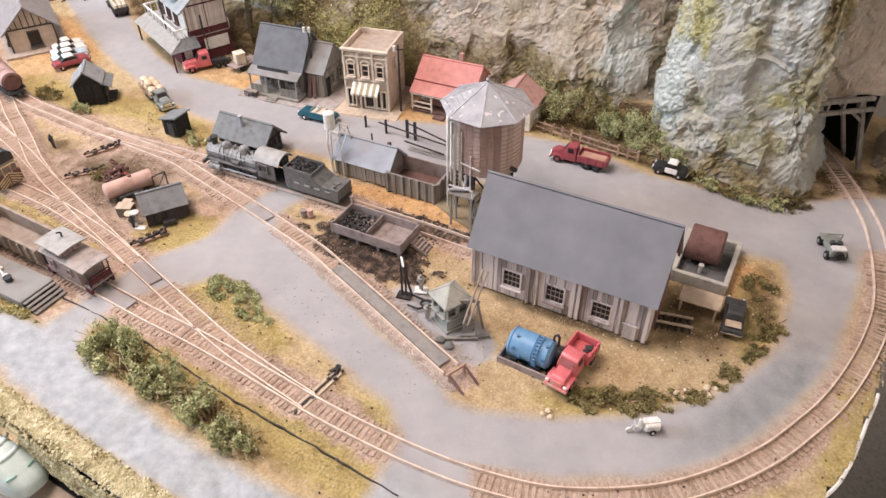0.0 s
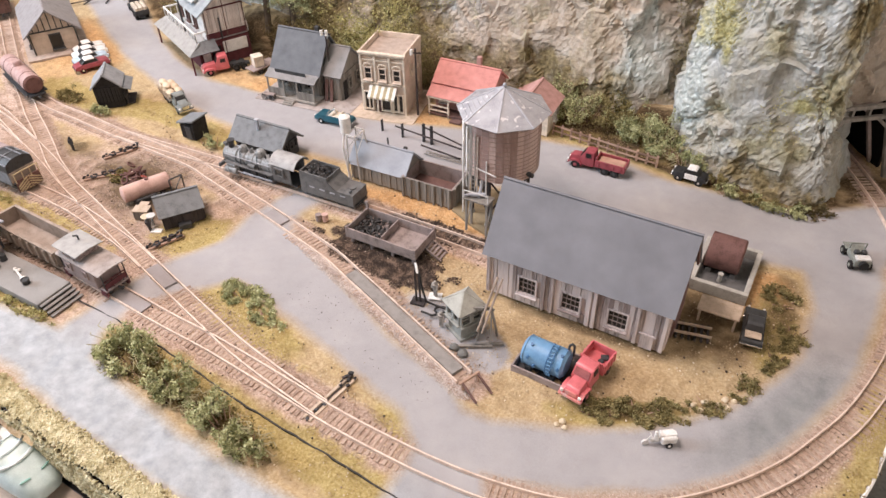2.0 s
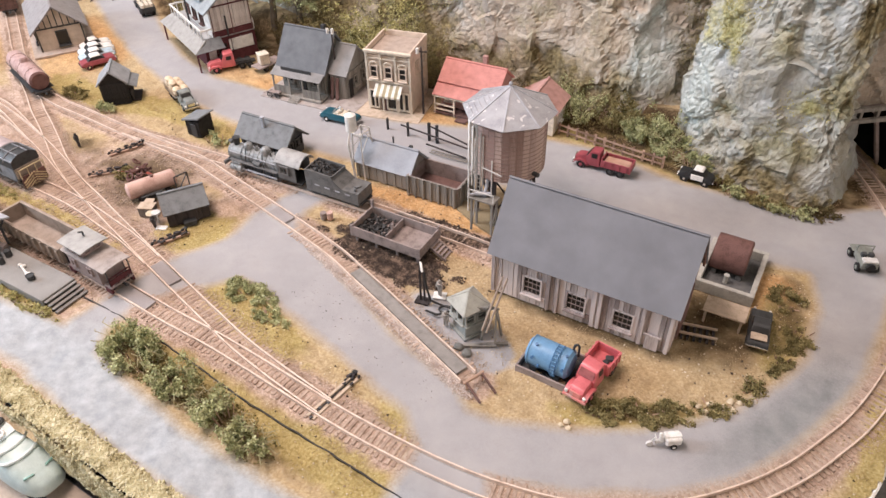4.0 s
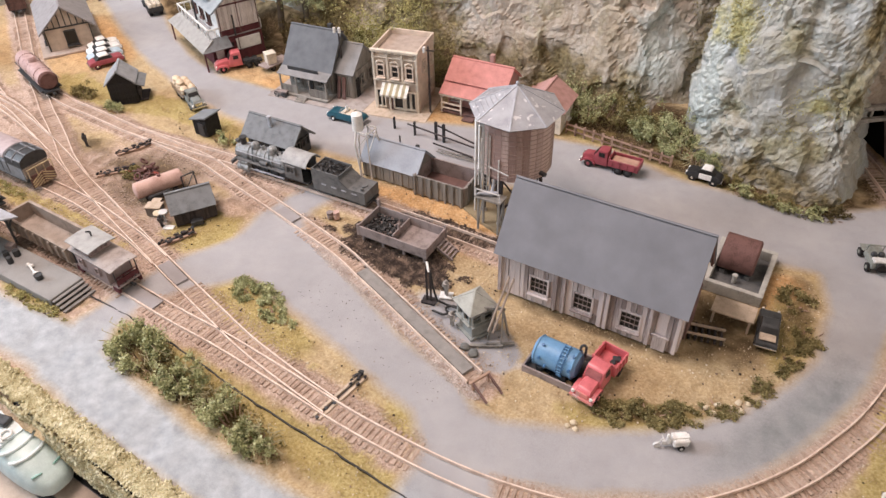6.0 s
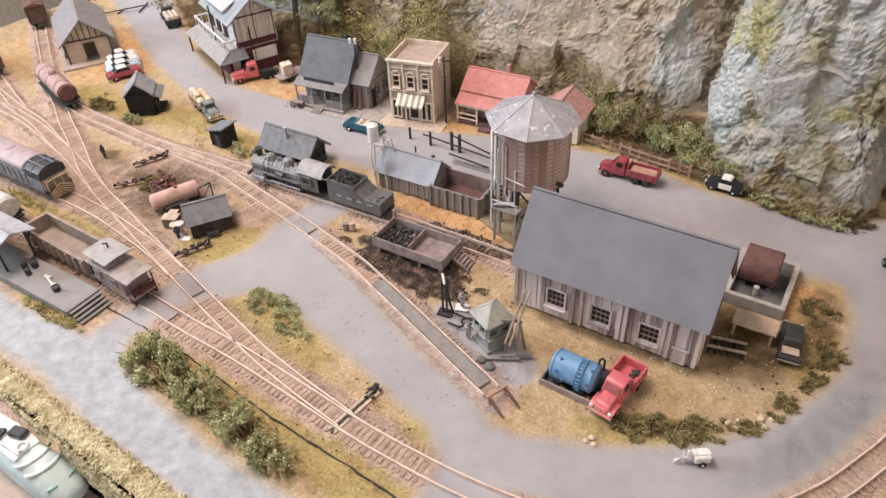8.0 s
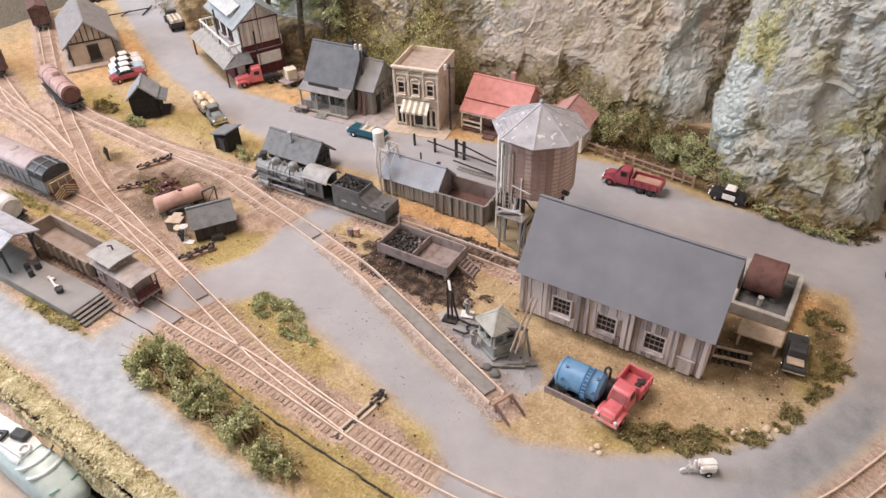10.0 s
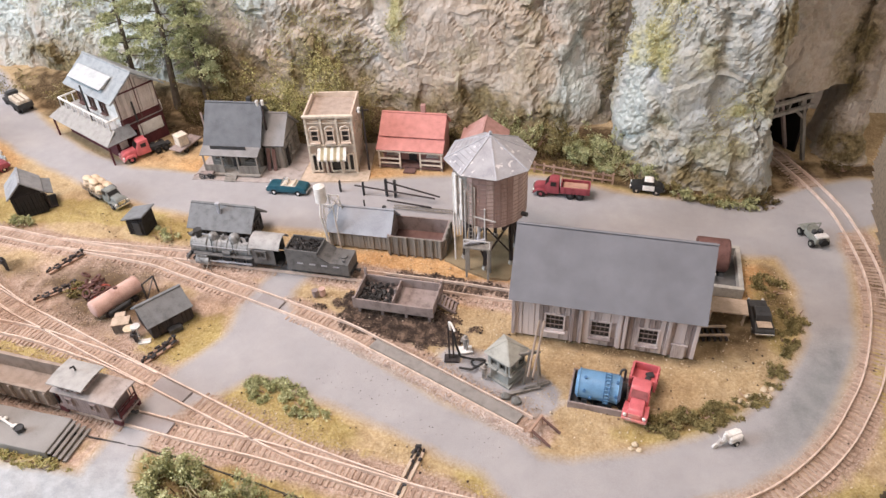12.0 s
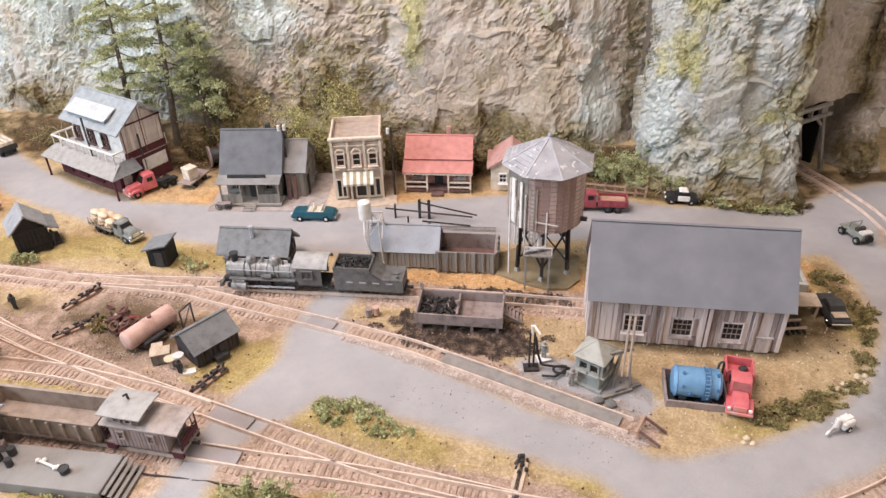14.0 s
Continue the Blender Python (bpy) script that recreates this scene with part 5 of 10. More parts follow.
def red_house():
    s = thing("red_roofed_house", -1.85, 2.95, 0, 3, "small house with faded red roof and white porch posts", "house")
    gable_body(s, -0.42, 0.42, 0.06, 0.52, 0.43, 0.62, "x", "pink")
    gable_roof(s, -0.42, 0.42, 0.06, 0.52, 0.43, 0.62, "x", 0.03, "red_roof", label="faded red roofing")
    bm = bmesh.new()
    plate(bm, (-0.46, -0.13, 0.285), (0.46, -0.13, 0.285), (0.46, 0.05, 0.395), (-0.46, 0.05, 0.395), 0.012)
    part("porch_roof", bm, M["red_roof"], s, "faded red porch roof", smooth=0)
    bm = bmesh.new()
    box(bm, (0, -0.115, 0.275), (0.92, 0.02, 0.03))
    part("porch_beam", bm, M["cream"], s, smooth=0)
    bm = bmesh.new()
    box(bm, (0, -0.03, 0.03), (0.90, 0.18, 0.03))
    part("porch_floor", bm, M["brown_board"], s, smooth=0)
    for x in (-0.43, -0.14, 0.14, 0.43):
        bm = bmesh.new()
        beam(bm, (x, -0.11, 0.0), (x, -0.11, 0.275), 0.02, 0.02)
        part("porch_post", bm, M["cream"], s, smooth=0)
    for a, b in ((-0.43, -0.14), (0.14, 0.43)):
        bm = bmesh.new()
        for z in (0.08, 0.15):
            box(bm, ((a + b) / 2, -0.11, z), (b - a, 0.012, 0.02))
        part("railing", bm, M["cream"], s, smooth=0)
    for x in (-0.28, 0.28):
        pane_window(s, x, 0.056, 0.22, 0.12, 0.13, 0, 2, 2, "white")
    bm = bmesh.new()
    box(bm, (0, 0.054, 0.16), (0.11, 0.014, 0.25))
    part("door", bm, M["soot"], s, smooth=0)
    bm = bmesh.new()
    box(bm, (0.12, 0.32, 0.68), (0.06, 0.06, 0.16), bev=0.004)
    part("chimney", bm, M["pink"], s, smooth=0)
    bm = bmesh.new()
    box(bm, (0.0, -0.17, 0.012), (0.16, 0.10, 0.02))
    part("step", bm, M["brown_board"], s, smooth=0)
    p = thing("pink_roofed_cottage", -0.88, 3.0, 0, 4, "small white cottage with dusty pink roof", "cottage")
    gable_body(p, -0.28, 0.26, 0.0, 0.48, 0.34, 0.52, "y", "cream")
    gable_roof(p, -0.28, 0.26, 0.0, 0.48, 0.34, 0.52, "y", 0.04, "pink", label="dusty pink roofing")
    pane_window(p, -0.12, -0.004, 0.18, 0.08, 0.11, 0, 2, 2, "white")
    pane_window(p, 0.262, 0.24, 0.18, 0.08, 0.11, 90, 2, 2, "white")
    bm = bmesh.new()
    box(bm, (0.08, -0.006, 0.13), (0.09, 0.014, 0.22))
    part("door", bm, M["brown_board"], p, smooth=0)


red_house()


def yard_office():
    s = thing("yard_office", -3.62, 1.02, 0, 2, "small sooty wooden yard office with slate roof and chimney", "office hut")
    gable_body(s, -0.36, 0.36, -0.16, 0.18, 0.24, 0.40, "x", "soot")
    gable_roof(s, -0.36, 0.36, -0.16, 0.18, 0.24, 0.40, "x", 0.055, "office_roof", label="grey shingled roof")
    for y in (-0.07, 0.03, 0.11):
        pane_window(s, 0.362, y, 0.17, 0.045, 0.09, 90, 1, 2, "soot", sill=False)
    for x in (-0.25, 0.2):
        pane_window(s, x, -0.162, 0.14, 0.08, 0.09, 0, 2, 2, "soot")
    bm = bmesh.new()
    box(bm, (-0.02, -0.07, 0.42), (0.035, 0.035, 0.14), bev=0.003)
    box(bm, (-0.02, -0.07, 0.49), (0.05, 0.05, 0.016))
    part("chimney", bm, M["zinc"], s, smooth=0)
    boards(s, -0.35, 0.35, 0.01, 0.23, -0.16, 0.05, "soot", holes=[(-0.32, -0.18, 0.08, 0.2), (0.13, 0.27, 0.08, 0.2)])


M["office_roof"] = paint("dusty_grey_shingle", (0.19, 0.20, 0.21), (0.12, 0.125, 0.13), 0.8, scale=120)
yard_office()


def sand_house():
    s = thing("sand_house", -1.95, 1.26, 0, 2, "grey sheet-roofed sand house of upright boards", "sand house")
    gable_body(s, -0.37, 0.36, -0.19, 0.19, 0.23, 0.42, "x", "grey_board")
    gable_roof(s, -0.37, 0.36, -0.19, 0.19, 0.23, 0.42, "x", 0.03, "zinc_roof", label="grey sheet metal roof")
    boards(s, -0.37, 0.36, 0.01, 0.23, -0.19, 0.045, "grey_board", jitter=0.012)
    bm = bmesh.new()
    box(bm, (0.26, 0.03, 0.43), (0.04, 0.04, 0.07), bev=0.003)
    part("vent", bm, M["soot"], s, smooth=0)
    bm = bmesh.new()
    rod(bm, (0.02, 0.04, 0.38), (0.02, 0.04, 0.52), 0.01, n=8)
    part("flue", bm, M["soot"], s)
    b = thing("sand_bin", -1.27, 1.25, 0, 2, "open bin of upright grey boards with dark inside", "bin")
    for c, z in (((0, -0.20, 0.12), (0.66, 0.016, 0.26)), ((0, 0.20, 0.12), (0.66, 0.016, 0.26)), ((0.32, 0, 0.12), (0.016, 0.385, 0.26)), ((-0.32, 0, 0.12), (0.016, 0.385, 0.26))):
        bm = bmesh.new()
        box(bm, c, z)
        part("bin_wall", bm, M["bin_wood"], b, smooth=0)
    bm = bmesh.new()
    box(bm, (0, 0, 0.03), (0.62, 0.38, 0.06))
    part("bin_floor", bm, M["brown_board"], b, "dark red-brown heap floor", smooth=0)
    boards(b, -0.33, 0.33, 0.01, 0.26, -0.209, 0.055, "grey_board")
    boards(b, -0.20, 0.20, 0.01, 0.26, 0, 0.055, "grey_board", face=90, origin=(0.329, 0))
    for k in range(7):
        bm = bmesh.new()
        box(bm, (-0.30 + 0.1 * k, -0.232, 0.13), (0.022, 0.018, 0.27), bev=0.002)
        part("bin_post", bm, M["grey_board"], b, smooth=0)
    for k in range(4):
        bm = bmesh.new()
        box(bm, (0.352, -0.17 + 0.11 * k, 0.13), (0.018, 0.022, 0.27), bev=0.002)
        part("bin_post", bm, M["grey_board"], b, smooth=0)
    t = thing("sand_tower", -2.30, 1.12, 0, 0, "pale lattice tower carrying a white drum and delivery pipe", "sand tower")
    corners = [(-0.03, -0.12), (0.13, -0.12), (0.13, 0.12), (-0.03, 0.12)]
    for i, (x, y) in enumerate(corners):
        bm = bmesh.new()
        beam(bm, (x, y, 0.0 if y < 0 else 0.30), (x * 0.7, y * 0.7, 0.62), 0.014, 0.014)
        part("leg", bm, M["silver"], t, smooth=0)
        x2, y2 = corners[(i + 1) % 4]
        bm = bmesh.new()
        beam(bm, (x, y, 0.40), (x2 * 0.8, y2 * 0.8, 0.58), 0.009, 0.009)
        beam(bm, (x * 0.8, y * 0.8, 0.60), (x2 * 0.8, y2 * 0.8, 0.60), 0.011, 0.011)
        part("brace", bm, M["silver"], t, smooth=0)
    bm = bmesh.new()
    rod(bm, (-0.06, -0.04, 0.60), (-0.06, -0.04, 0.80), 0.066, n=18)
    rod(bm, (-0.06, -0.04, 0.80), (-0.06, -0.04, 0.825), 0.066, 0.02, n=18)
    part("drum", bm, M["white"], t, "white painted sand drum")
    bm = bmesh.new()
    tube(bm, [(-0.06, -0.08, 0.60), (-0.05, -0.14, 0.45), (0.0, -0.16, 0.2), (0.03, -0.16, 0.02)], 0.014, 8)
    part("delivery_pipe", bm, M["silver"], t)


M["zinc_roof"] = paint("blue_grey_sheet_roof", (0.30, 0.32, 0.36), (0.22, 0.235, 0.265), 0.6, scale=50)
sand_house()




def small_hut(name, x, y, rz, w, d, wall, ridge, axis, wallm, roofm, label, door_face=0, extra=True):
    s = thing(name, x, y, 0, rz, label, "hut")
    gable_body(s, -w / 2, w / 2, -d / 2, d / 2, wall, ridge, axis, wallm)
    gable_roof(s, -w / 2, w / 2, -d / 2, d / 2, wall, ridge, axis, 0.03, roofm, t=0.016)
    boards(s, -w / 2, w / 2, 0.008, wall - 0.01, -d / 2, 0.04, wallm)
    boards(s, -d / 2, d / 2, 0.008, wall - 0.01, 0, 0.04, wallm, face=90, origin=(w / 2, 0))
    if extra:
        bm = bmesh.new()
        box(bm, (w * 0.12, -d / 2 - 0.022, wall * 0.42), (0.09, 0.014, wall * 0.78), bev=0.002)
        part("door", bm, M[wallm], s, smooth=0)
        pane_window(s, w / 2 + 0.018, 0, wall * 0.58, 0.06, 0.07, 90, 2, 2, wallm, sill=False)
    return s


def lean_hut():
    s = thing("black_shanty", -4.74, 0.89, 0, 2, "tiny black wooden shanty with a sloping grey roof", "hut")
    w, d = 0.23, 0.23
    bm = bmesh.new()
    prism(bm, [(-w / 2, 0), (w / 2, 0), (w / 2, 0.27), (-w / 2, 0.22)], "y", -d / 2, d / 2)
    part("wall", bm, M["black_wood"], s, smooth=0)
    boards(s, -w / 2, w / 2, 0.008, 0.22, -d / 2, 0.035, "black_wood")
    bm = bmesh.new()
    plate(bm, (-w / 2 - 0.04, -d / 2 - 0.035, 0.212), (w / 2 + 0.03, -d / 2 - 0.035, 0.287), (w / 2 + 0.03, d / 2 + 0.03, 0.287), (-w / 2 - 0.04, d / 2 + 0.03, 0.212), 0.016)
    part("roof", bm, M["office_roof"], s, "grey roofing", smooth=0)
    bm = bmesh.new()
    box(bm, (0.02, -d / 2 - 0.02, 0.10), (0.10, 0.012, 0.18), bev=0.002)
    part("door", bm, M["soot"], s, smooth=0)


lean_hut()
hut = small_hut("trackside_shed", -3.58, -0.52, 56, 0.44, 0.36, 0.19, 0.32, "x", "dark_wood", "office_roof", "dark board trackside shed with dusty grey roof")
bm = bmesh.new()
box(bm, (0.0, -0.22, 0.03), (0.14, 0.10, 0.06), bev=0.004)
part("door_step", bm, M["soot"], hut, smooth=0)
M["pale_shed_roof"] = paint("pale_weathered_roofing", (0.29, 0.30, 0.315), (0.20, 0.21, 0.22), 0.7)
shanty = small_hut("tool_shed", -6.48, 1.015, 44, 0.35, 0.38, 0.33, 0.49, "y", "black_wood", "pale_shed_roof", "black board tool shed with pale roof", extra=False)
bm = bmesh.new()
plate(bm, (0.17, -0.20, 0.295), (0.31, -0.20, 0.235), (0.31, 0.20, 0.235), (0.17, 0.20, 0.295), 0.014)
part("porch_roof", bm, M["office_roof"], shanty, "dark grey porch roof", smooth=0)
bm = bmesh.new()
box(bm, (0.23, 0.02, 0.012), (0.15, 0.32, 0.024), bev=0.003)
part("porch_floor", bm, M["dark_wood"], shanty, smooth=0)
bm = bmesh.new()
box(bm, (0.172, 0.02, 0.14), (0.012, 0.22, 0.25), bev=0.002)
part("door", bm, M["pale_timber"], shanty, "pale bare timber door", smooth=0)


def corner_depot():
    s = thing("half_timbered_depot", -6.17, 2.39, 0, -24.5, "two-storey half-timbered depot with balcony and pale roofs", "depot building")
    x0, x1, y0, y1 = -1.26, 0.10, 0.03, 0.86
    bm = bmesh.new()
    box(bm, ((x0 + x1) / 2, (y0 + y1) / 2, 0.20), (x1 - x0, y1 - y0, 0.40))
    part("lower_wall", bm, M["brick_red"], s, smooth=0)
    for x in (-1.05, -0.7, -0.35):
        pane_window(s, x, y0 - 0.002, 0.2, 0.14, 0.16, 0, 2, 2, "brick_red")
    for y, wv in ((0.14, 0.12), (0.44, 0.03), (0.64, 0.34)):
        bm = bmesh.new()
        box(bm, (x1 + 0.006, y, 0.26 if y > 0.2 else 0.2), (0.014, wv, 0.18), bev=0.002)
        part("plaster_panel", bm, M["white"], s, "white plaster panel", smooth=0)
    pane_window(s, x1 + 0.016, 0.30, 0.25, 0.16, 0.14, 90, 3, 2, "brick_red")
    bm = bmesh.new()
    plate(bm, (x0 - 0.10, -0.16, 0.30), (x1 + 0.16, -0.16, 0.30), (x1 + 0.06, 0.06, 0.43), (x0 - 0.0, 0.06, 0.43), 0.016)
    part("front_awning_roof", bm, M["awning_grey"], s, "pale grey awning roof", smooth=0)
    bm = bmesh.new()
    plate(bm, (x1 + 0.16, -0.16, 0.30), (x1 + 0.16, 0.30, 0.30), (x1 + 0.0, 0.30, 0.43), (x1 + 0.0, 0.04, 0.43), 0.016)
    part("side_awning_roof", bm, M["office_roof"], s, "dark grey awning roof", smooth=0)
    for x, y in ((x1 + 0.12, -0.13), (x0 - 0.05, -0.13), (x1 + 0.12, 0.27)):
        bm = bmesh.new()
        beam(bm, (x, y, 0), (x, y, 0.32), 0.022, 0.022)
        part("awning_post", bm, M["brick_red"], s, smooth=0)
    bm = bmesh.new()
    box(bm, ((x0 + x1) / 2, (y0 + y1) / 2, 0.415), (x1 - x0, y1 - y0, 0.03))
    part("balcony_deck", bm, M["balcony_grey"], s, smooth=0)
    for a, b in (((x0, y0, 0), (x1, y0, 0)), ((x1, y0, 0), (x1, y1, 0)), ((x0, y0, 0), (x0, y1, 0))):
        bm = bmesh.new()
        n = 8
        beam(bm, (a[0], a[1], 0.57), (b[0], b[1], 0.57), 0.022, 0.022)
        for k in range(n + 1):
            f = k / n
            p = (a[0] + (b[0] - a[0]) * f, a[1] + (b[1] - a[1]) * f)
            beam(bm, (*p, 0.42), (*p, 0.57), 0.012, 0.012)
        part("balcony_railing", bm, M["white"], s, "white balcony railing", smooth=0)
    ux0, ux1, uy0, uy1 = -0.96, 0.10, 0.20, 0.85
    bm = bmesh.new()
    prism(bm, [(uy0, 0.42), (uy1, 0.42), (uy1, 0.89), ((uy0 + uy1) / 2, 1.13), (uy0, 0.89)], "x", ux0, ux1)
    part("upper_wall", bm, M["white"], s, "white plaster upper wall", smooth=0)
    boards(s, uy0 + 0.03, uy1 - 0.03, 0.53, lambda v: 0.86 + 0.22 * (1 - abs(v - 0.525) / 0.325), 0, 0.055, "plaster_board", face=90, origin=(ux1, 0))
    for y in (uy0 + 0.02, (uy0 + uy1) / 2, uy1 - 0.02):
        bm = bmesh.new()
        beam(bm, (ux1 + 0.020, y, 0.42), (ux1 + 0.020, y, 0.89 if y != (uy0 + uy1) / 2 else 1.08), 0.012, 0.012)
        part("timber", bm, M["brown_board"], s, smooth=0)
    bm = bmesh.new()
    box(bm, (ux1 + 0.006, (uy0 + uy1) / 2, 0.47), (0.016, uy1 - uy0, 0.09))
    part("timber_band", bm, M["brick_red"], s, smooth=0)
    bm = bmesh.new()
    box(bm, (ux1 + 0.020, (uy0 + uy1) / 2, 0.89), (0.016, uy1 - uy0, 0.02))
    part("timber_band", bm, M["brick_red"], s, smooth=0)
    gable_roof(s, ux0, ux1, uy0, uy1, 0.89, 1.13, "x", 0.10, "pale_roof", label="pale blue-grey roofing")
    for x in (-0.85, -0.55, -0.25):
        pane_window(s, x, uy0 - 0.002, 0.64, 0.10, 0.17, 0, 2, 2, "brown_board")
    bm = bmesh.new()
    prism(bm, [(uy0 + 0.02, 0.89), (uy0 + 0.18, 1.02), (uy0 + 0.02, 0.97)], "x", -0.92, -0.12)
    dormer = part("dormer", bm, M["white"], s, "long low white shed dormer", smooth=0)
    bm = bmesh.new()
    plate(bm, (-0.95, uy0 - 0.05, 0.945), (-0.09, uy0 - 0.05, 0.945), (-0.09, uy0 + 0.17, 1.06), (-0.95, uy0 + 0.17, 1.06), 0.014)
    part("dormer_roof", bm, M["balcony_white"], dormer, "long pale dormer roof", smooth=0)
    for x in (-0.78, -0.61, -0.44):
        bm = bmesh.new()
        box(bm, (x, uy0 + 0.018, 0.94), (0.09, 0.01, 0.05))
        part("dormer_window", bm, M["glass"], dormer, smooth=0)
    for x, y, h in ((-0.42, 0.05, 0.98), (0.16, 0.42, 0.74)):
        bm = bmesh.new()
        rod(bm, (x, y, 0.42 if y > 0 else 0), (x, y, h), 0.014, n=8)
        part("vent_pipe", bm, M["soot"], s)


M["balcony_white"] = paint("pale_grey_panel", (0.47, 0.49, 0.50), (0.38, 0.40, 0.41), 0.7)
M["balcony_grey"] = paint("pale_grey_decking", (0.37, 0.365, 0.36), (0.28, 0.275, 0.27), 0.8)
M["awning_grey"] = paint("pale_dusty_awning_roofing", (0.33, 0.32, 0.305), (0.25, 0.24, 0.23), 0.75)
M["plaster_board"] = paint("pinkish_white_boarding", (0.62, 0.56, 0.53), (0.46, 0.40, 0.37), 0.8, vary=0.3)
corner_depot()


def station():
    s = thing("timber_framed_station", -8.63, 1.76, 0, 59, "half-timbered station house with grey roof and dark window", "station building")
    gable_body(s, -0.35, 0.35, 0.0, 1.4, 0.38, 0.69, "y", "tan_plaster")
    gable_roof(s, -0.35, 0.35, 0.0, 1.4, 0.38, 0.69, "y", 0.07, "station_roof", label="grey roof with bright metal edge")
    pane_window(s, 0.02, -0.004, 0.20, 0.15, 0.21, 0, 1, 1, "soot")
    bm = bmesh.new()
    for x in (-0.335, 0.335):
        box(bm, (x, -0.006, 0.19), (0.02, 0.016, 0.38))
    box(bm, (0, -0.006, 0.38), (0.7, 0.016, 0.02))
    for k in range(-3, 4):
        box(bm, (k * 0.088, -0.006, 0.38 + (0.29 - abs(k) * 0.078) / 2), (0.016, 0.016, 0.29 - abs(k) * 0.078))
    part("timber_frame", bm, M["soot"], s, smooth=0)
    bm = bmesh.new()
    box(bm, (0.0, 0.6, 0.01), (0.95, 1.6, 0.03))
    part("platform", bm, M["tan_deck"], s, smooth=0)
    for y in (0.3, 0.8, 1.3):
        pane_window(s, -0.352, y, 0.20, 0.14, 0.22, -90, 2, 2, "soot")


M["tan_plaster"] = paint("tan_plaster", (0.52, 0.43, 0.35), (0.42, 0.34, 0.27), 0.85)
M["station_roof"] = paint("mottled_grey_roof", (0.27, 0.25, 0.25), (0.19, 0.17, 0.17), 0.6)
station()


# ---- tunnel mouth ----
def portal():
    s = thing("tunnel_portal", 2.99, 3.83, 0, 38, "grey timber tunnel portal with leaning posts and lintel", "tunnel portal")
    lean, top = -0.32, 0.98
    for depth, spread, thick, mat_ in ((0.0, 0.0, 0.045, "grey_board"), (0.34, 0.10, 0.04, "bin_wood")):
        for x in (-0.345, 0.345):
            bm = bmesh.new()
            beam(bm, (x * (1 + spread), depth, -0.02), (x * (1 - spread) + lean, depth, top), thick, thick)
            part("post", bm, M[mat_], s, smooth=0)
            bm = bmesh.new()
            beam(bm, (x * 0.98 + lean * 0.66, depth, top * 0.68), (x * 0.55 + lean * 0.85, depth, top * 0.86), 0.034, 0.034)
            part("knee_brace", bm, M[mat_], s, smooth=0)
        for z in (0.85, 0.99):
            bm = bmesh.new()
            box(bm, (lean * z, depth - 0.03, z), (0.92, 0.05, 0.045), bev=0.004)
            part("lintel", bm, M[mat_], s, smooth=0)
    for k in range(4):
        bm = bmesh.new()
        box(bm, (-0.3 + 0.2 * k + lean * 0.92, 0, 0.92), (0.03, 0.05, 0.10))
        part("strut", bm, M["grey_board"], s, smooth=0)
    for c, z in (((-0.46, 0.95, 0.45), (0.04, 1.5, 1.12)), ((0.40, 0.95, 0.45), (0.04, 1.5, 1.12)), ((-0.03, 0.95, 1.03), (0.92, 1.5, 0.04)), ((-0.03, 1.72, 0.45), (0.92, 0.04, 1.12))):
        bm = bmesh.new()
        box(bm, c, z)
        part("tunnel_lining", bm, M["dark_board"], s, "black tunnel lining", smooth=0)


portal()


# ---- rolling stock ----
RAIL = 0.052


def wheelset(parent, x, r, w=0.0825):
    for s in (-1, 1):
        bm = bmesh.new()
        rod(bm, (x, s * w - 0.012, RAIL + r), (x, s * w + 0.012, RAIL + r), r, n=18)
        rod(bm, (x, s * w - s * 0.014, RAIL + r), (x, s * (w + 0.018), RAIL + r), r * 0.3, n=8)
        part("wheel", bm, M["soot"], parent)
    bm = bmesh.new()
    rod(bm, (x, -0.08, RAIL + r), (x, 0.08, RAIL + r), 0.010, n=6)
    part("axle", bm, M["soot"], parent)


def bogie(parent, x, r=0.045, span=0.085):
    for s in (-1, 1):
        wheelset(parent, x + s * span, r)
        bm = bmesh.new()
        box(bm, (x, s * 0.112, RAIL + r + 0.004), (span * 2 + 0.05, 0.018, 0.03), bev=0.004)
        box(bm, (x, s * 0.112, RAIL + r + 0.01), (0.06, 0.022, 0.055), bev=0.004)
        part("bogie_frame", bm, M["soot"], parent, smooth=0)


def coupler(parent, x, s):
    bm = bmesh.new()
    box(bm, (x + s * 0.03, 0, RAIL + 0.06), (0.07, 0.022, 0.022), bev=0.003)
    box(bm, (x + s * 0.065, 0.006, RAIL + 0.06), (0.025, 0.035, 0.03), bev=0.003)
    part("coupler", bm, M["soot"], parent, smooth=0)


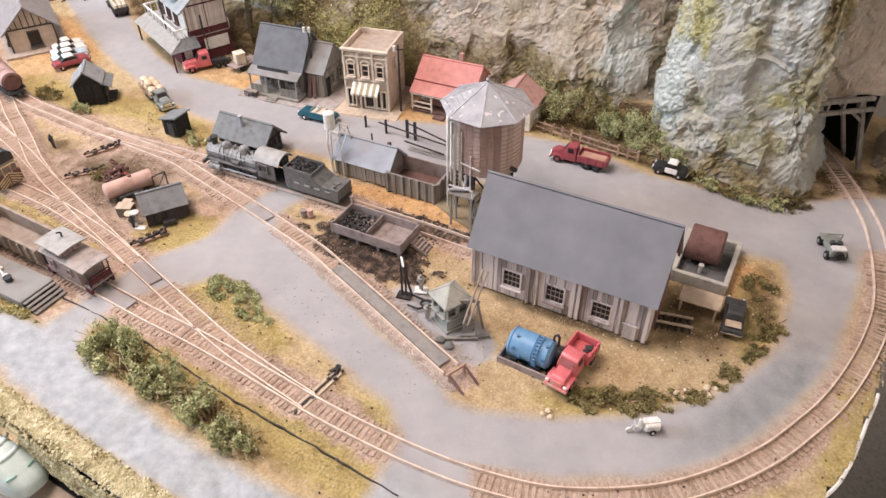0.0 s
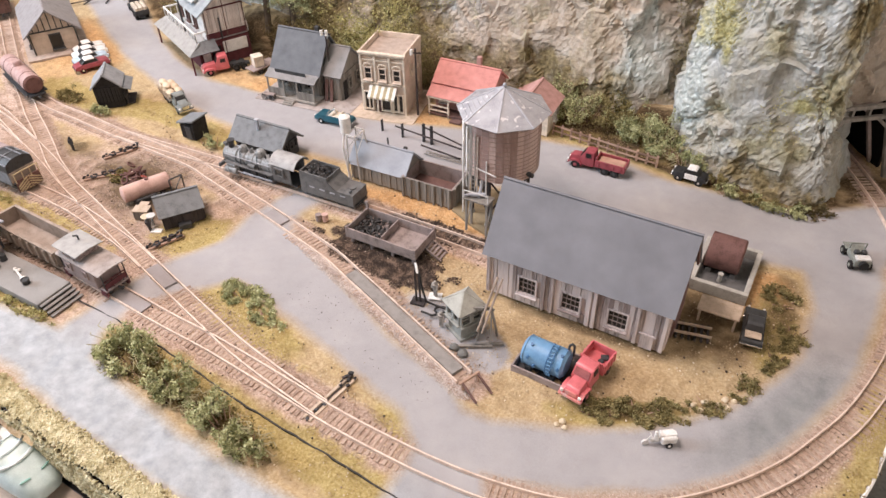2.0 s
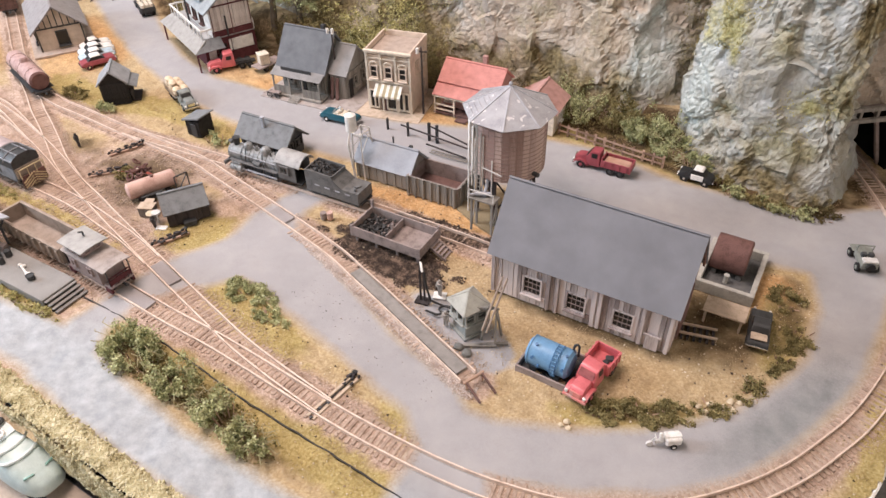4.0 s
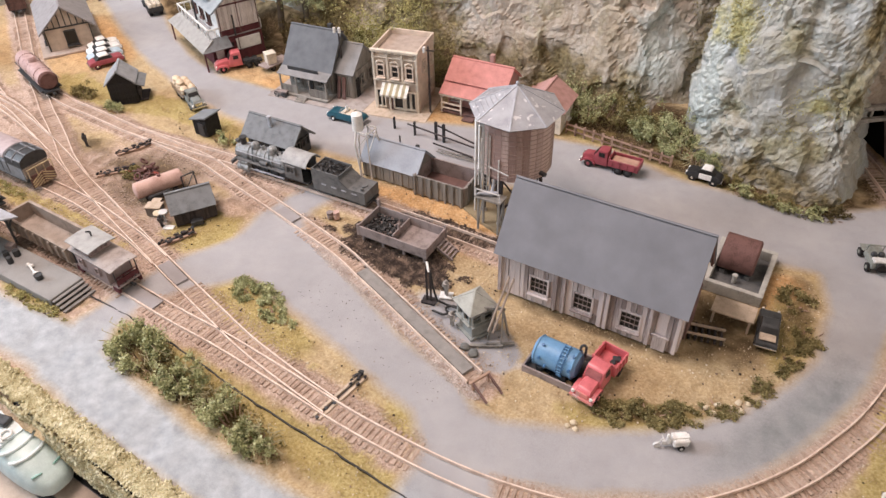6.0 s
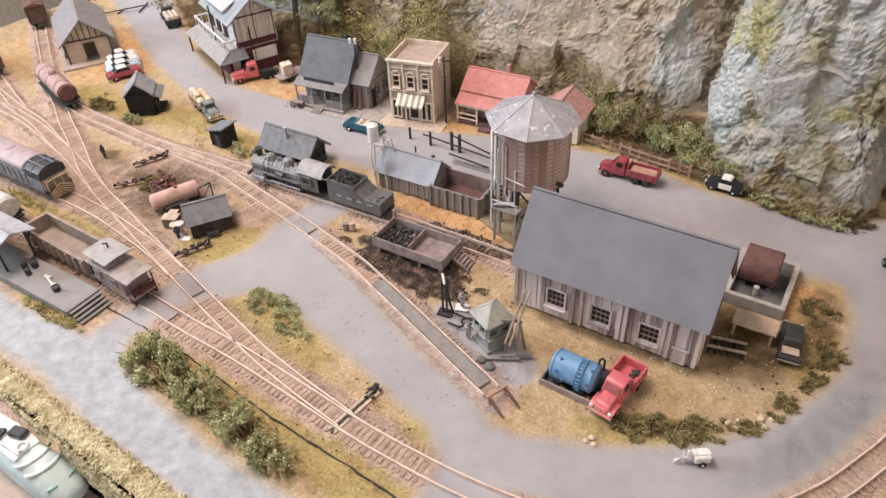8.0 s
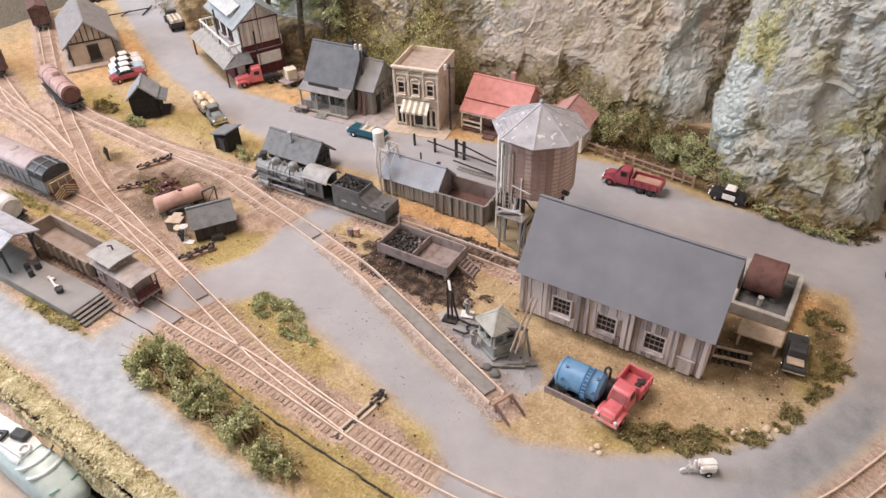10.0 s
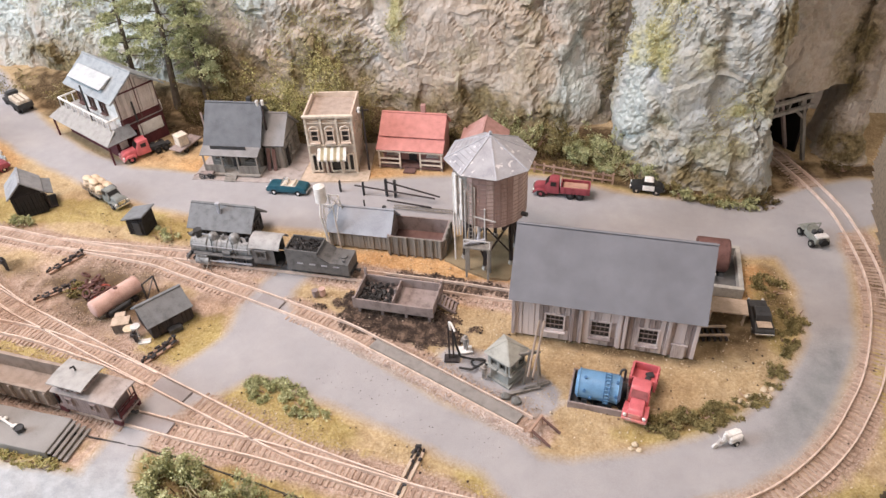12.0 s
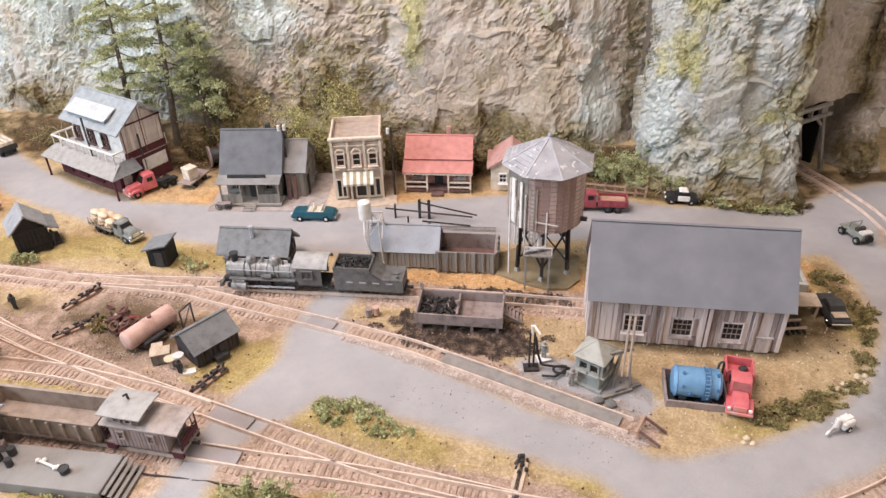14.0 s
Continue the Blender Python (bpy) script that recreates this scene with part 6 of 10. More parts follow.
def steam_engine():
    s = thing("steam_locomotive", -3.22, 0.505, 0, 181.6, "dusty grey-black steam locomotive with two domes standing on track", "locomotive")
    zb = 0.255
    bm = bmesh.new()
    rod(bm, (-0.22, 0, zb), (0.33, 0, zb), 0.098, 0.092, n=24)
    part("boiler", bm, M["boiler"], s)
    bm = bmesh.new()
    rod(bm, (0.33, 0, zb), (0.52, 0, zb), 0.098, n=24)
    sb = part("smokebox", bm, M["boiler"], s)
    bm = bmesh.new()
    rod(bm, (0.52, 0, zb), (0.535, 0, zb), 0.085, 0.07, n=20)
    rod(bm, (0.535, 0, zb), (0.545, 0, zb), 0.02, n=8)
    part("smokebox_door", bm, M["tender"], sb)
    for k in range(5):
        bm = bmesh.new()
        ring(bm, (-0.18 + 0.125 * k, 0, zb), (1, 0, 0), 0.098, 0.004, n=24, m=4)
        part("boiler_band", bm, M["tender"], s)
    bm = bmesh.new()
    rod(bm, (0.44, 0, 0.33), (0.44, 0, 0.43), 0.034, 0.040, n=14)
    rod(bm, (0.44, 0, 0.43), (0.44, 0, 0.445), 0.047, n=14)
    part("smokestack", bm, M["soot"], s)
    for x, r in ((0.26, 0.052), (0.0, 0.060)):
        bm = bmesh.new()
        rod(bm, (x, 0, 0.32), (x, 0, 0.385), r * 1.08, r, n=16)
        ball(bm, (x, 0, 0.385), (r, r, r * 0.75), 16)
        part("dome", bm, M["boiler"], s)
    bm = bmesh.new()
    box(bm, (0.135, 0, 0.375), (0.012, 0.05, 0.05))
    rod(bm, (0.135, 0, 0.355), (0.135, 0, 0.395), 0.022, 0.012, n=10)
    part("bell", bm, M["boiler"], s)
    bm = bmesh.new()
    rod(bm, (-0.16, 0.0, 0.34), (-0.16, 0.0, 0.40), 0.02, n=8)
    rod(bm, (-0.10, 0.03, 0.34), (-0.10, 0.03, 0.385), 0.01, n=8)
    part("whistle", bm, M["soot"], s)
    bm = bmesh.new()
    box(bm, (0.52, 0, 0.37), (0.05, 0.05, 0.05), bev=0.008)
    rod(bm, (0.545, 0, 0.37), (0.556, 0, 0.37), 0.02, n=12)
    part("headlight", bm, M["tender"], s)
    bm = bmesh.new()
    box(bm, (-0.13, 0, 0.22), (0.26, 0.17, 0.20), bev=0.02)
    part("firebox", bm, M["boiler"], s, smooth=0)
    for t in (-1, 1):
        bm = bmesh.new()
        box(bm, (0.12, t * 0.115, 0.20), (0.72, 0.05, 0.012))
        part("running_board", bm, M["tender"], s, smooth=0)
        bm = bmesh.new()
        rod(bm, (0.30, t * 0.125, 0.11), (0.46, t * 0.125, 0.11), 0.048, n=14)
        box(bm, (0.38, t * 0.115, 0.165), (0.14, 0.06, 0.06), bev=0.008)
        part("cylinder", bm, M["boiler"], s)
        bm = bmesh.new()
        beam(bm, (-0.22, t * 0.12, 0.11), (0.22, t * 0.12, 0.11), 0.014, 0.016)
        beam(bm, (0.06, t * 0.13, 0.11), (0.36, t * 0.13, 0.11), 0.012, 0.012)
        part("side_rod", bm, M["zinc"], s, smooth=0)
        bm = bmesh.new()
        rod(bm, (0.02, t * 0.105, 0.235), (0.12, t * 0.105, 0.235), 0.028, n=10)
        part("air_tank", bm, M["tender"], s)
        bm = bmesh.new()
        rod(bm, (-0.2, t * 0.105, 0.30), (0.48, t * 0.105, 0.30), 0.005, n=6)
        part("handrail", bm, M["zinc"], s)
        bm = bmesh.new()
        tube(bm, [(0.26, t * 0.06, 0.37), (0.24, t * 0.10, 0.30), (0.24, t * 0.11, 0.21)], 0.006)
        part("sand_pipe", bm, M["soot"], s)
        bm = bmesh.new()
        tube(bm, [(0.0, t * 0.07, 0.36), (-0.02, t * 0.11, 0.28), (-0.04, t * 0.115, 0.20)], 0.006)
        part("sand_pipe", bm, M["soot"], s)
        bm = bmesh.new()
        box(bm, (-0.40, t * 0.135, 0.27), (0.26, 0.012, 0.20))
        part("cab_side", bm, M["tender"], s, smooth=0)
        pane_window(s, -0.38, t * 0.142, 0.30, 0.10, 0.08, 0 if t < 0 else 180, 2, 1, "tender", sill=False, name="cab_window")
    bm = bmesh.new()
    box(bm, (-0.275, 0, 0.29), (0.012, 0.26, 0.24))
    part("cab_front", bm, M["tender"], s, smooth=0)
    bm = bmesh.new()
    n = 9
    arc = [(0.165 * math.sin(radians(-62 + 124 * k / n)), 0.30 + 0.17 * math.cos(radians(-62 + 124 * k / n))) for k in range(n + 1)]
    prism(bm, arc + [(y * 0.95, z - 0.014) for y, z in arc[::-1]], "x", -0.60, -0.24)
    part("cab_roof", bm, M["silver_grey"], s, "dusty grey arched cab roof")
    bm = bmesh.new()
    box(bm, (-0.43, 0, 0.15), (0.32, 0.25, 0.02))
    box(bm, (0.05, 0, 0.13), (1.06, 0.10, 0.05))
    part("frame", bm, M["soot"], s, smooth=0)
    bm = bmesh.new()
    box(bm, (0.58, 0, 0.12), (0.03, 0.26, 0.045), bev=0.004)
    part("pilot_beam", bm, M["tender"], s, smooth=0)
    bm = bmesh.new()
    for k in range(-5, 6):
        beam(bm, (0.59, k * 0.021, 0.11), (0.59 + 0.075 - abs(k) * 0.010, k * 0.021, 0.06), 0.007, 0.007)
    part("pilot_grille", bm, M["soot"], s, smooth=0)
    for x in (-0.20, -0.05, 0.10, 0.24):
        wheelset(s, x, 0.062)
    wheelset(s, 0.50, 0.036)
    t = thing("coal_tender", -2.20, 0.543, 0, 181.2, "dusty dark grey coal tender coupled behind the locomotive", "tender")
    bm = bmesh.new()
    prism(bm, [(-0.36, 0.12), (0.36, 0.12), (0.36, 0.355), (-0.02, 0.355), (-0.14, 0.27), (-0.36, 0.27)], "y", -0.138, 0.138)
    tank = part("water_tank", bm, M["tender"], t, smooth=0)
    for c, z in (((0.17, 0.132, 0.375), (0.38, 0.012, 0.05)), ((0.17, -0.132, 0.375), (0.38, 0.012, 0.05)), ((-0.02, 0, 0.375), (0.012, 0.26, 0.05)), ((0.36, 0, 0.37), (0.012, 0.26, 0.04))):
        bm = bmesh.new()
        box(bm, c, z)
        part("coal_board", bm, M["tender"], t, smooth=0)
    for sgn in (-1, 1):
        bm = bmesh.new()
        plate(bm, (-0.02, sgn * 0.132 - 0.006, 0.36), (-0.14, sgn * 0.132 - 0.006, 0.275), (-0.14, sgn * 0.132 + 0.006, 0.275), (-0.02, sgn * 0.132 + 0.006, 0.36), 0.02)
        part("coal_slope", bm, M["tender"], t, smooth=0)
        bm = bmesh.new()
        for k in range(4):
            box(bm, (-0.22 + 0.14 * k, sgn * 0.1385, 0.225), (0.07, 0.003, 0.018))
        part("lettering_bar", bm, M["zinc"], t, "faded pale lettering bars", smooth=0)
    bm = bmesh.new()
    g = np.random.RandomState(5)
    for k in range(130):
        x, y = g.uniform(0.0, 0.34), g.uniform(-0.11, 0.11)
        box(bm, (x, y, 0.362 + 0.03 * (1 - abs(y) / 0.13) * g.uniform(0.4, 1)), tuple(g.uniform(0.018, 0.034, 3)), rz=g.uniform(0, 90), rx=g.uniform(0, 60))
    tagged(part("coal_load", bm, M["coal"], t, "heap of black coal", smooth=0), kind="stuff")
    bm = bmesh.new()
    rod(bm, (-0.27, 0.0, 0.27), (-0.27, 0.0, 0.285), 0.04, n=12)
    box(bm, (-0.30, 0.09, 0.29), (0.03, 0.03, 0.03), bev=0.004)
    part("filler_hatch", bm, M["tender"], tank)
    bm = bmesh.new()
    box(bm, (0, 0, 0.115), (0.76, 0.22, 0.025))
    part("frame", bm, M["soot"], t, smooth=0)
    for x in (-0.22, 0.22):
        bogie(t, x)
    coupler(t, -0.37, -1)


steam_engine()


def gondola(x, y, rz):
    s = thing("gondola_wagon", x, y, 0, rz, "empty dusty tan open gondola wagon with ribbed sides", "gondola wagon")
    L, W, z0, z1 = 1.10, 0.31, 0.13, 0.31
    bm = bmesh.new()
    box(bm, (0, 0, z0), (L, W, 0.03))
    part("floor", bm, M["gondola"], s, smooth=0)
    for sg in (-1, 1):
        bm = bmesh.new()
        box(bm, (0, sg * (W / 2 - 0.008), (z0 + z1) / 2), (L, 0.016, z1 - z0))
        box(bm, (0, sg * (W / 2 - 0.004), z1), (L + 0.01, 0.034, 0.016), bev=0.003)
        side = part("side_wall", bm, M["gondola"], s, smooth=0)
        for k in range(9):
            bm = bmesh.new()
            box(bm, (-L / 2 + 0.03 + (L - 0.06) * k / 8, sg * (W / 2 + 0.012), (z0 + z1) / 2 - 0.005), (0.026, 0.024, z1 - z0 - 0.02), bev=0.003)
            part("rib", bm, M["gondola"], side, smooth=0)
        bm = bmesh.new()
        box(bm, (sg * (L / 2 - 0.008), 0, (z0 + z1) / 2), (0.016, W - 0.034, z1 - z0))
        box(bm, (sg * (L / 2 - 0.004), 0, z1), (0.03, W - 0.04, 0.016), bev=0.003)
        part("end_wall", bm, M["gondola"], s, smooth=0)
        bogie(s, sg * 0.38)
        coupler(s, sg * L / 2, sg)
    bm = bmesh.new()
    box(bm, (0, 0, 0.105), (L - 0.1, 0.08, 0.03))
    part("sill", bm, M["soot"], s, smooth=0)


gondola(-4.44, -1.69, -2)


def caboose():
    s = thing("caboose_car", -3.465, -1.738, 0, -3.5, "dusty brown-red wooden caboose with grey roof and cupola", "caboose")
    L, W = 0.56, 0.28
    bm = bmesh.new()
    box(bm, (-0.06, 0, 0.245), (L, W, 0.23))
    part("body", bm, M["caboose"], s, smooth=0)
    boards(s, -0.34, 0.22, 0.13, 0.36, -W / 2, 0.035, "caboose", jitter=0.0008)
    for x in (-0.22, 0.08):
        pane_window(s, x, -W / 2 - 0.012, 0.27, 0.05, 0.07, 0, 1, 2, "caboose", sill=False)
        pane_window(s, x, W / 2 + 0.002, 0.27, 0.05, 0.07, 180, 1, 2, "caboose", sill=False)
    bm = bmesh.new()
    n = 8
    arc = [(-0.165 + 0.33 * k / n, 0.365 + 0.018 * (1 - (2 * k / n - 1) ** 2)) for k in range(n + 1)]
    prism(bm, arc + [(y, z - 0.014) for y, z in arc[::-1]], "x", -0.43, 0.36)
    part("roof", bm, M["car_roof"], s, "dusty grey curved roof")
    bm = bmesh.new()
    box(bm, (-0.20, 0, 0.425), (0.30, 0.25, 0.10))
    cup = part("cupola", bm, M["caboose"], s, smooth=0)
    for y in (-0.06, 0.06):
        pane_window(cup, -0.05, y, 0.435, 0.05, 0.045, 90, 1, 1, "caboose", sill=False)
    for x in (-0.24, -0.12):
        pane_window(cup, x, -0.127, 0.435, 0.05, 0.045, 0, 1, 1, "caboose", sill=False)
    bm = bmesh.new()
    arc = [(-0.165 + 0.33 * k / n, 0.48 + 0.016 * (1 - (2 * k / n - 1) ** 2)) for k in range(n + 1)]
    prism(bm, arc + [(y, z - 0.012) for y, z in arc[::-1]], "x", -0.42, 0.02)
    part("cupola_roof", bm, M["car_roof_pale"], cup, "pale dusty cupola roof")
    bm = bmesh.new()
    tube(bm, [(-0.22, 0.04, 0.50), (-0.22, 0.04, 0.55), (-0.22, 0.00, 0.57)], 0.010, 8)
    part("stove_pipe", bm, M["soot"], cup)
    for sg, x in ((1, 0.29), (-1, -0.39)):
        bm = bmesh.new()
        box(bm, (x, 0, 0.13), (0.13, W, 0.02))
        part("end_platform", bm, M["caboose"], s, smooth=0)
        bm = bmesh.new()
        for y in (-0.12, -0.04, 0.04, 0.12):
            beam(bm, (x + sg * 0.055, y, 0.14), (x + sg * 0.055, y, 0.25), 0.009, 0.009)
        box(bm, (x + sg * 0.055, 0, 0.25), (0.009, 0.26, 0.012))
        box(bm, (x + sg * 0.055, 0, 0.19), (0.009, 0.26, 0.06))
        part("end_railing", bm, M["brick_red"], s, smooth=0)
        bm = bmesh.new()
        for y in (-0.13, 0.13):
            beam(bm, (x + sg * 0.05, y, 0.14), (x + sg * 0.05, y, 0.36), 0.010, 0.010)
        beam(bm, (x + sg * 0.06, 0.08, 0.13), (x + sg * 0.04, 0.08, 0.38), 0.008, 0.008)
        part("roof_post", bm, M["soot"], s, smooth=0)
        for y in (-0.13, 0.13):
            bm = bmesh.new()
            box(bm, (x, y, 0.085), (0.10, 0.03, 0.07))
            part("end_step", bm, M["brick_red"], s, smooth=0)
        bogie(s, sg * 0.24 - 0.04)
        coupler(s, x + sg * 0.06, sg)


caboose()
car = bpy.data.objects["caboose_car"]
car.matrix_basis = car.matrix_basis @ Matrix.Diagonal((0.87, 0.95, 0.93, 1))


def diesel():
    s = thing("railcar_engine", -6.42, -0.99, 0, -1.0, "dusty grey diesel locomotive with striped yellow nose", "diesel locomotive")
    n = 12
    def hull(w, h0, h1, rise):
        pts = [(-w, h0), (w, h0), (w, h1)]
        return pts + [(w * math.cos(math.pi * k / n), h1 + rise * math.sin(math.pi * k / n)) for k in range(1, n)] + [(-w, h1)]
    bm = bmesh.new()
    prism(bm, hull(0.165, 0.14, 0.38, 0.09), "x", -0.98, 0.80)
    body = part("body", bm, M["diesel"], s)
    bm = bmesh.new()
    prism(bm, [(0.17 * math.cos(math.pi * k / n), 0.385 + 0.092 * math.sin(math.pi * k / n)) for k in range(n + 1)], "x", -0.98, 0.50)
    part("roof", bm, M["pink_roof_metal"], s, "dusty pinkish grey roof")
    bm = bmesh.new()
    prism(bm, hull(0.167, 0.32, 0.385, 0.085), "x", 0.52, 0.83)
    cabs = part("cab", bm, M["soot"], s, "dark glazed cab")
    for k in range(4):
        a = math.pi * (0.12 + 0.76 * k / 3)
        bm = bmesh.new()
        beam(bm, (0.53, 0.17 * math.cos(a), 0.385 + 0.09 * math.sin(a)), (0.83, 0.17 * math.cos(a), 0.385 + 0.088 * math.sin(a)), 0.014, 0.012)
        part("cab_rib", bm, M["diesel"], cabs, smooth=0)
    for x in (0.53, 0.68):
        bm = bmesh.new()
        tube(bm, [(x, 0.17 * math.cos(math.pi * k / n), 0.385 + 0.09 * math.sin(math.pi * k / n)) for k in range(n + 1)], 0.008)
        part("cab_band", bm, M["diesel"], cabs, smooth=0)
    bm = bmesh.new()
    box(bm, (0.82, 0, 0.25), (0.03, 0.32, 0.14), bev=0.006)
    part("nose", bm, M["gondola"], s, smooth=0)
    for k in range(5):
        for sg in (-1, 1):
            za, zb = 0.085 + 0.034 * k, 0.085 + 0.034 * k - 0.075
            y1 = 0.145 if zb > 0.07 else 0.145 * (za - 0.07) / 0.075
            bm = bmesh.new()
            beam(bm, (0.897, sg * 0.006, za), (0.897, sg * y1, max(zb, 0.07)), 0.010, 0.014)
            part("nose_stripe", bm, M["yellow"], s, smooth=0)
    bm = bmesh.new()
    box(bm, (0.885, 0, 0.145), (0.016, 0.31, 0.16), bev=0.004)
    part("pilot_plate", bm, M["rust"], s, smooth=0)
    for y in (-0.15, -0.05, 0.05, 0.15):
        bm = bmesh.new()
        beam(bm, (0.90, y, 0.2), (0.90, y, 0.32), 0.010, 0.010)
        part("railing_post", bm, M["yellow"], s, smooth=0)
    bm = bmesh.new()
    box(bm, (0.90, 0, 0.32), (0.010, 0.32, 0.012))
    part("railing", bm, M["yellow"], s, smooth=0)
    bm = bmesh.new()
    box(bm, (-0.05, 0, 0.12), (1.84, 0.30, 0.035))
    part("frame", bm, M["soot"], s, smooth=0)
    for sg in (-1, 1):
        for k in range(12):
            bm = bmesh.new()
            box(bm, (-0.9 + 0.125 * k, sg * 0.168, 0.26), (0.085, 0.012, 0.16), bev=0.003)
            part("side_panel", bm, M["diesel"], body, smooth=0)
    for x in (-0.7, 0.5):
        bogie(s, x, 0.045, 0.12)
    bm = bmesh.new()
    ball(bm, (-0.4, 0, 0.475), (0.06, 0.06, 0.02), 14)
    ball(bm, (0.05, 0, 0.475), (0.06, 0.06, 0.02), 14)
    part("roof_fan", bm, M["car_roof"], s)


M["pink_roof_metal"] = paint("dusty_pink_grey_metal", (0.40, 0.325, 0.325), (0.29, 0.23, 0.23), 0.6)
diesel()


def tank_car(x, y, rz, L, mat_, end_mat, label):
    s = thing("tank_car", x, y, 0, rz, label, "tank car")
    r, z = 0.135, 0.27
    bm = bmesh.new()
    rod(bm, (-L / 2, 0, z), (L / 2, 0, z), r, n=28)
    part("tank", bm, M[mat_], s)
    for sg in (-1, 1):
        bm = bmesh.new()
        rod(bm, (sg * L / 2, 0, z), (sg * (L / 2 + 0.03), 0, z), r, r * 0.82, n=28)
        part("tank_end", bm, M[end_mat], s)
        bogie(s, sg * (L / 2 - 0.16))
        coupler(s, sg * (L / 2 + 0.06), sg)
    bm = bmesh.new()
    rod(bm, (0, 0, z + r - 0.02), (0, 0, z + r + 0.05), 0.06, n=16)
    rod(bm, (0, 0, z + r + 0.05), (0, 0, z + r + 0.062), 0.045, n=16)
    part("dome", bm, M[mat_], s)
    bm = bmesh.new()
    box(bm, (0, 0, 0.125), (L + 0.12, 0.22, 0.022))
    part("frame", bm, M["soot"], s, smooth=0)
    bm = bmesh.new()
    for sg in (-1, 1):
        box(bm, (0, sg * 0.13, 0.14), (L, 0.05, 0.008))
        rod(bm, (-L / 2, sg * 0.15, z), (L / 2, sg * 0.15, z), 0.005, n=6)
    part("walkway", bm, M["soot"], s, smooth=0)
    for k in range(-1, 2):
        bm = bmesh.new()
        ring(bm, (k * L / 3, 0, z), (1, 0, 0), r, 0.005, n=28, m=4)
        part("tank_band", bm, M[end_mat], s)


tank_car(-7.92, 0.66, -17.5, 1.0, "tank_pink_brown", "rust", "brown tank car with dusty pale top")
tank_car(-5.98, -1.635, -2, 0.86, "silver", "silver", "silver tank car with domed ends")


def boxcar(x, y, rz):
    s = thing("boxcar", x, y, 0, rz, "dark brown wooden boxcar standing on track", "boxcar")
    bm = bmesh.new()
    box(bm, (0, 0, 0.29), (1.1, 0.30, 0.30))
    part("body", bm, M["brown_board"], s, smooth=0)
    bm = bmesh.new()
    prism(bm, [(-0.165, 0.44), (0.165, 0.44), (0, 0.50)], "x", -0.57, 0.57)
    part("roof", bm, M["brown_board"], s, smooth=0)
    for sg in (-1, 1):
        bm = bmesh.new()
        box(bm, (0, sg * 0.156, 0.28), (0.26, 0.014, 0.27), bev=0.003)
        part("sliding_door", bm, M["brick_red"], s, smooth=0)
        bm = bmesh.new()
        for k in range(4):
            box(bm, (sg * 0.556, 0.11, 0.2 + 0.06 * k), (0.010, 0.06, 0.008))
        part("ladder", bm, M["soot"], s, smooth=0)
        bogie(s, sg * 0.38)
        coupler(s, sg * 0.55, sg)


boxcar(-11.1, 2.46, 150)
boxcar(-9.98, 0.72, -12)


# ---- road vehicles, front towards +x ----
def road_wheel(parent, x, y, r, w=0.045, hub="chrome"):
    bm = bmesh.new()
    rod(bm, (x, y - w / 2, r), (x, y + w / 2, r), r, n=16)
    ob = part("wheel", bm, M["rubber"], parent)
    bm = bmesh.new()
    sg = 1 if y > 0 else -1
    rod(bm, (x, y + sg * (w / 2 - 0.004), r), (x, y + sg * (w / 2 + 0.005), r), r * 0.5, r * 0.4, n=12)
    part("hub", bm, M[hub], ob)


def lamp_pair(parent, x, y, z, r=0.014):
    for s in (-1, 1):
        bm = bmesh.new()
        rod(bm, (x - 0.006, s * y, z), (x + 0.01, s * y, z), r, r * 0.8, n=10)
        part("headlight", bm, M["white"], parent)


def body_prism(parent, name, pts, w, material, taper=0.0, bev=0.012):
    bm = bmesh.new()
    prism(bm, pts, "y", -w / 2, w / 2)
    if taper:
        zt = max(p[1] for p in pts)
        zb = min(p[1] for p in pts)
        for v in bm.verts:
            v.co.y *= 1 - taper * (v.co.z - zb) / (zt - zb)
    bmesh.ops.recalc_face_normals(bm, faces=bm.faces)
    bmesh.ops.bevel(bm, geom=list(bm.edges), offset=bev, segments=2, affect="EDGES", profile=0.6)
    return part(name, bm, M[material], parent, smooth=50)


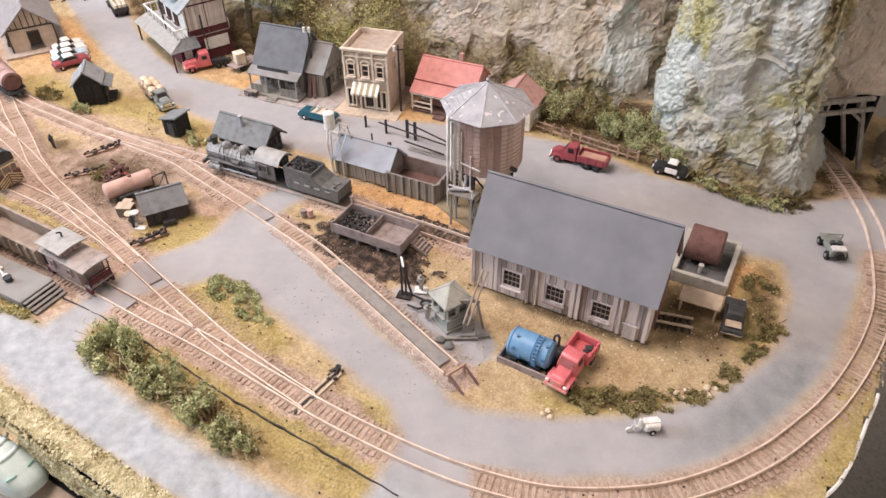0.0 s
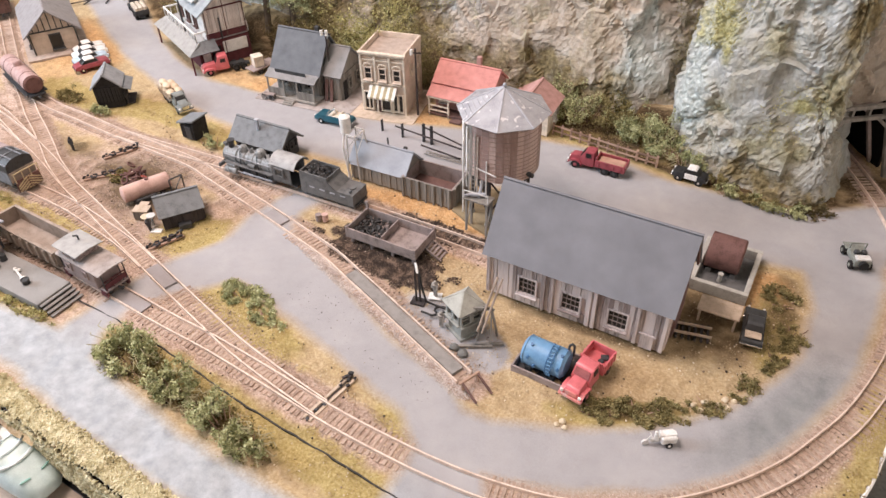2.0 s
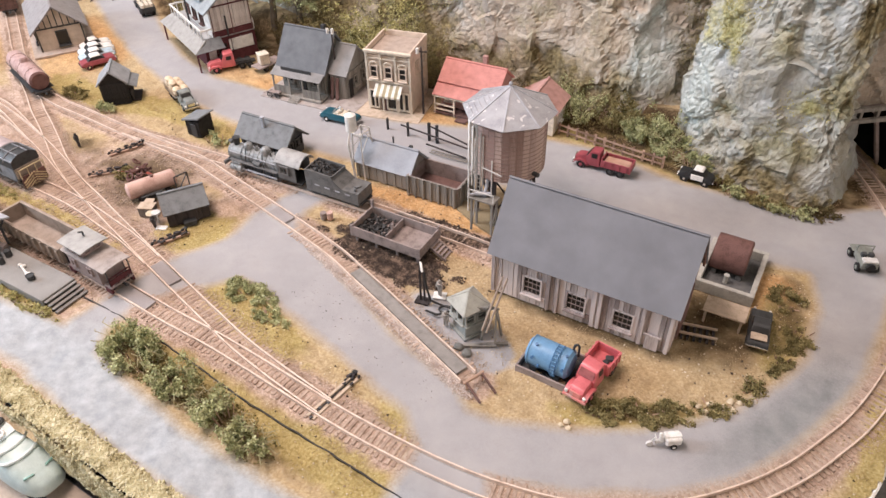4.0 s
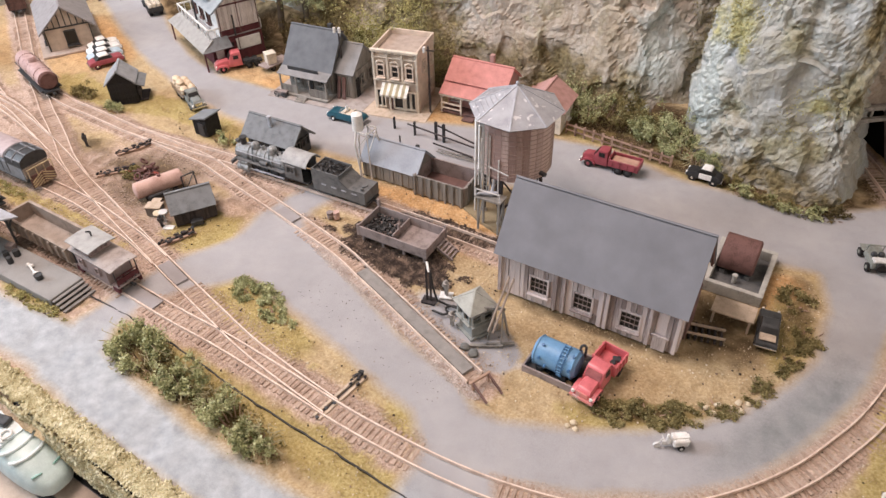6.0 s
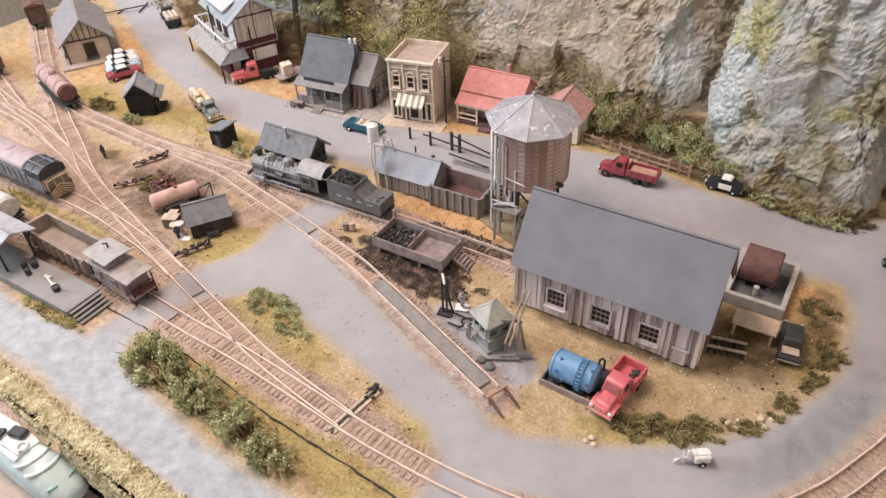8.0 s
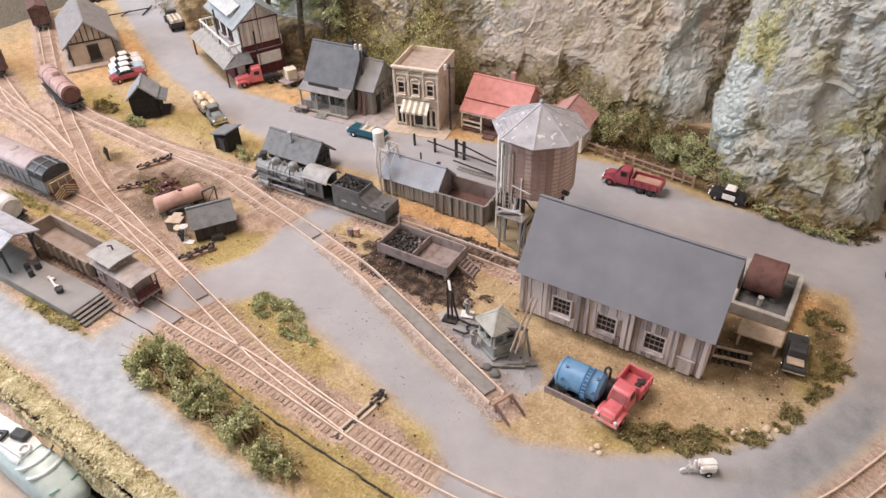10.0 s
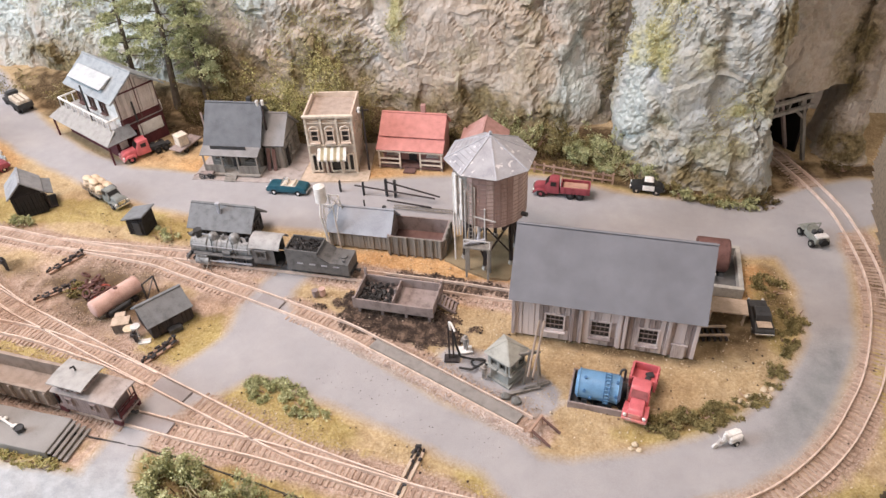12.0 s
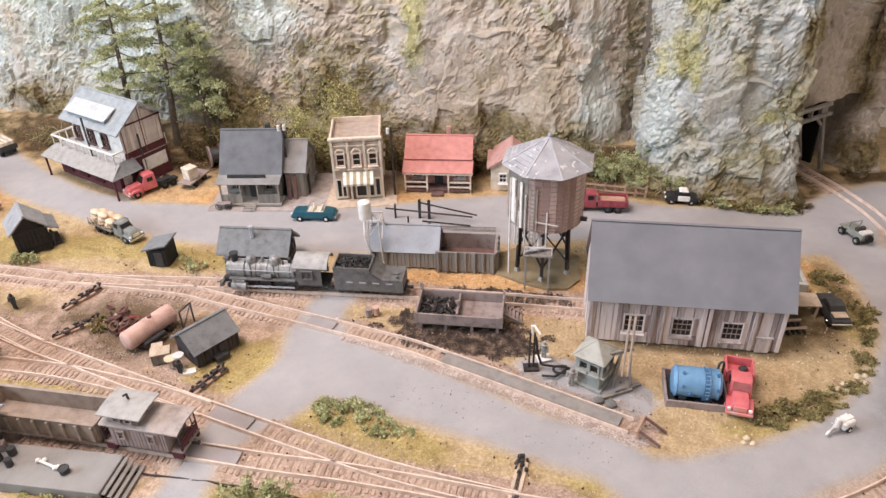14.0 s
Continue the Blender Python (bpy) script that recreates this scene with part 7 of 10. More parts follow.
def sedan(name, x, y, rz, body, roof, label, L=0.52, W=0.205, doors=None, group=""):
    s = thing(name, x, y, 0, rz, label, "car", group)
    h = L / 2
    body_prism(s, "body", [(-h, 0.05), (h, 0.05), (h, 0.095), (h - 0.03, 0.115), (h * 0.35, 0.125), (-h * 0.55, 0.125), (-h + 0.02, 0.105), (-h, 0.085)], W, body, 0.12)
    body_prism(s, "cabin", [(-h * 0.62, 0.118), (h * 0.42, 0.118), (h * 0.18, 0.178), (-h * 0.32, 0.18)], W * 0.84, "glass", 0.14, 0.008)
    body_prism(s, "roof", [(-h * 0.38, 0.172), (h * 0.22, 0.172), (h * 0.12, 0.188), (-h * 0.26, 0.19)], W * 0.76, roof, 0.1, 0.006)
    if doors:
        for sg in (-1, 1):
            bm = bmesh.new()
            box(bm, (-0.02, sg * (W / 2 - 0.006), 0.09), (L * 0.36, 0.012, 0.07), bev=0.004)
            part("door_panel", bm, M[doors], s, smooth=0)
    for sx in (-0.60, 0.62):
        for sg in (-1, 1):
            road_wheel(s, sx * h, sg * (W / 2 - 0.018), 0.038, 0.03)
            bm = bmesh.new()
            ring(bm, (sx * h, sg * (W / 2 - 0.012), 0.04), (0, 1, 0), 0.044, 0.008, n=18, m=5)
            part("fender", bm, M[body], s)
    for sg in (-1, 1):
        bm = bmesh.new()
        box(bm, (sg * (h + 0.008), 0, 0.065), (0.014, W * 0.95, 0.018), bev=0.004)
        part("bumper", bm, M["chrome"], s)
    lamp_pair(s, h, W * 0.34, 0.095)
    return s


def convertible():
    s = thing("convertible_car", -3.28, 2.02, 0, 184, "open-top teal convertible with cream seats", "car")
    L, W = 0.54, 0.205
    h = L / 2
    body_prism(s, "body", [(-h, 0.045), (h, 0.045), (h, 0.10), (h - 0.05, 0.125), (0.06, 0.13), (-h * 0.55, 0.13), (-h + 0.02, 0.11), (-h, 0.08)], W, "teal", 0.12)
    bm = bmesh.new()
    box(bm, (-0.03, 0, 0.128), (0.20, W * 0.72, 0.012), bev=0.003)
    part("interior", bm, M["cream"], s)
    for x in (-0.10, 0.0):
        bm = bmesh.new()
        box(bm, (x, 0, 0.145), (0.03, W * 0.66, 0.04), bev=0.008)
        part("seat", bm, M["cream"], s)
    bm = bmesh.new()
    beam(bm, (0.075, -0.08, 0.13), (0.05, -0.075, 0.185), 0.008, 0.008)
    beam(bm, (0.075, 0.08, 0.13), (0.05, 0.075, 0.185), 0.008, 0.008)
    beam(bm, (0.05, -0.075, 0.185), (0.05, 0.075, 0.185), 0.008, 0.008)
    part("windscreen_frame", bm, M["chrome"], s)
    for x in (-0.16, 0.17):
        for sg in (-1, 1):
            road_wheel(s, x, sg * (W / 2 - 0.016), 0.04, 0.03, "white")
    for sg in (-1, 1):
        bm = bmesh.new()
        box(bm, (sg * (h + 0.008), 0, 0.062), (0.014, W * 0.95, 0.02), bev=0.004)
        part("bumper", bm, M["chrome"], s)
    lamp_pair(s, h - 0.005, W * 0.36, 0.10)
    bm = bmesh.new()
    rod(bm, (-0.0, 0.04, 0.14), (0.0, 0.04, 0.19), 0.02, 0.012, n=8)
    ball(bm, (0, 0.04, 0.205), (0.014, 0.014, 0.017), 8)
    solo("driver_figurine", bm, M["white"], -3.27, 1.98, 0.0, 0, "small pale figurine sitting in the convertible", "figurine")


convertible()


def truck_front(s, body, L, W=0.19, hood=0.20, cab=0.17, zc=0.06, cab_h=0.25, pane="glass"):
    """Bonnet, cab, fenders, bumper and lamps; returns the rear of the cab."""
    h = L / 2
    body_prism(s, "bonnet", [(h - hood, zc), (h, zc), (h, 0.125), (h - 0.03, 0.155), (h - hood, 0.17)], W * 0.72, body, 0.18, 0.014)
    c0 = h - hood - cab
    body_prism(s, "cab", [(c0, zc), (h - hood + 0.03, zc), (h - hood + 0.03, 0.16), (h - hood - 0.02, cab_h - 0.012), (h - hood - 0.05, cab_h), (c0 + 0.01, cab_h)], W * 0.92, body, 0.14, 0.012)
    for sg in (-1, 1):
        bm = bmesh.new()
        box(bm, (c0 + cab * 0.52, sg * W * 0.41, 0.20), (cab * 0.46, 0.012, 0.055), rx=sg * 5)
        part("side_window", bm, M["glass"], s, smooth=0)
        bm = bmesh.new()
        prism(bm, [(h - 0.17, 0.045), (h - 0.17, 0.085), (h - 0.13, 0.112), (h - 0.05, 0.112), (h + 0.005, 0.08), (h + 0.005, 0.05), (h - 0.03, 0.085), (h - 0.13, 0.085)], "y", sg * W * 0.30, sg * W * 0.52)
        part("fender", bm, M[body], s, smooth=50)
        road_wheel(s, h - 0.09, sg * (W / 2 - 0.014), 0.05, 0.036, body)
    bm = bmesh.new()
    plate(bm, (h - hood + 0.028, -W * 0.34, 0.172), (h - hood + 0.028, W * 0.34, 0.172), (h - hood - 0.012, W * 0.32, cab_h - 0.022), (h - hood - 0.012, -W * 0.32, cab_h - 0.022), 0.006)
    part("windscreen", bm, M[pane], s, smooth=0)
    bm = bmesh.new()
    box(bm, (h + 0.014, 0, 0.062), (0.018, W * 1.04, 0.03), bev=0.005)
    part("bumper", bm, M["chrome" if body != "truck_red" else "pale_red"], s)
    bm = bmesh.new()
    box(bm, (h + 0.004, 0, 0.105), (0.014, W * 0.5, 0.05), bev=0.004)
    part("grille", bm, M["chrome" if body != "truck_red" else "pale_red"], s)
    lamp_pair(s, h + 0.004, W * 0.40, 0.10, 0.017)
    return c0


def chassis(s, x0, x1, axles, W=0.19):
    bm = bmesh.new()
    box(bm, ((x0 + x1) / 2, 0, 0.062), (x1 - x0, W * 0.5, 0.028))
    part("chassis", bm, M["soot"], s, smooth=0)
    for x in axles:
        for sg in (-1, 1):
            road_wheel(s, x, sg * (W / 2 - 0.02), 0.05, 0.05, "soot")


M["pale_red"] = paint("worn_pale_red", (0.62, 0.22, 0.2), (0.5, 0.5, 0.48), 0.4)


def dump_bed(s, x0, x1, W, z0, z1, body, load=None):
    bm = bmesh.new()
    box(bm, ((x0 + x1) / 2, 0, z0), (x1 - x0, W, 0.02))
    part("bed_floor", bm, M[body], s, smooth=0)
    for sg in (-1, 1):
        bm = bmesh.new()
        box(bm, ((x0 + x1) / 2, sg * (W / 2 - 0.007), (z0 + z1) / 2), (x1 - x0, 0.014, z1 - z0), bev=0.003)
        part("bed_side", bm, M[body], s, smooth=0)
        for k in range(4):
            bm = bmesh.new()
            box(bm, (x0 + (x1 - x0) * (k + 0.5) / 4, sg * (W / 2 + 0.003), (z0 + z1) / 2), (0.014, 0.010, z1 - z0), bev=0.002)
            part("bed_rib", bm, M[body], s, smooth=0)
    for x in (x0 + 0.007, x1 - 0.007):
        bm = bmesh.new()
        box(bm, (x, 0, (z0 + z1) / 2 + (0.012 if x > (x0 + x1) / 2 else 0)), (0.014, W - 0.03, z1 - z0 + (0.024 if x > (x0 + x1) / 2 else 0)), bev=0.003)
        part("bed_end", bm, M[body], s, smooth=0)
    if load:
        bm = bmesh.new()
        box(bm, ((x0 + x1) / 2, 0, z0 + 0.03), (x1 - x0 - 0.04, W - 0.04, 0.05), bev=0.015)
        part("load", bm, M[load], s)


# windscreen glass with its pinkish reflection painted as base colour
M["reflecting_pink_glass"] = paint("red_screen_reflection", (0.30, 0.10, 0.10), None, 0.25, bump=0)


def red_pickup():
    s = thing("red_dump_truck", 1.305, -0.575, 0, -98.5, "bright red dump truck parked beside a blue tank", "truck")
    c0 = truck_front(s, "truck_red", 0.57, 0.21, 0.18, 0.145, pane="reflecting_pink_glass")
    chassis(s, -0.30, c0 + 0.1, (-0.17,), 0.215)
    dump_bed(s, -0.285, c0 - 0.01, 0.235, 0.10, 0.20, "truck_red")
    # dark lumps added in place of the shadow inside the bed
    bm = bmesh.new()
    box(bm, (-0.22, 0.05, 0.122), (0.06, 0.07, 0.03), rz=30, bev=0.006)
    box(bm, (-0.17, 0.04, 0.12), (0.04, 0.05, 0.02), rz=-20, bev=0.006)
    solo("bed_shadow_lump", bm, M["soot"], 1.30, -0.575, 0.0, -98.5, "dark lumps standing in for the shadow in the truck bed", "scrap")


red_pickup()


def maroon_truck():
    s = thing("maroon_dump_truck", 0.22, 2.60, 0, 181, "maroon dump truck with tan load on the street", "truck")
    c0 = truck_front(s, "maroon", 0.68, 0.19, 0.17, 0.15)
    chassis(s, -0.33, c0 + 0.1, (-0.24, -0.12))
    dump_bed(s, -0.36, c0 - 0.015, 0.21, 0.10, 0.18, "maroon", "pink_load")


M["pink_load"] = paint("pinkish_sand_load", (0.46, 0.28, 0.21), None, 0.9)
maroon_truck()

sedan("police_car", 1.27, 2.885, 178, "black", "white", "black and white sedan with white doors", doors="white", L=0.40, W=0.165)
sedan("dark_pickup_car", 2.43, 0.69, 96, "soot", "soot", "dark grey car with a tan boot lid", L=0.47, W=0.20)
bm = bmesh.new()
box(bm, (0, 0, 0), (0.14, 0.10, 0.012), rz=8, bev=0.003)
solo("tan_panel", bm, M["pale_timber"], 2.445, 0.53, 0.128, 0, "tan panel lying on the dark car", "panel")
sedan("white_car", -8.02, 1.88, 66, "white", "white", "small white car parked beside other cars", group="parked cars")
sedan("pale_blue_car", -7.84, 1.75, 66, "pale_blue", "white", "pale blue and white car parked in the group", group="parked cars")
sedan("cream_car", -8.20, 2.01, 66, "white", "white", "cream white car at the end of the group", L=0.46, group="parked cars")
sedan("dark_red_car", -7.66, 1.62, 66, "maroon", "white", "dark red car with pale roof, parked", group="parked cars")


def jeep():
    s = thing("open_jeep", 3.14, 2.21, 0, 112, "grey-olive open jeep with a pale sheet", "jeep")
    body_prism(s, "tub", [(-0.16, 0.06), (0.08, 0.06), (0.08, 0.13), (-0.16, 0.13)], 0.16, "jeep", 0.0, 0.006)
    body_prism(s, "bonnet", [(0.07, 0.06), (0.18, 0.06), (0.18, 0.115), (0.07, 0.125)], 0.12, "jeep", 0.1, 0.006)
    for sg in (-1, 1):
        bm = bmesh.new()
        box(bm, (0.13, sg * 0.075, 0.105), (0.11, 0.05, 0.012), bev=0.004)
        part("fender", bm, M["jeep"], s)
        for x in (-0.11, 0.13):
            road_wheel(s, x, sg * 0.085, 0.046, 0.035, "jeep")
        bm = bmesh.new()
        box(bm, (-0.03, sg * 0.035, 0.145), (0.05, 0.05, 0.05), bev=0.008)
        part("seat", bm, M["soot"], s)
    bm = bmesh.new()
    for a, b in (((0.06, -0.075, 0.13), (0.05, -0.075, 0.2)), ((0.06, 0.075, 0.13), (0.05, 0.075, 0.2)), ((0.05, -0.075, 0.2), (0.05, 0.075, 0.2))):
        beam(bm, a, b, 0.009, 0.009)
    part("windscreen_frame", bm, M["jeep"], s)
    bm = bmesh.new()
    rod(bm, (-0.17, 0, 0.10), (-0.20, 0, 0.10), 0.045, n=14)
    part("spare_wheel", bm, M["rubber"], s)
    bm = bmesh.new()
    box(bm, (-0.12, 0, 0.145), (0.08, 0.14, 0.03), bev=0.008)
    part("cargo", bm, M["silver"], s, "pale folded cargo")


M["jeep"] = paint("dusty_grey_olive_paint", (0.24, 0.25, 0.225), (0.15, 0.155, 0.135), 0.75)
jeep()


def delivery_trike():
    s = thing("delivery_tricycle", 2.04, -0.90, 0, 215, "white three-wheeled delivery motorcycle with box", "motorcycle")
    bm = bmesh.new()
    box(bm, (-0.07, 0, 0.085), (0.15, 0.12, 0.085), bev=0.012)
    cargo = part("cargo_box", bm, M["white"], s)
    bm = bmesh.new()
    box(bm, (-0.07, 0, 0.132), (0.155, 0.05, 0.012), bev=0.003)
    part("lid", bm, M["white"], cargo)
    for sg in (-1, 1):
        road_wheel(s, -0.07, sg * 0.06, 0.033, 0.02, "white")
    bm = bmesh.new()
    rod(bm, (0.14, -0.010, 0.034), (0.14, 0.010, 0.034), 0.034, n=14)
    part("front_wheel", bm, M["silver"], s)
    bm = bmesh.new()
    tube(bm, [(0.14, 0, 0.035), (0.105, 0, 0.11), (0.09, 0, 0.125)], 0.007)
    rod(bm, (0.09, -0.04, 0.122), (0.09, 0.04, 0.122), 0.005, n=6)
    part("fork", bm, M["silver"], s)
    bm = bmesh.new()
    box(bm, (0.05, 0, 0.055), (0.09, 0.03, 0.05), bev=0.008)
    part("engine", bm, M["silver"], s)
    bm = bmesh.new()
    rod(bm, (0.035, 0, 0.07), (0.045, 0, 0.15), 0.026, 0.018, n=8)
    ball(bm, (0.05, 0, 0.165), (0.016, 0.016, 0.018), 8)
    solo("rider_figurine", bm, M["white"], 2.04, -0.90, 0, 215, "small white figurine seated on the tricycle", "figurine")

    for ob in (s, bpy.data.objects["rider_figurine"]):
        ob.matrix_basis = ob.matrix_basis @ Matrix.Scale(0.85, 4)


delivery_trike()


def sack_truck():
    s = thing("sack_lorry", -5.62, 1.40, 0, -24, "grey lorry loaded with straw-coloured sacks", "truck")
    c0 = truck_front(s, "olive", 0.80, 0.20, 0.17, 0.14, cab_h=0.23)
    chassis(s, -0.36, c0 + 0.1, (-0.22, -0.1), 0.18)
    bm = bmesh.new()
    box(bm, (-0.14, 0, 0.105), (0.44, 0.23, 0.02))
    part("flat_bed", bm, M["grey_board"], s, smooth=0)
    for k in range(7):
        for sg in (-1, 1):
            bm = bmesh.new()
            beam(bm, (-0.34 + 0.066 * k, sg * 0.115, 0.11), (-0.34 + 0.066 * k, sg * 0.115, 0.20), 0.008, 0.008)
            part("stake", bm, M["pale_timber"], s, smooth=0)
    g = np.random.RandomState(3)
    for k in range(14):
        bm = bmesh.new()
        ball(bm, (0, 0, 0), (0.085, 0.055, 0.036), 12)
        lay = k // 6
        o = part("sack", bm, M["sack"], s)
        o.matrix_basis = at(-0.28 + 0.14 * (k % 3) + 0.03 * lay, -0.055 + 0.11 * ((k // 3) % 2), 0.15 + 0.06 * lay, g.uniform(-15, 15))


sack_truck()


def red_semi():
    s = thing("red_tractor_lorry", -5.73, 2.55, 0, 234, "red tractor lorry with long bonnet parked at the depot", "truck")
    c0 = truck_front(s, "truck_red", 0.70, 0.21, 0.22, 0.17, cab_h=0.27)
    chassis(s, -0.35, c0 + 0.1, (-0.25, -0.13), 0.21)
    bm = bmesh.new()
    box(bm, (-0.16, 0, 0.09), (0.24, 0.10, 0.02))
    part("fifth_wheel_plate", bm, M["soot"], s)
    w = thing("crate_trailer", -5.24, 2.80, 0, 80, "small flat trailer carrying a large white crate", "trailer")
    bm = bmesh.new()
    box(bm, (0, 0, 0.085), (0.46, 0.22, 0.022), bev=0.003)
    part("deck", bm, M["bin_wood"], w, smooth=0)
    for sg in (-1, 1):
        road_wheel(w, -0.10, sg * 0.085, 0.042, 0.035, "soot")
        road_wheel(w, 0.10, sg * 0.085, 0.042, 0.035, "soot")
    bm = bmesh.new()
    box(bm, (0, 0, 0.08), (0.15, 0.15, 0.16), bev=0.008)
    box(bm, (0, 0, 0.162), (0.16, 0.16, 0.012), bev=0.003)
    solo("white_crate", bm, M["cream"], -5.25, 2.74, 0.097, 62, "large cream white crate standing on the trailer", "crate")


red_semi()


def drum_truck():
    s = thing("drum_lorry", -8.74, 3.53, 0, 151, "black lorry loaded with rows of white drums", "truck")
    c0 = truck_front(s, "soot", 0.70, 0.22, 0.15, 0.15)
    chassis(s, -0.34, c0 + 0.1, (-0.25, -0.1), 0.22)
    dump_bed(s, -0.36, c0 - 0.02, 0.25, 0.10, 0.17, "soot")
    for i in range(5):
        for j in range(3):
            bm = bmesh.new()
            rod(bm, (-0.32 + 0.075 * i, -0.075 + 0.075 * j, 0.11), (-0.32 + 0.075 * i, -0.075 + 0.075 * j, 0.22), 0.033, n=10)
            part("drum", bm, M["cream"], s, "white drum")


drum_truck()


def white_trailer():
    s = thing("box_trailer", -10.95, 3.82, 0, 32, "plain white box trailer parked below the cliff", "trailer")
    bm = bmesh.new()
    box(bm, (0, 0, 0.22), (0.80, 0.26, 0.26), bev=0.012)
    part("box_body", bm, M["white"], s)
    bm = bmesh.new()
    box(bm, (0, 0, 0.08), (0.74, 0.10, 0.03))
    part("underframe", bm, M["soot"], s, smooth=0)
    for x in (-0.28, -0.17, 0.28):
        for sg in (-1, 1):
            road_wheel(s, x, sg * 0.10, 0.05, 0.045, "soot")


white_trailer()


def loading_boom():
    s = thing("loading_boom", -9.95, 3.45, 0, 42, "thin dark loading boom lying beside the street", "boom")
    for a, b in (((-0.45, 0, 0.02), (0.45, 0.02, 0.10)), ((0.30, -0.12, 0.02), (0.45, 0.14, 0.10)), ((-0.10, -0.06, 0.015), (0.05, 0.10, 0.05))):
        bm = bmesh.new()
        beam(bm, a, b, 0.018, 0.018)
        part("boom", bm, M["dark_wood"], s, smooth=0)


loading_boom()


# ---- yard fittings ----
def coal_bin():
    s = thing("coal_bin", -1.21, 0.20, 0, 0.5, "raised sooty wooden coal bin with steps", "coal bin")
    L, W, z0, z1 = 0.84, 0.40, 0.085, 0.205
    bm = bmesh.new()
    box(bm, (0, 0, z0), (L, W, 0.02))
    part("bin_floor", bm, M["bin_wood"], s, smooth=0)
    for c, z in (((0, -W / 2, (z0 + z1) / 2), (L, 0.018, z1 - z0)), ((0, W / 2, (z0 + z1) / 2), (L, 0.018, z1 - z0)), ((-L / 2, 0, (z0 + z1) / 2), (0.018, W - 0.02, z1 - z0)),
                 ((L / 2, 0, (z0 + z1) / 2), (0.018, W - 0.02, z1 - z0)), ((-0.02, 0.02, (z0 + z1) / 2 - 0.01), (0.016, W - 0.06, z1 - z0 - 0.02))):
        bm = bmesh.new()
        box(bm, c, z, bev=0.003)
        part("plank_wall", bm, M["bin_wood"], s, smooth=0)
    for x, y, zt in ((-L / 2, W / 2, 0.29), (L / 2, W / 2, 0.24), (L / 2, -W / 2, 0.22), (-L / 2, -W / 2, 0.22), (-0.02, -0.02, 0.25)):
        bm = bmesh.new()
        beam(bm, (x, y, z0), (x, y, zt), 0.026, 0.026)
        part("corner_post", bm, M["bin_wood"], s, smooth=0)
    for x in (-0.38, -0.13, 0.13, 0.38):
        for y in (-0.17, 0.17):
            bm = bmesh.new()
            beam(bm, (x, y, -0.02), (x, y, 0.08), 0.026, 0.026)
            part("leg", bm, M["bin_wood"], s, smooth=0)
    g = np.random.RandomState(8)
    bm = bmesh.new()
    for k in range(150):
        x = g.uniform(-0.40, -0.06)
        y = g.uniform(-0.17, 0.17)
        box(bm, (x, y, 0.105 + 0.05 * g.rand() * (1 - abs(x + 0.25) * 2.5)), tuple(g.uniform(0.016, 0.034, 3)), rz=g.uniform(0, 90), rx=g.uniform(0, 60))
    tagged(part("coal_mound", bm, M["coal"], s, "heap of black coal", smooth=0), kind="stuff")
    for sg in (-1, 1):
        bm = bmesh.new()
        beam(bm, (0.43, 0.06 + sg * 0.075, 0.11), (0.62, 0.06 + sg * 0.075, 0.0), 0.014, 0.03)
        part("stringer", bm, M["bin_wood"], s, smooth=0)
    for k in range(5):
        bm = bmesh.new()
        box(bm, (0.45 + 0.037 * k, 0.06, 0.105 - 0.0215 * k), (0.028, 0.15, 0.010), bev=0.002)
        part("tread", bm, M["bin_wood"], s, smooth=0)


coal_bin()


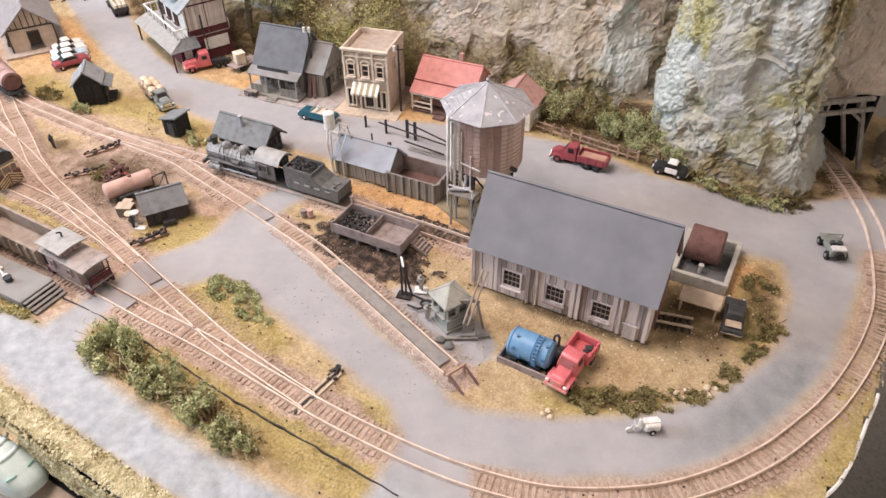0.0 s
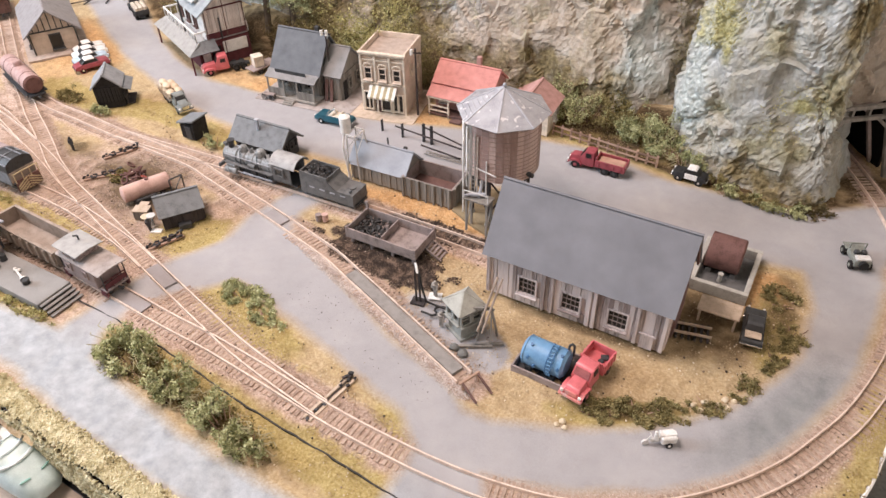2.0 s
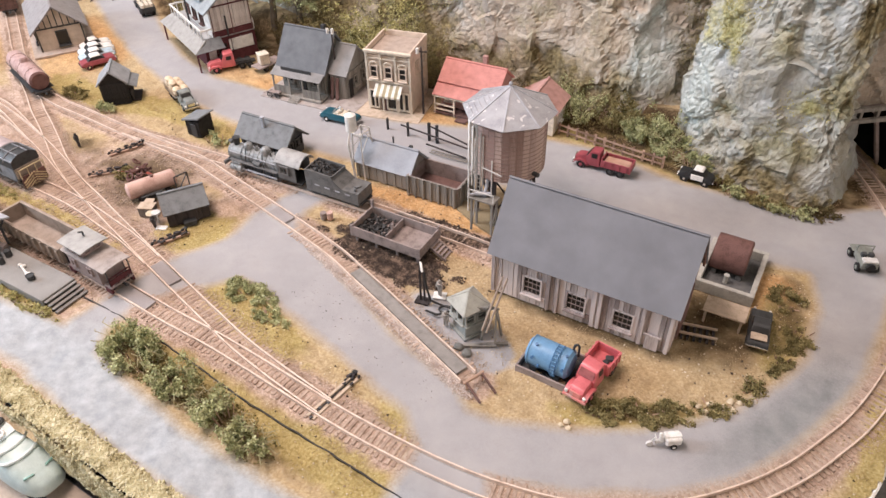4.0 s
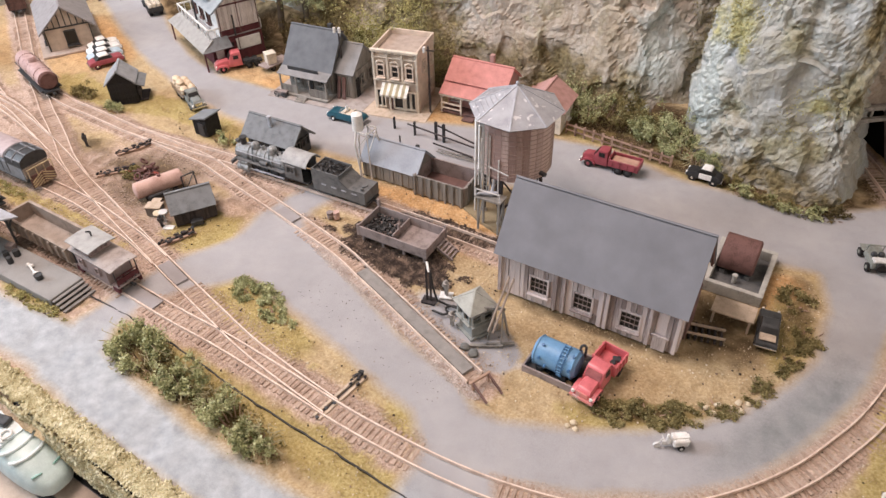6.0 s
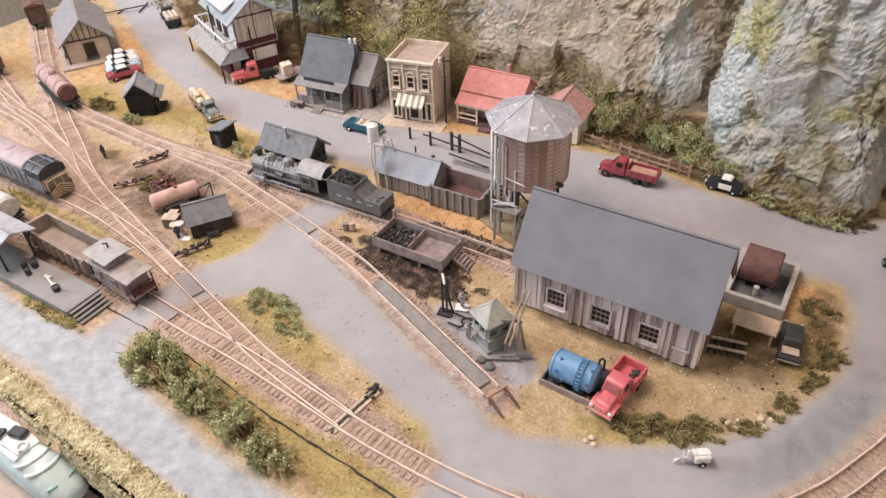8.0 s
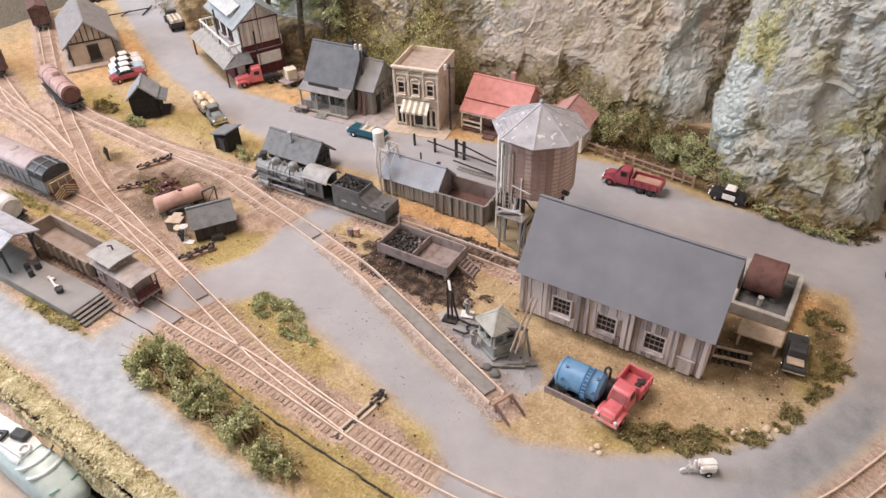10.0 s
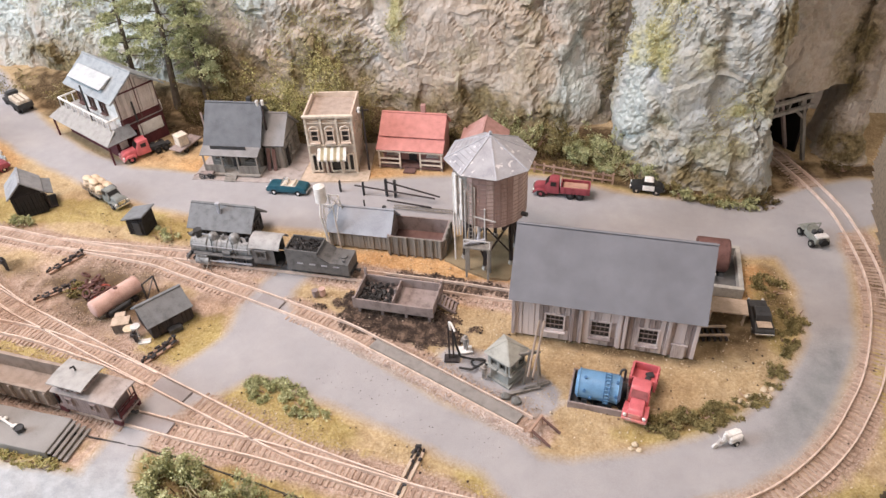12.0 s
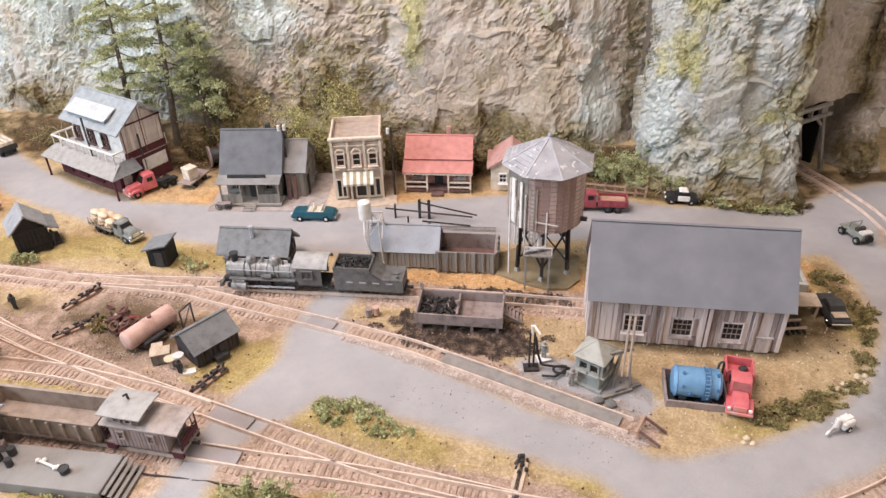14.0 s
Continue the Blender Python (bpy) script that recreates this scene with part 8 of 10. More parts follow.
def watch_booth():
    s = thing("switch_booth", 0.075, -0.53, 0, -28, "grey-green wooden switchman booth with hipped roof", "booth")
    w = 0.21
    bm = bmesh.new()
    box(bm, (0, 0, 0.165), (w, w, 0.33))
    part("wall", bm, M["booth"], s, smooth=0)
    for x in (-0.05, 0.05):
        pane_window(s, x, -w / 2 - 0.002, 0.24, 0.07, 0.08, 0, 1, 1, "booth")
    for y in (-0.06, 0.06):
        pane_window(s, w / 2 + 0.002, y, 0.235, 0.08, 0.085, 90, 1, 2, "booth")
        pane_window(s, -w / 2 - 0.002, y, 0.235, 0.08, 0.085, -90, 1, 2, "booth")
    bm = bmesh.new()
    a, e = 0.145, 0.325
    c = [(-a, -a, e), (a, -a, e), (a, a, e), (-a, a, e)]
    for k in range(4):
        p, q = c[k], c[(k + 1) % 4]
        plate(bm, p, q, (q[0] * 0.03, q[1] * 0.03, 0.45), (p[0] * 0.03, p[1] * 0.03, 0.45), 0.012)
    part("hipped_roof", bm, M["booth_roof"], s, "pale grey hipped roof", smooth=0)
    for k in range(4):
        bm = bmesh.new()
        beam(bm, (c[k][0], c[k][1], e + 0.012), (0, 0, 0.465), 0.014, 0.012)
        part("hip_strip", bm, M["booth_roof"], s, smooth=0)
    bm = bmesh.new()
    box(bm, (0, 0, 0.005), (w + 0.05, w + 0.05, 0.02))
    part("plinth", bm, M["booth"], s, smooth=0)
    t = thing("sand_chute_frame", 0.30, -0.55, 0, 0, "pair of slanting pale poles on a grey trestle", "trestle")
    for x in (0.0, 0.045):
        bm = bmesh.new()
        rod(bm, (x + 0.0, -0.15, 0.22), (x + 0.045, 0.14, 0.66), 0.011, n=8)
        part("pole", bm, M["gondola"], t)
    for x, y in ((-0.05, -0.06), (0.09, -0.06), (-0.05, 0.08), (0.09, 0.08)):
        bm = bmesh.new()
        beam(bm, (x, y, 0.0), (x * 0.5 + 0.02, 0.0, 0.40), 0.016, 0.016)
        part("trestle_leg", bm, M["grey_board"], t, smooth=0)
    bm = bmesh.new()
    beam(bm, (-0.02, 0, 0.40), (0.09, 0, 0.40), 0.016, 0.016)
    beam(bm, (-0.24, -0.04, 0.30), (0.06, 0.0, 0.40), 0.016, 0.03)
    part("cross_rail", bm, M["grey_board"], t, smooth=0)
    bm = bmesh.new()
    box(bm, (-0.02, -0.14, 0.012), (0.30, 0.03, 0.02), rz=28)
    box(bm, (0.08, -0.06, 0.012), (0.26, 0.03, 0.02), rz=32)
    part("ground_timber", bm, M["grey_board"], t, smooth=0)


watch_booth()

M["lump_grey"] = paint("dark_grey_stone", (0.17, 0.17, 0.16), (0.1, 0.1, 0.095), 0.9)


def lump(name, x, y, r, label, mat_="lump_grey", z=0.0, group="grey lumps"):
    bm = bmesh.new()
    bmesh.ops.create_icosphere(bm, subdivisions=2, radius=1)
    for v in bm.verts:
        f = 1 + 0.35 * noise.noise(v.co * 1.3 + Vector((x * 7, y * 7, 0)))
        v.co = Vector((v.co.x * r * f, v.co.y * r * f * 0.8, max(-0.3, v.co.z) * r * f * 0.75))
    return solo(name, bm, M[mat_], x, y, z + r * 0.2, rng.uniform(0, 180), label, "rock", group)


lump("boulder", 0.12, -0.80, 0.05, "rounded grey-green lump beside the booth")
lump("boulder", 0.22, -0.83, 0.055, "rounded grey-green lump beside the booth")
for x, y, r in ((2.26, -0.33, 0.035), (2.18, -0.40, 0.03), (2.24, -0.43, 0.032), (2.44, -0.30, 0.03), (2.40, -0.22, 0.033), (2.47, -0.20, 0.028), (2.36, -0.30, 0.025), (1.29, -1.08, 0.032), (1.33, -1.13, 0.028), (1.26, -1.13, 0.026)):
    lump("pale_stone", x, y, r, "small pale yellow stone on the verge", "stone_pale", 0.0, "pale stones")


def figurine(x, y, z, h, mat_, label):
    bm = bmesh.new()
    for sx in (-0.012, 0.012):
        rod(bm, (sx, 0, 0), (sx, 0, h * 0.48), 0.012, 0.014, n=7)
    rod(bm, (0, 0, h * 0.45), (0, 0, h * 0.83), 0.024, 0.03, n=9)
    for sx in (-0.034, 0.034):
        rod(bm, (sx, 0, h * 0.80), (sx * 1.2, -0.012, h * 0.48), 0.010, n=6)
    ball(bm, (0, 0, h * 0.92), (0.018, 0.018, 0.022), 8)
    solo("figurine", bm, M[mat_], x, y, z, rng.uniform(-40, 40), label, "figurine", "figurines")


figurine(-0.37, -0.30, 0.02, 0.19, "figure", "small grey standing figurine on a white mat")
figurine(-0.12, -0.62, 0.012, 0.18, "figure", "small pale standing figurine beside the booth")
figurine(-5.91, -0.14, -0.01, 0.19, "figure_dark", "small dark standing figurine between the tracks")
figurine(-6.22, 1.06, 0.024, 0.20, "figure_dark", "small dark standing figurine on the shed porch")
figurine(-8.98, 1.62, 0.02, 0.2, "figure_dark", "small dark figurine at the station platform")
bm = bmesh.new()
box(bm, (0, 0, 0), (0.13, 0.10, 0.012), rz=20, bev=0.002)
solo("white_mat", bm, M["white"], -0.37, -0.30, 0.013, 0, "small white mat on the ground", "mat", smooth=0)


def fuel_crane():
    s = thing("fuel_standpipe", -0.48, -0.44, 0, 10, "dark standpipe with bent arm and looped hose", "standpipe")
    for x in (-0.02, 0.02):
        bm = bmesh.new()
        beam(bm, (x, 0, 0), (x, 0, 0.42), 0.016, 0.016)
        part("upright", bm, M["dark_wood"], s, smooth=0)
    bm = bmesh.new()
    tube(bm, [(0, 0, 0.40), (-0.01, 0, 0.50), (0.01, -0.03, 0.52), (0.05, -0.10, 0.48)], 0.010, 8)
    part("arm", bm, M["white"], s)
    bm = bmesh.new()
    pts = [(0.03, -0.01, 0.38), (0.05, -0.01, 0.2), (0.09, -0.02, 0.06), (0.2, -0.02, 0.03)]
    pts += [(0.27 + 0.075 * math.cos(a), -0.06 + 0.05 * math.sin(a), 0.025) for a in [0.35 * k for k in range(2, 20)]]
    pts += [(0.2, -0.15, 0.025), (0.08, -0.13, 0.025)]
    tube(bm, pts, 0.011, 8)
    part("hose", bm, M["hose"], s, "black looped hose")
    bm = bmesh.new()
    box(bm, (0, 0, 0.01), (0.14, 0.10, 0.02))
    part("base", bm, M["dark_wood"], s, smooth=0)


fuel_crane()


def bumper():
    s = thing("timber_bumper", 0.42, -1.10, 0, -23, "low brown timber track bumper at the line end", "buffer stop")
    for y in (-0.085, 0.085):
        bm = bmesh.new()
        beam(bm, (0.03, y, 0.0), (0.03, y, 0.10), 0.02, 0.02)
        part("post", bm, M["tie"], s, smooth=0)
        bm = bmesh.new()
        beam(bm, (0.03, y, 0.095), (0.22, y, 0.012), 0.016, 0.02)
        part("brace", bm, M["brown_board"], s, smooth=0)
    bm = bmesh.new()
    box(bm, (0.02, 0, 0.09), (0.024, 0.22, 0.026), bev=0.004)
    part("cross_beam", bm, M["tie"], s, smooth=0)


bumper()


def pit_cover():
    line = [p for p in spline(TRACKS["engine_track"], 0.05) if -1.32 < p.x < 0.30]
    bm = rail_strip(line, 0.0, 0.062, 0.0, 0.034)
    solo("ash_pit_plate", bm, M["pit_plate"], 0, 0, 0, 0, "dark grey plate between the rails", "pit cover", smooth=0)


M["pit_plate"] = paint("dark_grey_plate", (0.265, 0.247, 0.232), (0.195, 0.182, 0.17), 0.85)
pit_cover()


def crossing_planks():
    for name, tr, x0, x1 in (("crossing_plank", "engine_track", -2.78, -2.42), ("crossing_plank", "main_track", -3.22, -2.72), ("crossing_plank", "ladder_track", -3.22, -2.78)):
        line = [p for p in spline(TRACKS[tr], 0.05) if x0 < p.x < x1]
        solo(name, rail_strip(line, 0.0, 0.066, -0.01, 0.026), M["crossing"], 0, 0, 0, 0, "grey crossing plate between the rails", "crossing plate", "crossing plates", smooth=0)


M["crossing"] = paint("grey_crossing_board", (0.32, 0.295, 0.295), (0.27, 0.245, 0.245), 0.9, scale=40)
crossing_planks()


def oil_store():
    s = thing("oil_pit", 2.02, 1.40, 0, 0, "low concrete containment wall round a floor", "containment wall")
    for c, z in (((0, -0.35, 0.05), (0.56, 0.05, 0.13)), ((0, 0.36, 0.05), (0.56, 0.05, 0.13)), ((0.256, 0.005, 0.05), (0.05, 0.66, 0.13)), ((-0.256, 0.005, 0.05), (0.05, 0.66, 0.13))):
        bm = bmesh.new()
        box(bm, c, z, bev=0.005)
        part("kerb_wall", bm, M["concrete"], s, smooth=0)
    bm = bmesh.new()
    box(bm, (0, 0, 0.0), (0.47, 0.65, 0.02))
    part("pit_floor", bm, M["tender"], s, smooth=0)
    t = thing("oil_tank", 1.98, 1.46, 0, 0, "horizontal rusty brown oil tank on saddles", "storage tank")
    bm = bmesh.new()
    rod(bm, (-0.17, 0, 0.205), (0.15, 0, 0.205), 0.182, n=32)
    rod(bm, (0.15, 0, 0.205), (0.165, 0, 0.205), 0.182, 0.165, n=32)
    part("shell", bm, M["rust"], t)
    for x in (-0.12, 0.12):
        bm = bmesh.new()
        box(bm, (x, 0, 0.03), (0.05, 0.26, 0.06))
        part("saddle", bm, M["tender"], t, smooth=0)
    bm = bmesh.new()
    rod(bm, (0.02, -0.22, 0.01), (0.02, -0.22, 0.10), 0.022, n=10)
    rod(bm, (0.02, -0.22, 0.10), (0.02, -0.22, 0.112), 0.028, n=10)
    part("valve", bm, M["concrete"], t)
    b = thing("work_bench", 2.11, 0.71, 0, 1, "pale plank work bench with thick legs", "bench")
    bm = bmesh.new()
    box(bm, (0, 0, 0.15), (0.38, 0.22, 0.02), bev=0.003)
    part("bench_top", bm, M["pale_timber"], b, smooth=0)
    for x in (-0.16, 0.16):
        for y in (-0.08, 0.08):
            bm = bmesh.new()
            beam(bm, (x, y, -0.01), (x, y, 0.14), 0.022, 0.022)
            part("leg", bm, M["pale_timber"], b, smooth=0)
    p = thing("track_panel", 1.95, 0.42, 0, 12, "spare track panel of dark ties lying on ground", "track panel")
    for k in range(6):
        bm = bmesh.new()
        box(bm, (-0.14 + 0.056 * k, 0, 0.018), (0.022, 0.22, 0.03), bev=0.003)
        part("tie", bm, M["dark_wood"], p, smooth=0)
    for y in (-0.06, 0.06):
        bm = bmesh.new()
        box(bm, (0, y, 0.045), (0.34, 0.014, 0.025))
        part("rail", bm, M["pale_timber"], p, smooth=0)


oil_store()


def blue_tank():
    s = thing("blue_tank", 0.935, -0.615, 0, -2, "blue riveted horizontal tank with a side ladder", "storage tank")
    r, z = 0.132, 0.15
    bm = bmesh.new()
    rod(bm, (-0.175, 0, z), (0.175, 0, z), r, n=32)
    shell = part("shell", bm, M["blue"], s)
    for sg in (-1, 1):
        bm = bmesh.new()
        rod(bm, (sg * 0.175, 0, z), (sg * 0.20, 0, z), r, r * 0.8, n=32)
        part("end_cap", bm, M["blue"], s)
        bm = bmesh.new()
        ring(bm, (sg * 0.173, 0, z), (1, 0, 0), r, 0.007, n=32, m=5)
        part("rim_band", bm, M["blue"], s)
    for k in range(14):
        a = radians(-80 + 13 * k)
        bm = bmesh.new()
        box(bm, (0.075, 0, 0), (0.045, 0.008, 0.008))
        o = part("rung", bm, M["blue"], shell, smooth=0)
        o.matrix_basis = at(0, -(r + 0.016) * math.cos(a + 0.2), z + (r + 0.016) * math.sin(a + 0.2))
    for x in (0.052, 0.098):
        bm = bmesh.new()
        pts = [(x, -(r + 0.016) * math.cos(radians(a)), z + (r + 0.016) * math.sin(radians(a))) for a in range(-72, 120, 12)]
        tube(bm, pts, 0.006, 6)
        part("ladder_rail", bm, M["dark_blue"], shell)
    for x, a in ((-0.12, 70), (-0.12, 20), (0.16, 18), (0.16, 72), (-0.06, -10)):
        bm = bmesh.new()
        c, sn = math.cos(radians(a)), math.sin(radians(a))
        rod(bm, (x, -r * c * 0.95, z + r * sn * 0.95), (x, -(r + 0.02) * c, z + (r + 0.02) * sn), 0.014, n=10)
        part("nozzle", bm, M["dark_blue"], shell)
    bm = bmesh.new()
    tube(bm, [(0.17, 0.06, 0.25), (0.175, 0.07, 0.32), (0.195, 0.075, 0.34), (0.215, 0.08, 0.32), (0.215, 0.08, 0.2)], 0.011, 8)
    part("vent_pipe", bm, M["soot"], s)
    for x in (-0.11, 0.11):
        bm = bmesh.new()
        box(bm, (x, 0, 0.04), (0.05, 0.26, 0.07))
        part("saddle", bm, M["soot"], s, smooth=0)
    t = thing("catch_tray", 0.945, -0.59, 0, -2, "dark oil catch tray with tan raised rim", "tray")
    bm = bmesh.new()
    box(bm, (0, 0, 0.0), (0.50, 0.40, 0.016))
    part("tray_floor", bm, M["soot"], t, smooth=0)
    for c, z in (((0, -0.20, 0.03), (0.52, 0.018, 0.09)), ((0, 0.20, 0.03), (0.52, 0.018, 0.09)), ((-0.251, 0, 0.03), (0.018, 0.38, 0.09)), ((0.251, 0, 0.03), (0.018, 0.38, 0.09))):
        bm = bmesh.new()
        box(bm, c, z, bev=0.003)
        part("rim", bm, M["bin_wood"], t, smooth=0)


M["dark_blue"] = paint("shadowy_blue_enamel", (0.05, 0.14, 0.28), None, 0.45)
blue_tank()


def loading_dock():
    s = thing("loading_dock", -4.40, -2.135, 0, 0, "long grey concrete loading dock with end steps", "loading dock")
    bm = bmesh.new()
    box(bm, (-0.35, 0, 0.045), (2.2, 0.38, 0.11), bev=0.005)
    part("deck", bm, M["dock"], s, smooth=0)
    for k in range(4):
        bm = bmesh.new()
        box(bm, (0.775 + 0.042 * k, 0, 0.078 - 0.024 * k), (0.034, 0.36, 0.014), bev=0.002)
        part("tread", bm, M["dock"], s, smooth=0)
        bm = bmesh.new()
        box(bm, (0.758 + 0.042 * k, 0, 0.055 - 0.024 * k), (0.008, 0.36, 0.034))
        part("riser", bm, M["black"], s, "black riser", smooth=0)
    c = thing("dock_canopy", -5.55, -2.08, 0, 0, "pale grey pitched canopy over the dock", "canopy")
    for sg in (-1, 1):
        bm = bmesh.new()
        p = [(-0.95, sg * 0.25, 0.40), (0.88, sg * 0.25, 0.40), (0.88, 0, 0.50), (-0.95, 0, 0.50)]
        plate(bm, *(p if sg < 0 else [p[1], p[0], p[3], p[2]]), 0.016)
        part("roof_slope", bm, M["zinc"], c, smooth=0)
    for x in (-0.8, 0.0, 0.8):
        for y in (-0.16, 0.16):
            bm = bmesh.new()
            beam(bm, (x, y, 0.09), (x, y, 0.44), 0.02, 0.02)
            part("post", bm, M["soot"], c, smooth=0)
            bm = bmesh.new()
            beam(bm, (x, y, 0.30), (x, y * 1.5, 0.41), 0.014, 0.014)
            part("bracket", bm, M["soot"], c, smooth=0)
    bm = bmesh.new()
    rod(bm, (0, 0, 0), (0, 0, 0.05), 0.034, 0.04, n=14)
    ring(bm, (0, 0, 0.05), (0, 0, 1), 0.038, 0.006, n=14)
    solo("iron_pot", bm, M["soot"], -4.02, -2.17, 0.10, 0, "small black iron pot on the dock", "pot")
    bm = bmesh.new()
    beam(bm, (-0.12, 0.02, 0.02), (0.06, -0.03, 0.02), 0.018, 0.016)
    for x, y in ((-0.12, 0.02), (-0.07, 0.03), (0.06, -0.03), (0.08, -0.02)):
        ball(bm, (x, y, 0.02), (0.022, 0.022, 0.02), 8)
    solo("hand_truck", bm, M["white"], -4.17, -2.12, 0.10, 0, "small white hand truck lying on the dock", "hand truck")
    for k, (x, y, r) in enumerate(((-4.55, -2.05, 0.035), (-4.62, -2.12, 0.03), (-4.50, -2.16, 0.03))):
        bm = bmesh.new()
        rod(bm, (0, 0, 0), (0, 0, 0.07), r, n=12)
        rod(bm, (0, 0, 0.07), (0, 0, 0.075), r * 0.85, n=12)
        solo("oil_drum", bm, M["soot"], x, y, 0.10, 0, "small dark oil drum on the dock", "drum", "dock drums")
    bm = bmesh.new()
    box(bm, (0, 0, 0.04), (0.09, 0.07, 0.08), bev=0.004)
    solo("wooden_crate", bm, M["bin_wood"], -4.68, -2.02, 0.10, 20, "brown wooden crate on the dock", "crate")


M["dock"] = paint("grey_dock_concrete", (0.265, 0.256, 0.246), (0.19, 0.18, 0.17), 0.9, scale=50)
loading_dock()


def switch_stand(x, y, rz, L, far):
    """Two long ties across the track; throw gear sits between their ends."""
    g = np.random.RandomState(9)
    s = thing("switch_stand", x, y, 0, rz, "black switch stand mechanism on long ties", "switch stand", "switch stands")
    for k in (-1, 1):
        bm = bmesh.new()
        box(bm, (0, k * 0.030, 0.008), (L, 0.028, 0.024), bev=0.003)
        part("long_tie", bm, M["pale_timber" if far > 0 else "tie"], s, smooth=0)
    for k in range(13 if far > 0 else 26):
        bm = bmesh.new()
        a = L * g.uniform(far, 0.52)
        box(bm, (a, g.uniform(-0.05, 0.05), 0.022 + 0.016 * g.rand()), (g.uniform(0.02, 0.05), g.uniform(0.012, 0.028), g.uniform(0.012, 0.026)), rz=g.uniform(-25, 25), bev=0.003)
        part("gear_piece", bm, M["dark_wood" if k % 3 else "black"], s, smooth=0)
    bm = bmesh.new()
    rod(bm, (L * 0.46, 0, 0.03), (L * 0.46, 0, 0.066), 0.011, n=8)
    box(bm, (L * 0.47, 0.012, 0.06), (0.03, 0.045, 0.016), rz=20, bev=0.004)
    part("mechanism", bm, M["black"], s, smooth=0)
    for a in (-0.49, -0.30, -0.16):
        bm = bmesh.new()
        box(bm, (L * a, g.uniform(-0.02, 0.02), 0.018), (0.028, 0.03, 0.018), rz=g.uniform(-30, 30), bev=0.003)
        part("clamp", bm, M["soot"], s, smooth=0)
    bm = bmesh.new()
    rod(bm, (-L * 0.4, 0, 0.016), (L * 0.4, 0, 0.016), 0.005, n=6)
    part("throw_rod", bm, M["soot"], s)


switch_stand(-0.53, -1.80, 82, 0.58, 0.22)
switch_stand(-5.28, 0.10, 65, 0.46, -0.5)
switch_stand(-5.05, -0.38, 50, 0.46, -0.5)
switch_stand(-3.39, -0.95, 66, 0.40, -0.5)


def scrap_corner():
    s = thing("scrap_tank", -4.22, -0.42, 0, 66, "dusty pink scrapped boiler tank lying on blocks", "tank")
    bm = bmesh.new()
    rod(bm, (-0.26, 0, 0.13), (0.26, 0, 0.13), 0.098, n=24)
    part("shell", bm, M["pink_tank"], s)
    for sg in (-1, 1):
        bm = bmesh.new()
        ball(bm, (sg * 0.26, 0, 0.13), (0.03, 0.095, 0.095), 20)
        part("end_cap", bm, M["pink_tank"], s)
        bm = bmesh.new()
        box(bm, (sg * 0.16, 0, 0.02), (0.05, 0.20, 0.05))
        part("block", bm, M["dark_wood"], s, smooth=0)
    bm = bmesh.new()
    rod(bm, (0.03, 0, 0.22), (0.03, 0, 0.245), 0.022, n=12)
    part("filler_cap", bm, M["rust"], s)
    bm = bmesh.new()
    box(bm, (-0.05, -0.13, 0.06), (0.25, 0.04, 0.06), bev=0.01)
    part("underframe", bm, M["soot"], s)
    g = np.random.RandomState(12)
    for k in range(34):
        bm = bmesh.new()
        if k % 3 == 0:
            rod(bm, (-0.06, 0, 0), (0.06, 0, 0.02), 0.02, n=8)
        elif k % 3 == 1:
            box(bm, (0, 0, 0.01), (0.10, 0.035, 0.03), bev=0.004)
        else:
            ring(bm, (0, 0, 0.025), (g.uniform(-0.9, 0.9), 0.5, 1), 0.045, 0.012, n=12)
        solo("scrap_piece", bm, M[("red_scrap", "rust", "rust", "pale_timber")[k % 4] if k % 3 == 1 else "rust"], -4.62 + g.uniform(-0.20, 0.16), -0.28 + g.uniform(-0.14, 0.16), 0.01 + 0.03 * (k % 3), g.uniform(0, 180),
             "rusty red scrap metal piece in a pile", "scrap", "scrap pile")
    bm = bmesh.new()
    for x in (-0.08, 0.08):
        beam(bm, (x, 0, 0), (x, 0, 0.24), 0.012, 0.012)
    beam(bm, (-0.08, 0, 0.24), (0.08, 0, 0.24), 0.012, 0.012)
    beam(bm, (-0.08, 0, 0.02), (0.08, 0, 0.23), 0.008, 0.008)
    solo("pipe_rack", bm, M["soot"], -3.92, -0.22, 0, 75, "dark upright pipe rack behind the shed", "rack", smooth=0)
    for x, y, w, h, m_, l_ in ((-3.95, -0.74, 0.17, 0.11, "grey_board", "grey wooden box with a pale lid"), (-4.05, -0.62, 0.10, 0.07, "bin_wood", "low brown wooden box on the ground")):
        b = thing("scrap_box", x, y, 0, 25, l_, "box")
        bm = bmesh.new()
        box(bm, (0, 0, h / 2), (w, w * 0.7, h), bev=0.004)
        part("carcass", bm, M[m_], b, smooth=0)
        bm = bmesh.new()
        box(bm, (0, 0, h + 0.006), (w * 1.08, w * 0.76, 0.012), bev=0.002)
        part("lid", bm, M["pale_timber"], b, smooth=0)
    bm = bmesh.new()
    rod(bm, (0, 0, 0), (0, 0, 0.09), 0.012, n=8)
    rod(bm, (0, 0, 0.09), (0, 0, 0.10), 0.06, n=16)
    solo("round_table", bm, M["stone_pale"], -3.82, -0.80, 0, 0, "small round tan table beside the boxes", "table")
    bm = bmesh.new()
    rod(bm, (0, 0, 0), (0, 0, 0.13), 0.010, n=8)
    rod(bm, (0, 0, 0.13), (0, 0, 0.145), 0.05, n=16)
    solo("round_table", bm, M["silver"], -3.73, -0.80, 0, 0, "small round white table beside the boxes", "table")
    bm = bmesh.new()
    box(bm, (0, 0, 0.006), (0.12, 0.07, 0.014), bev=0.002)
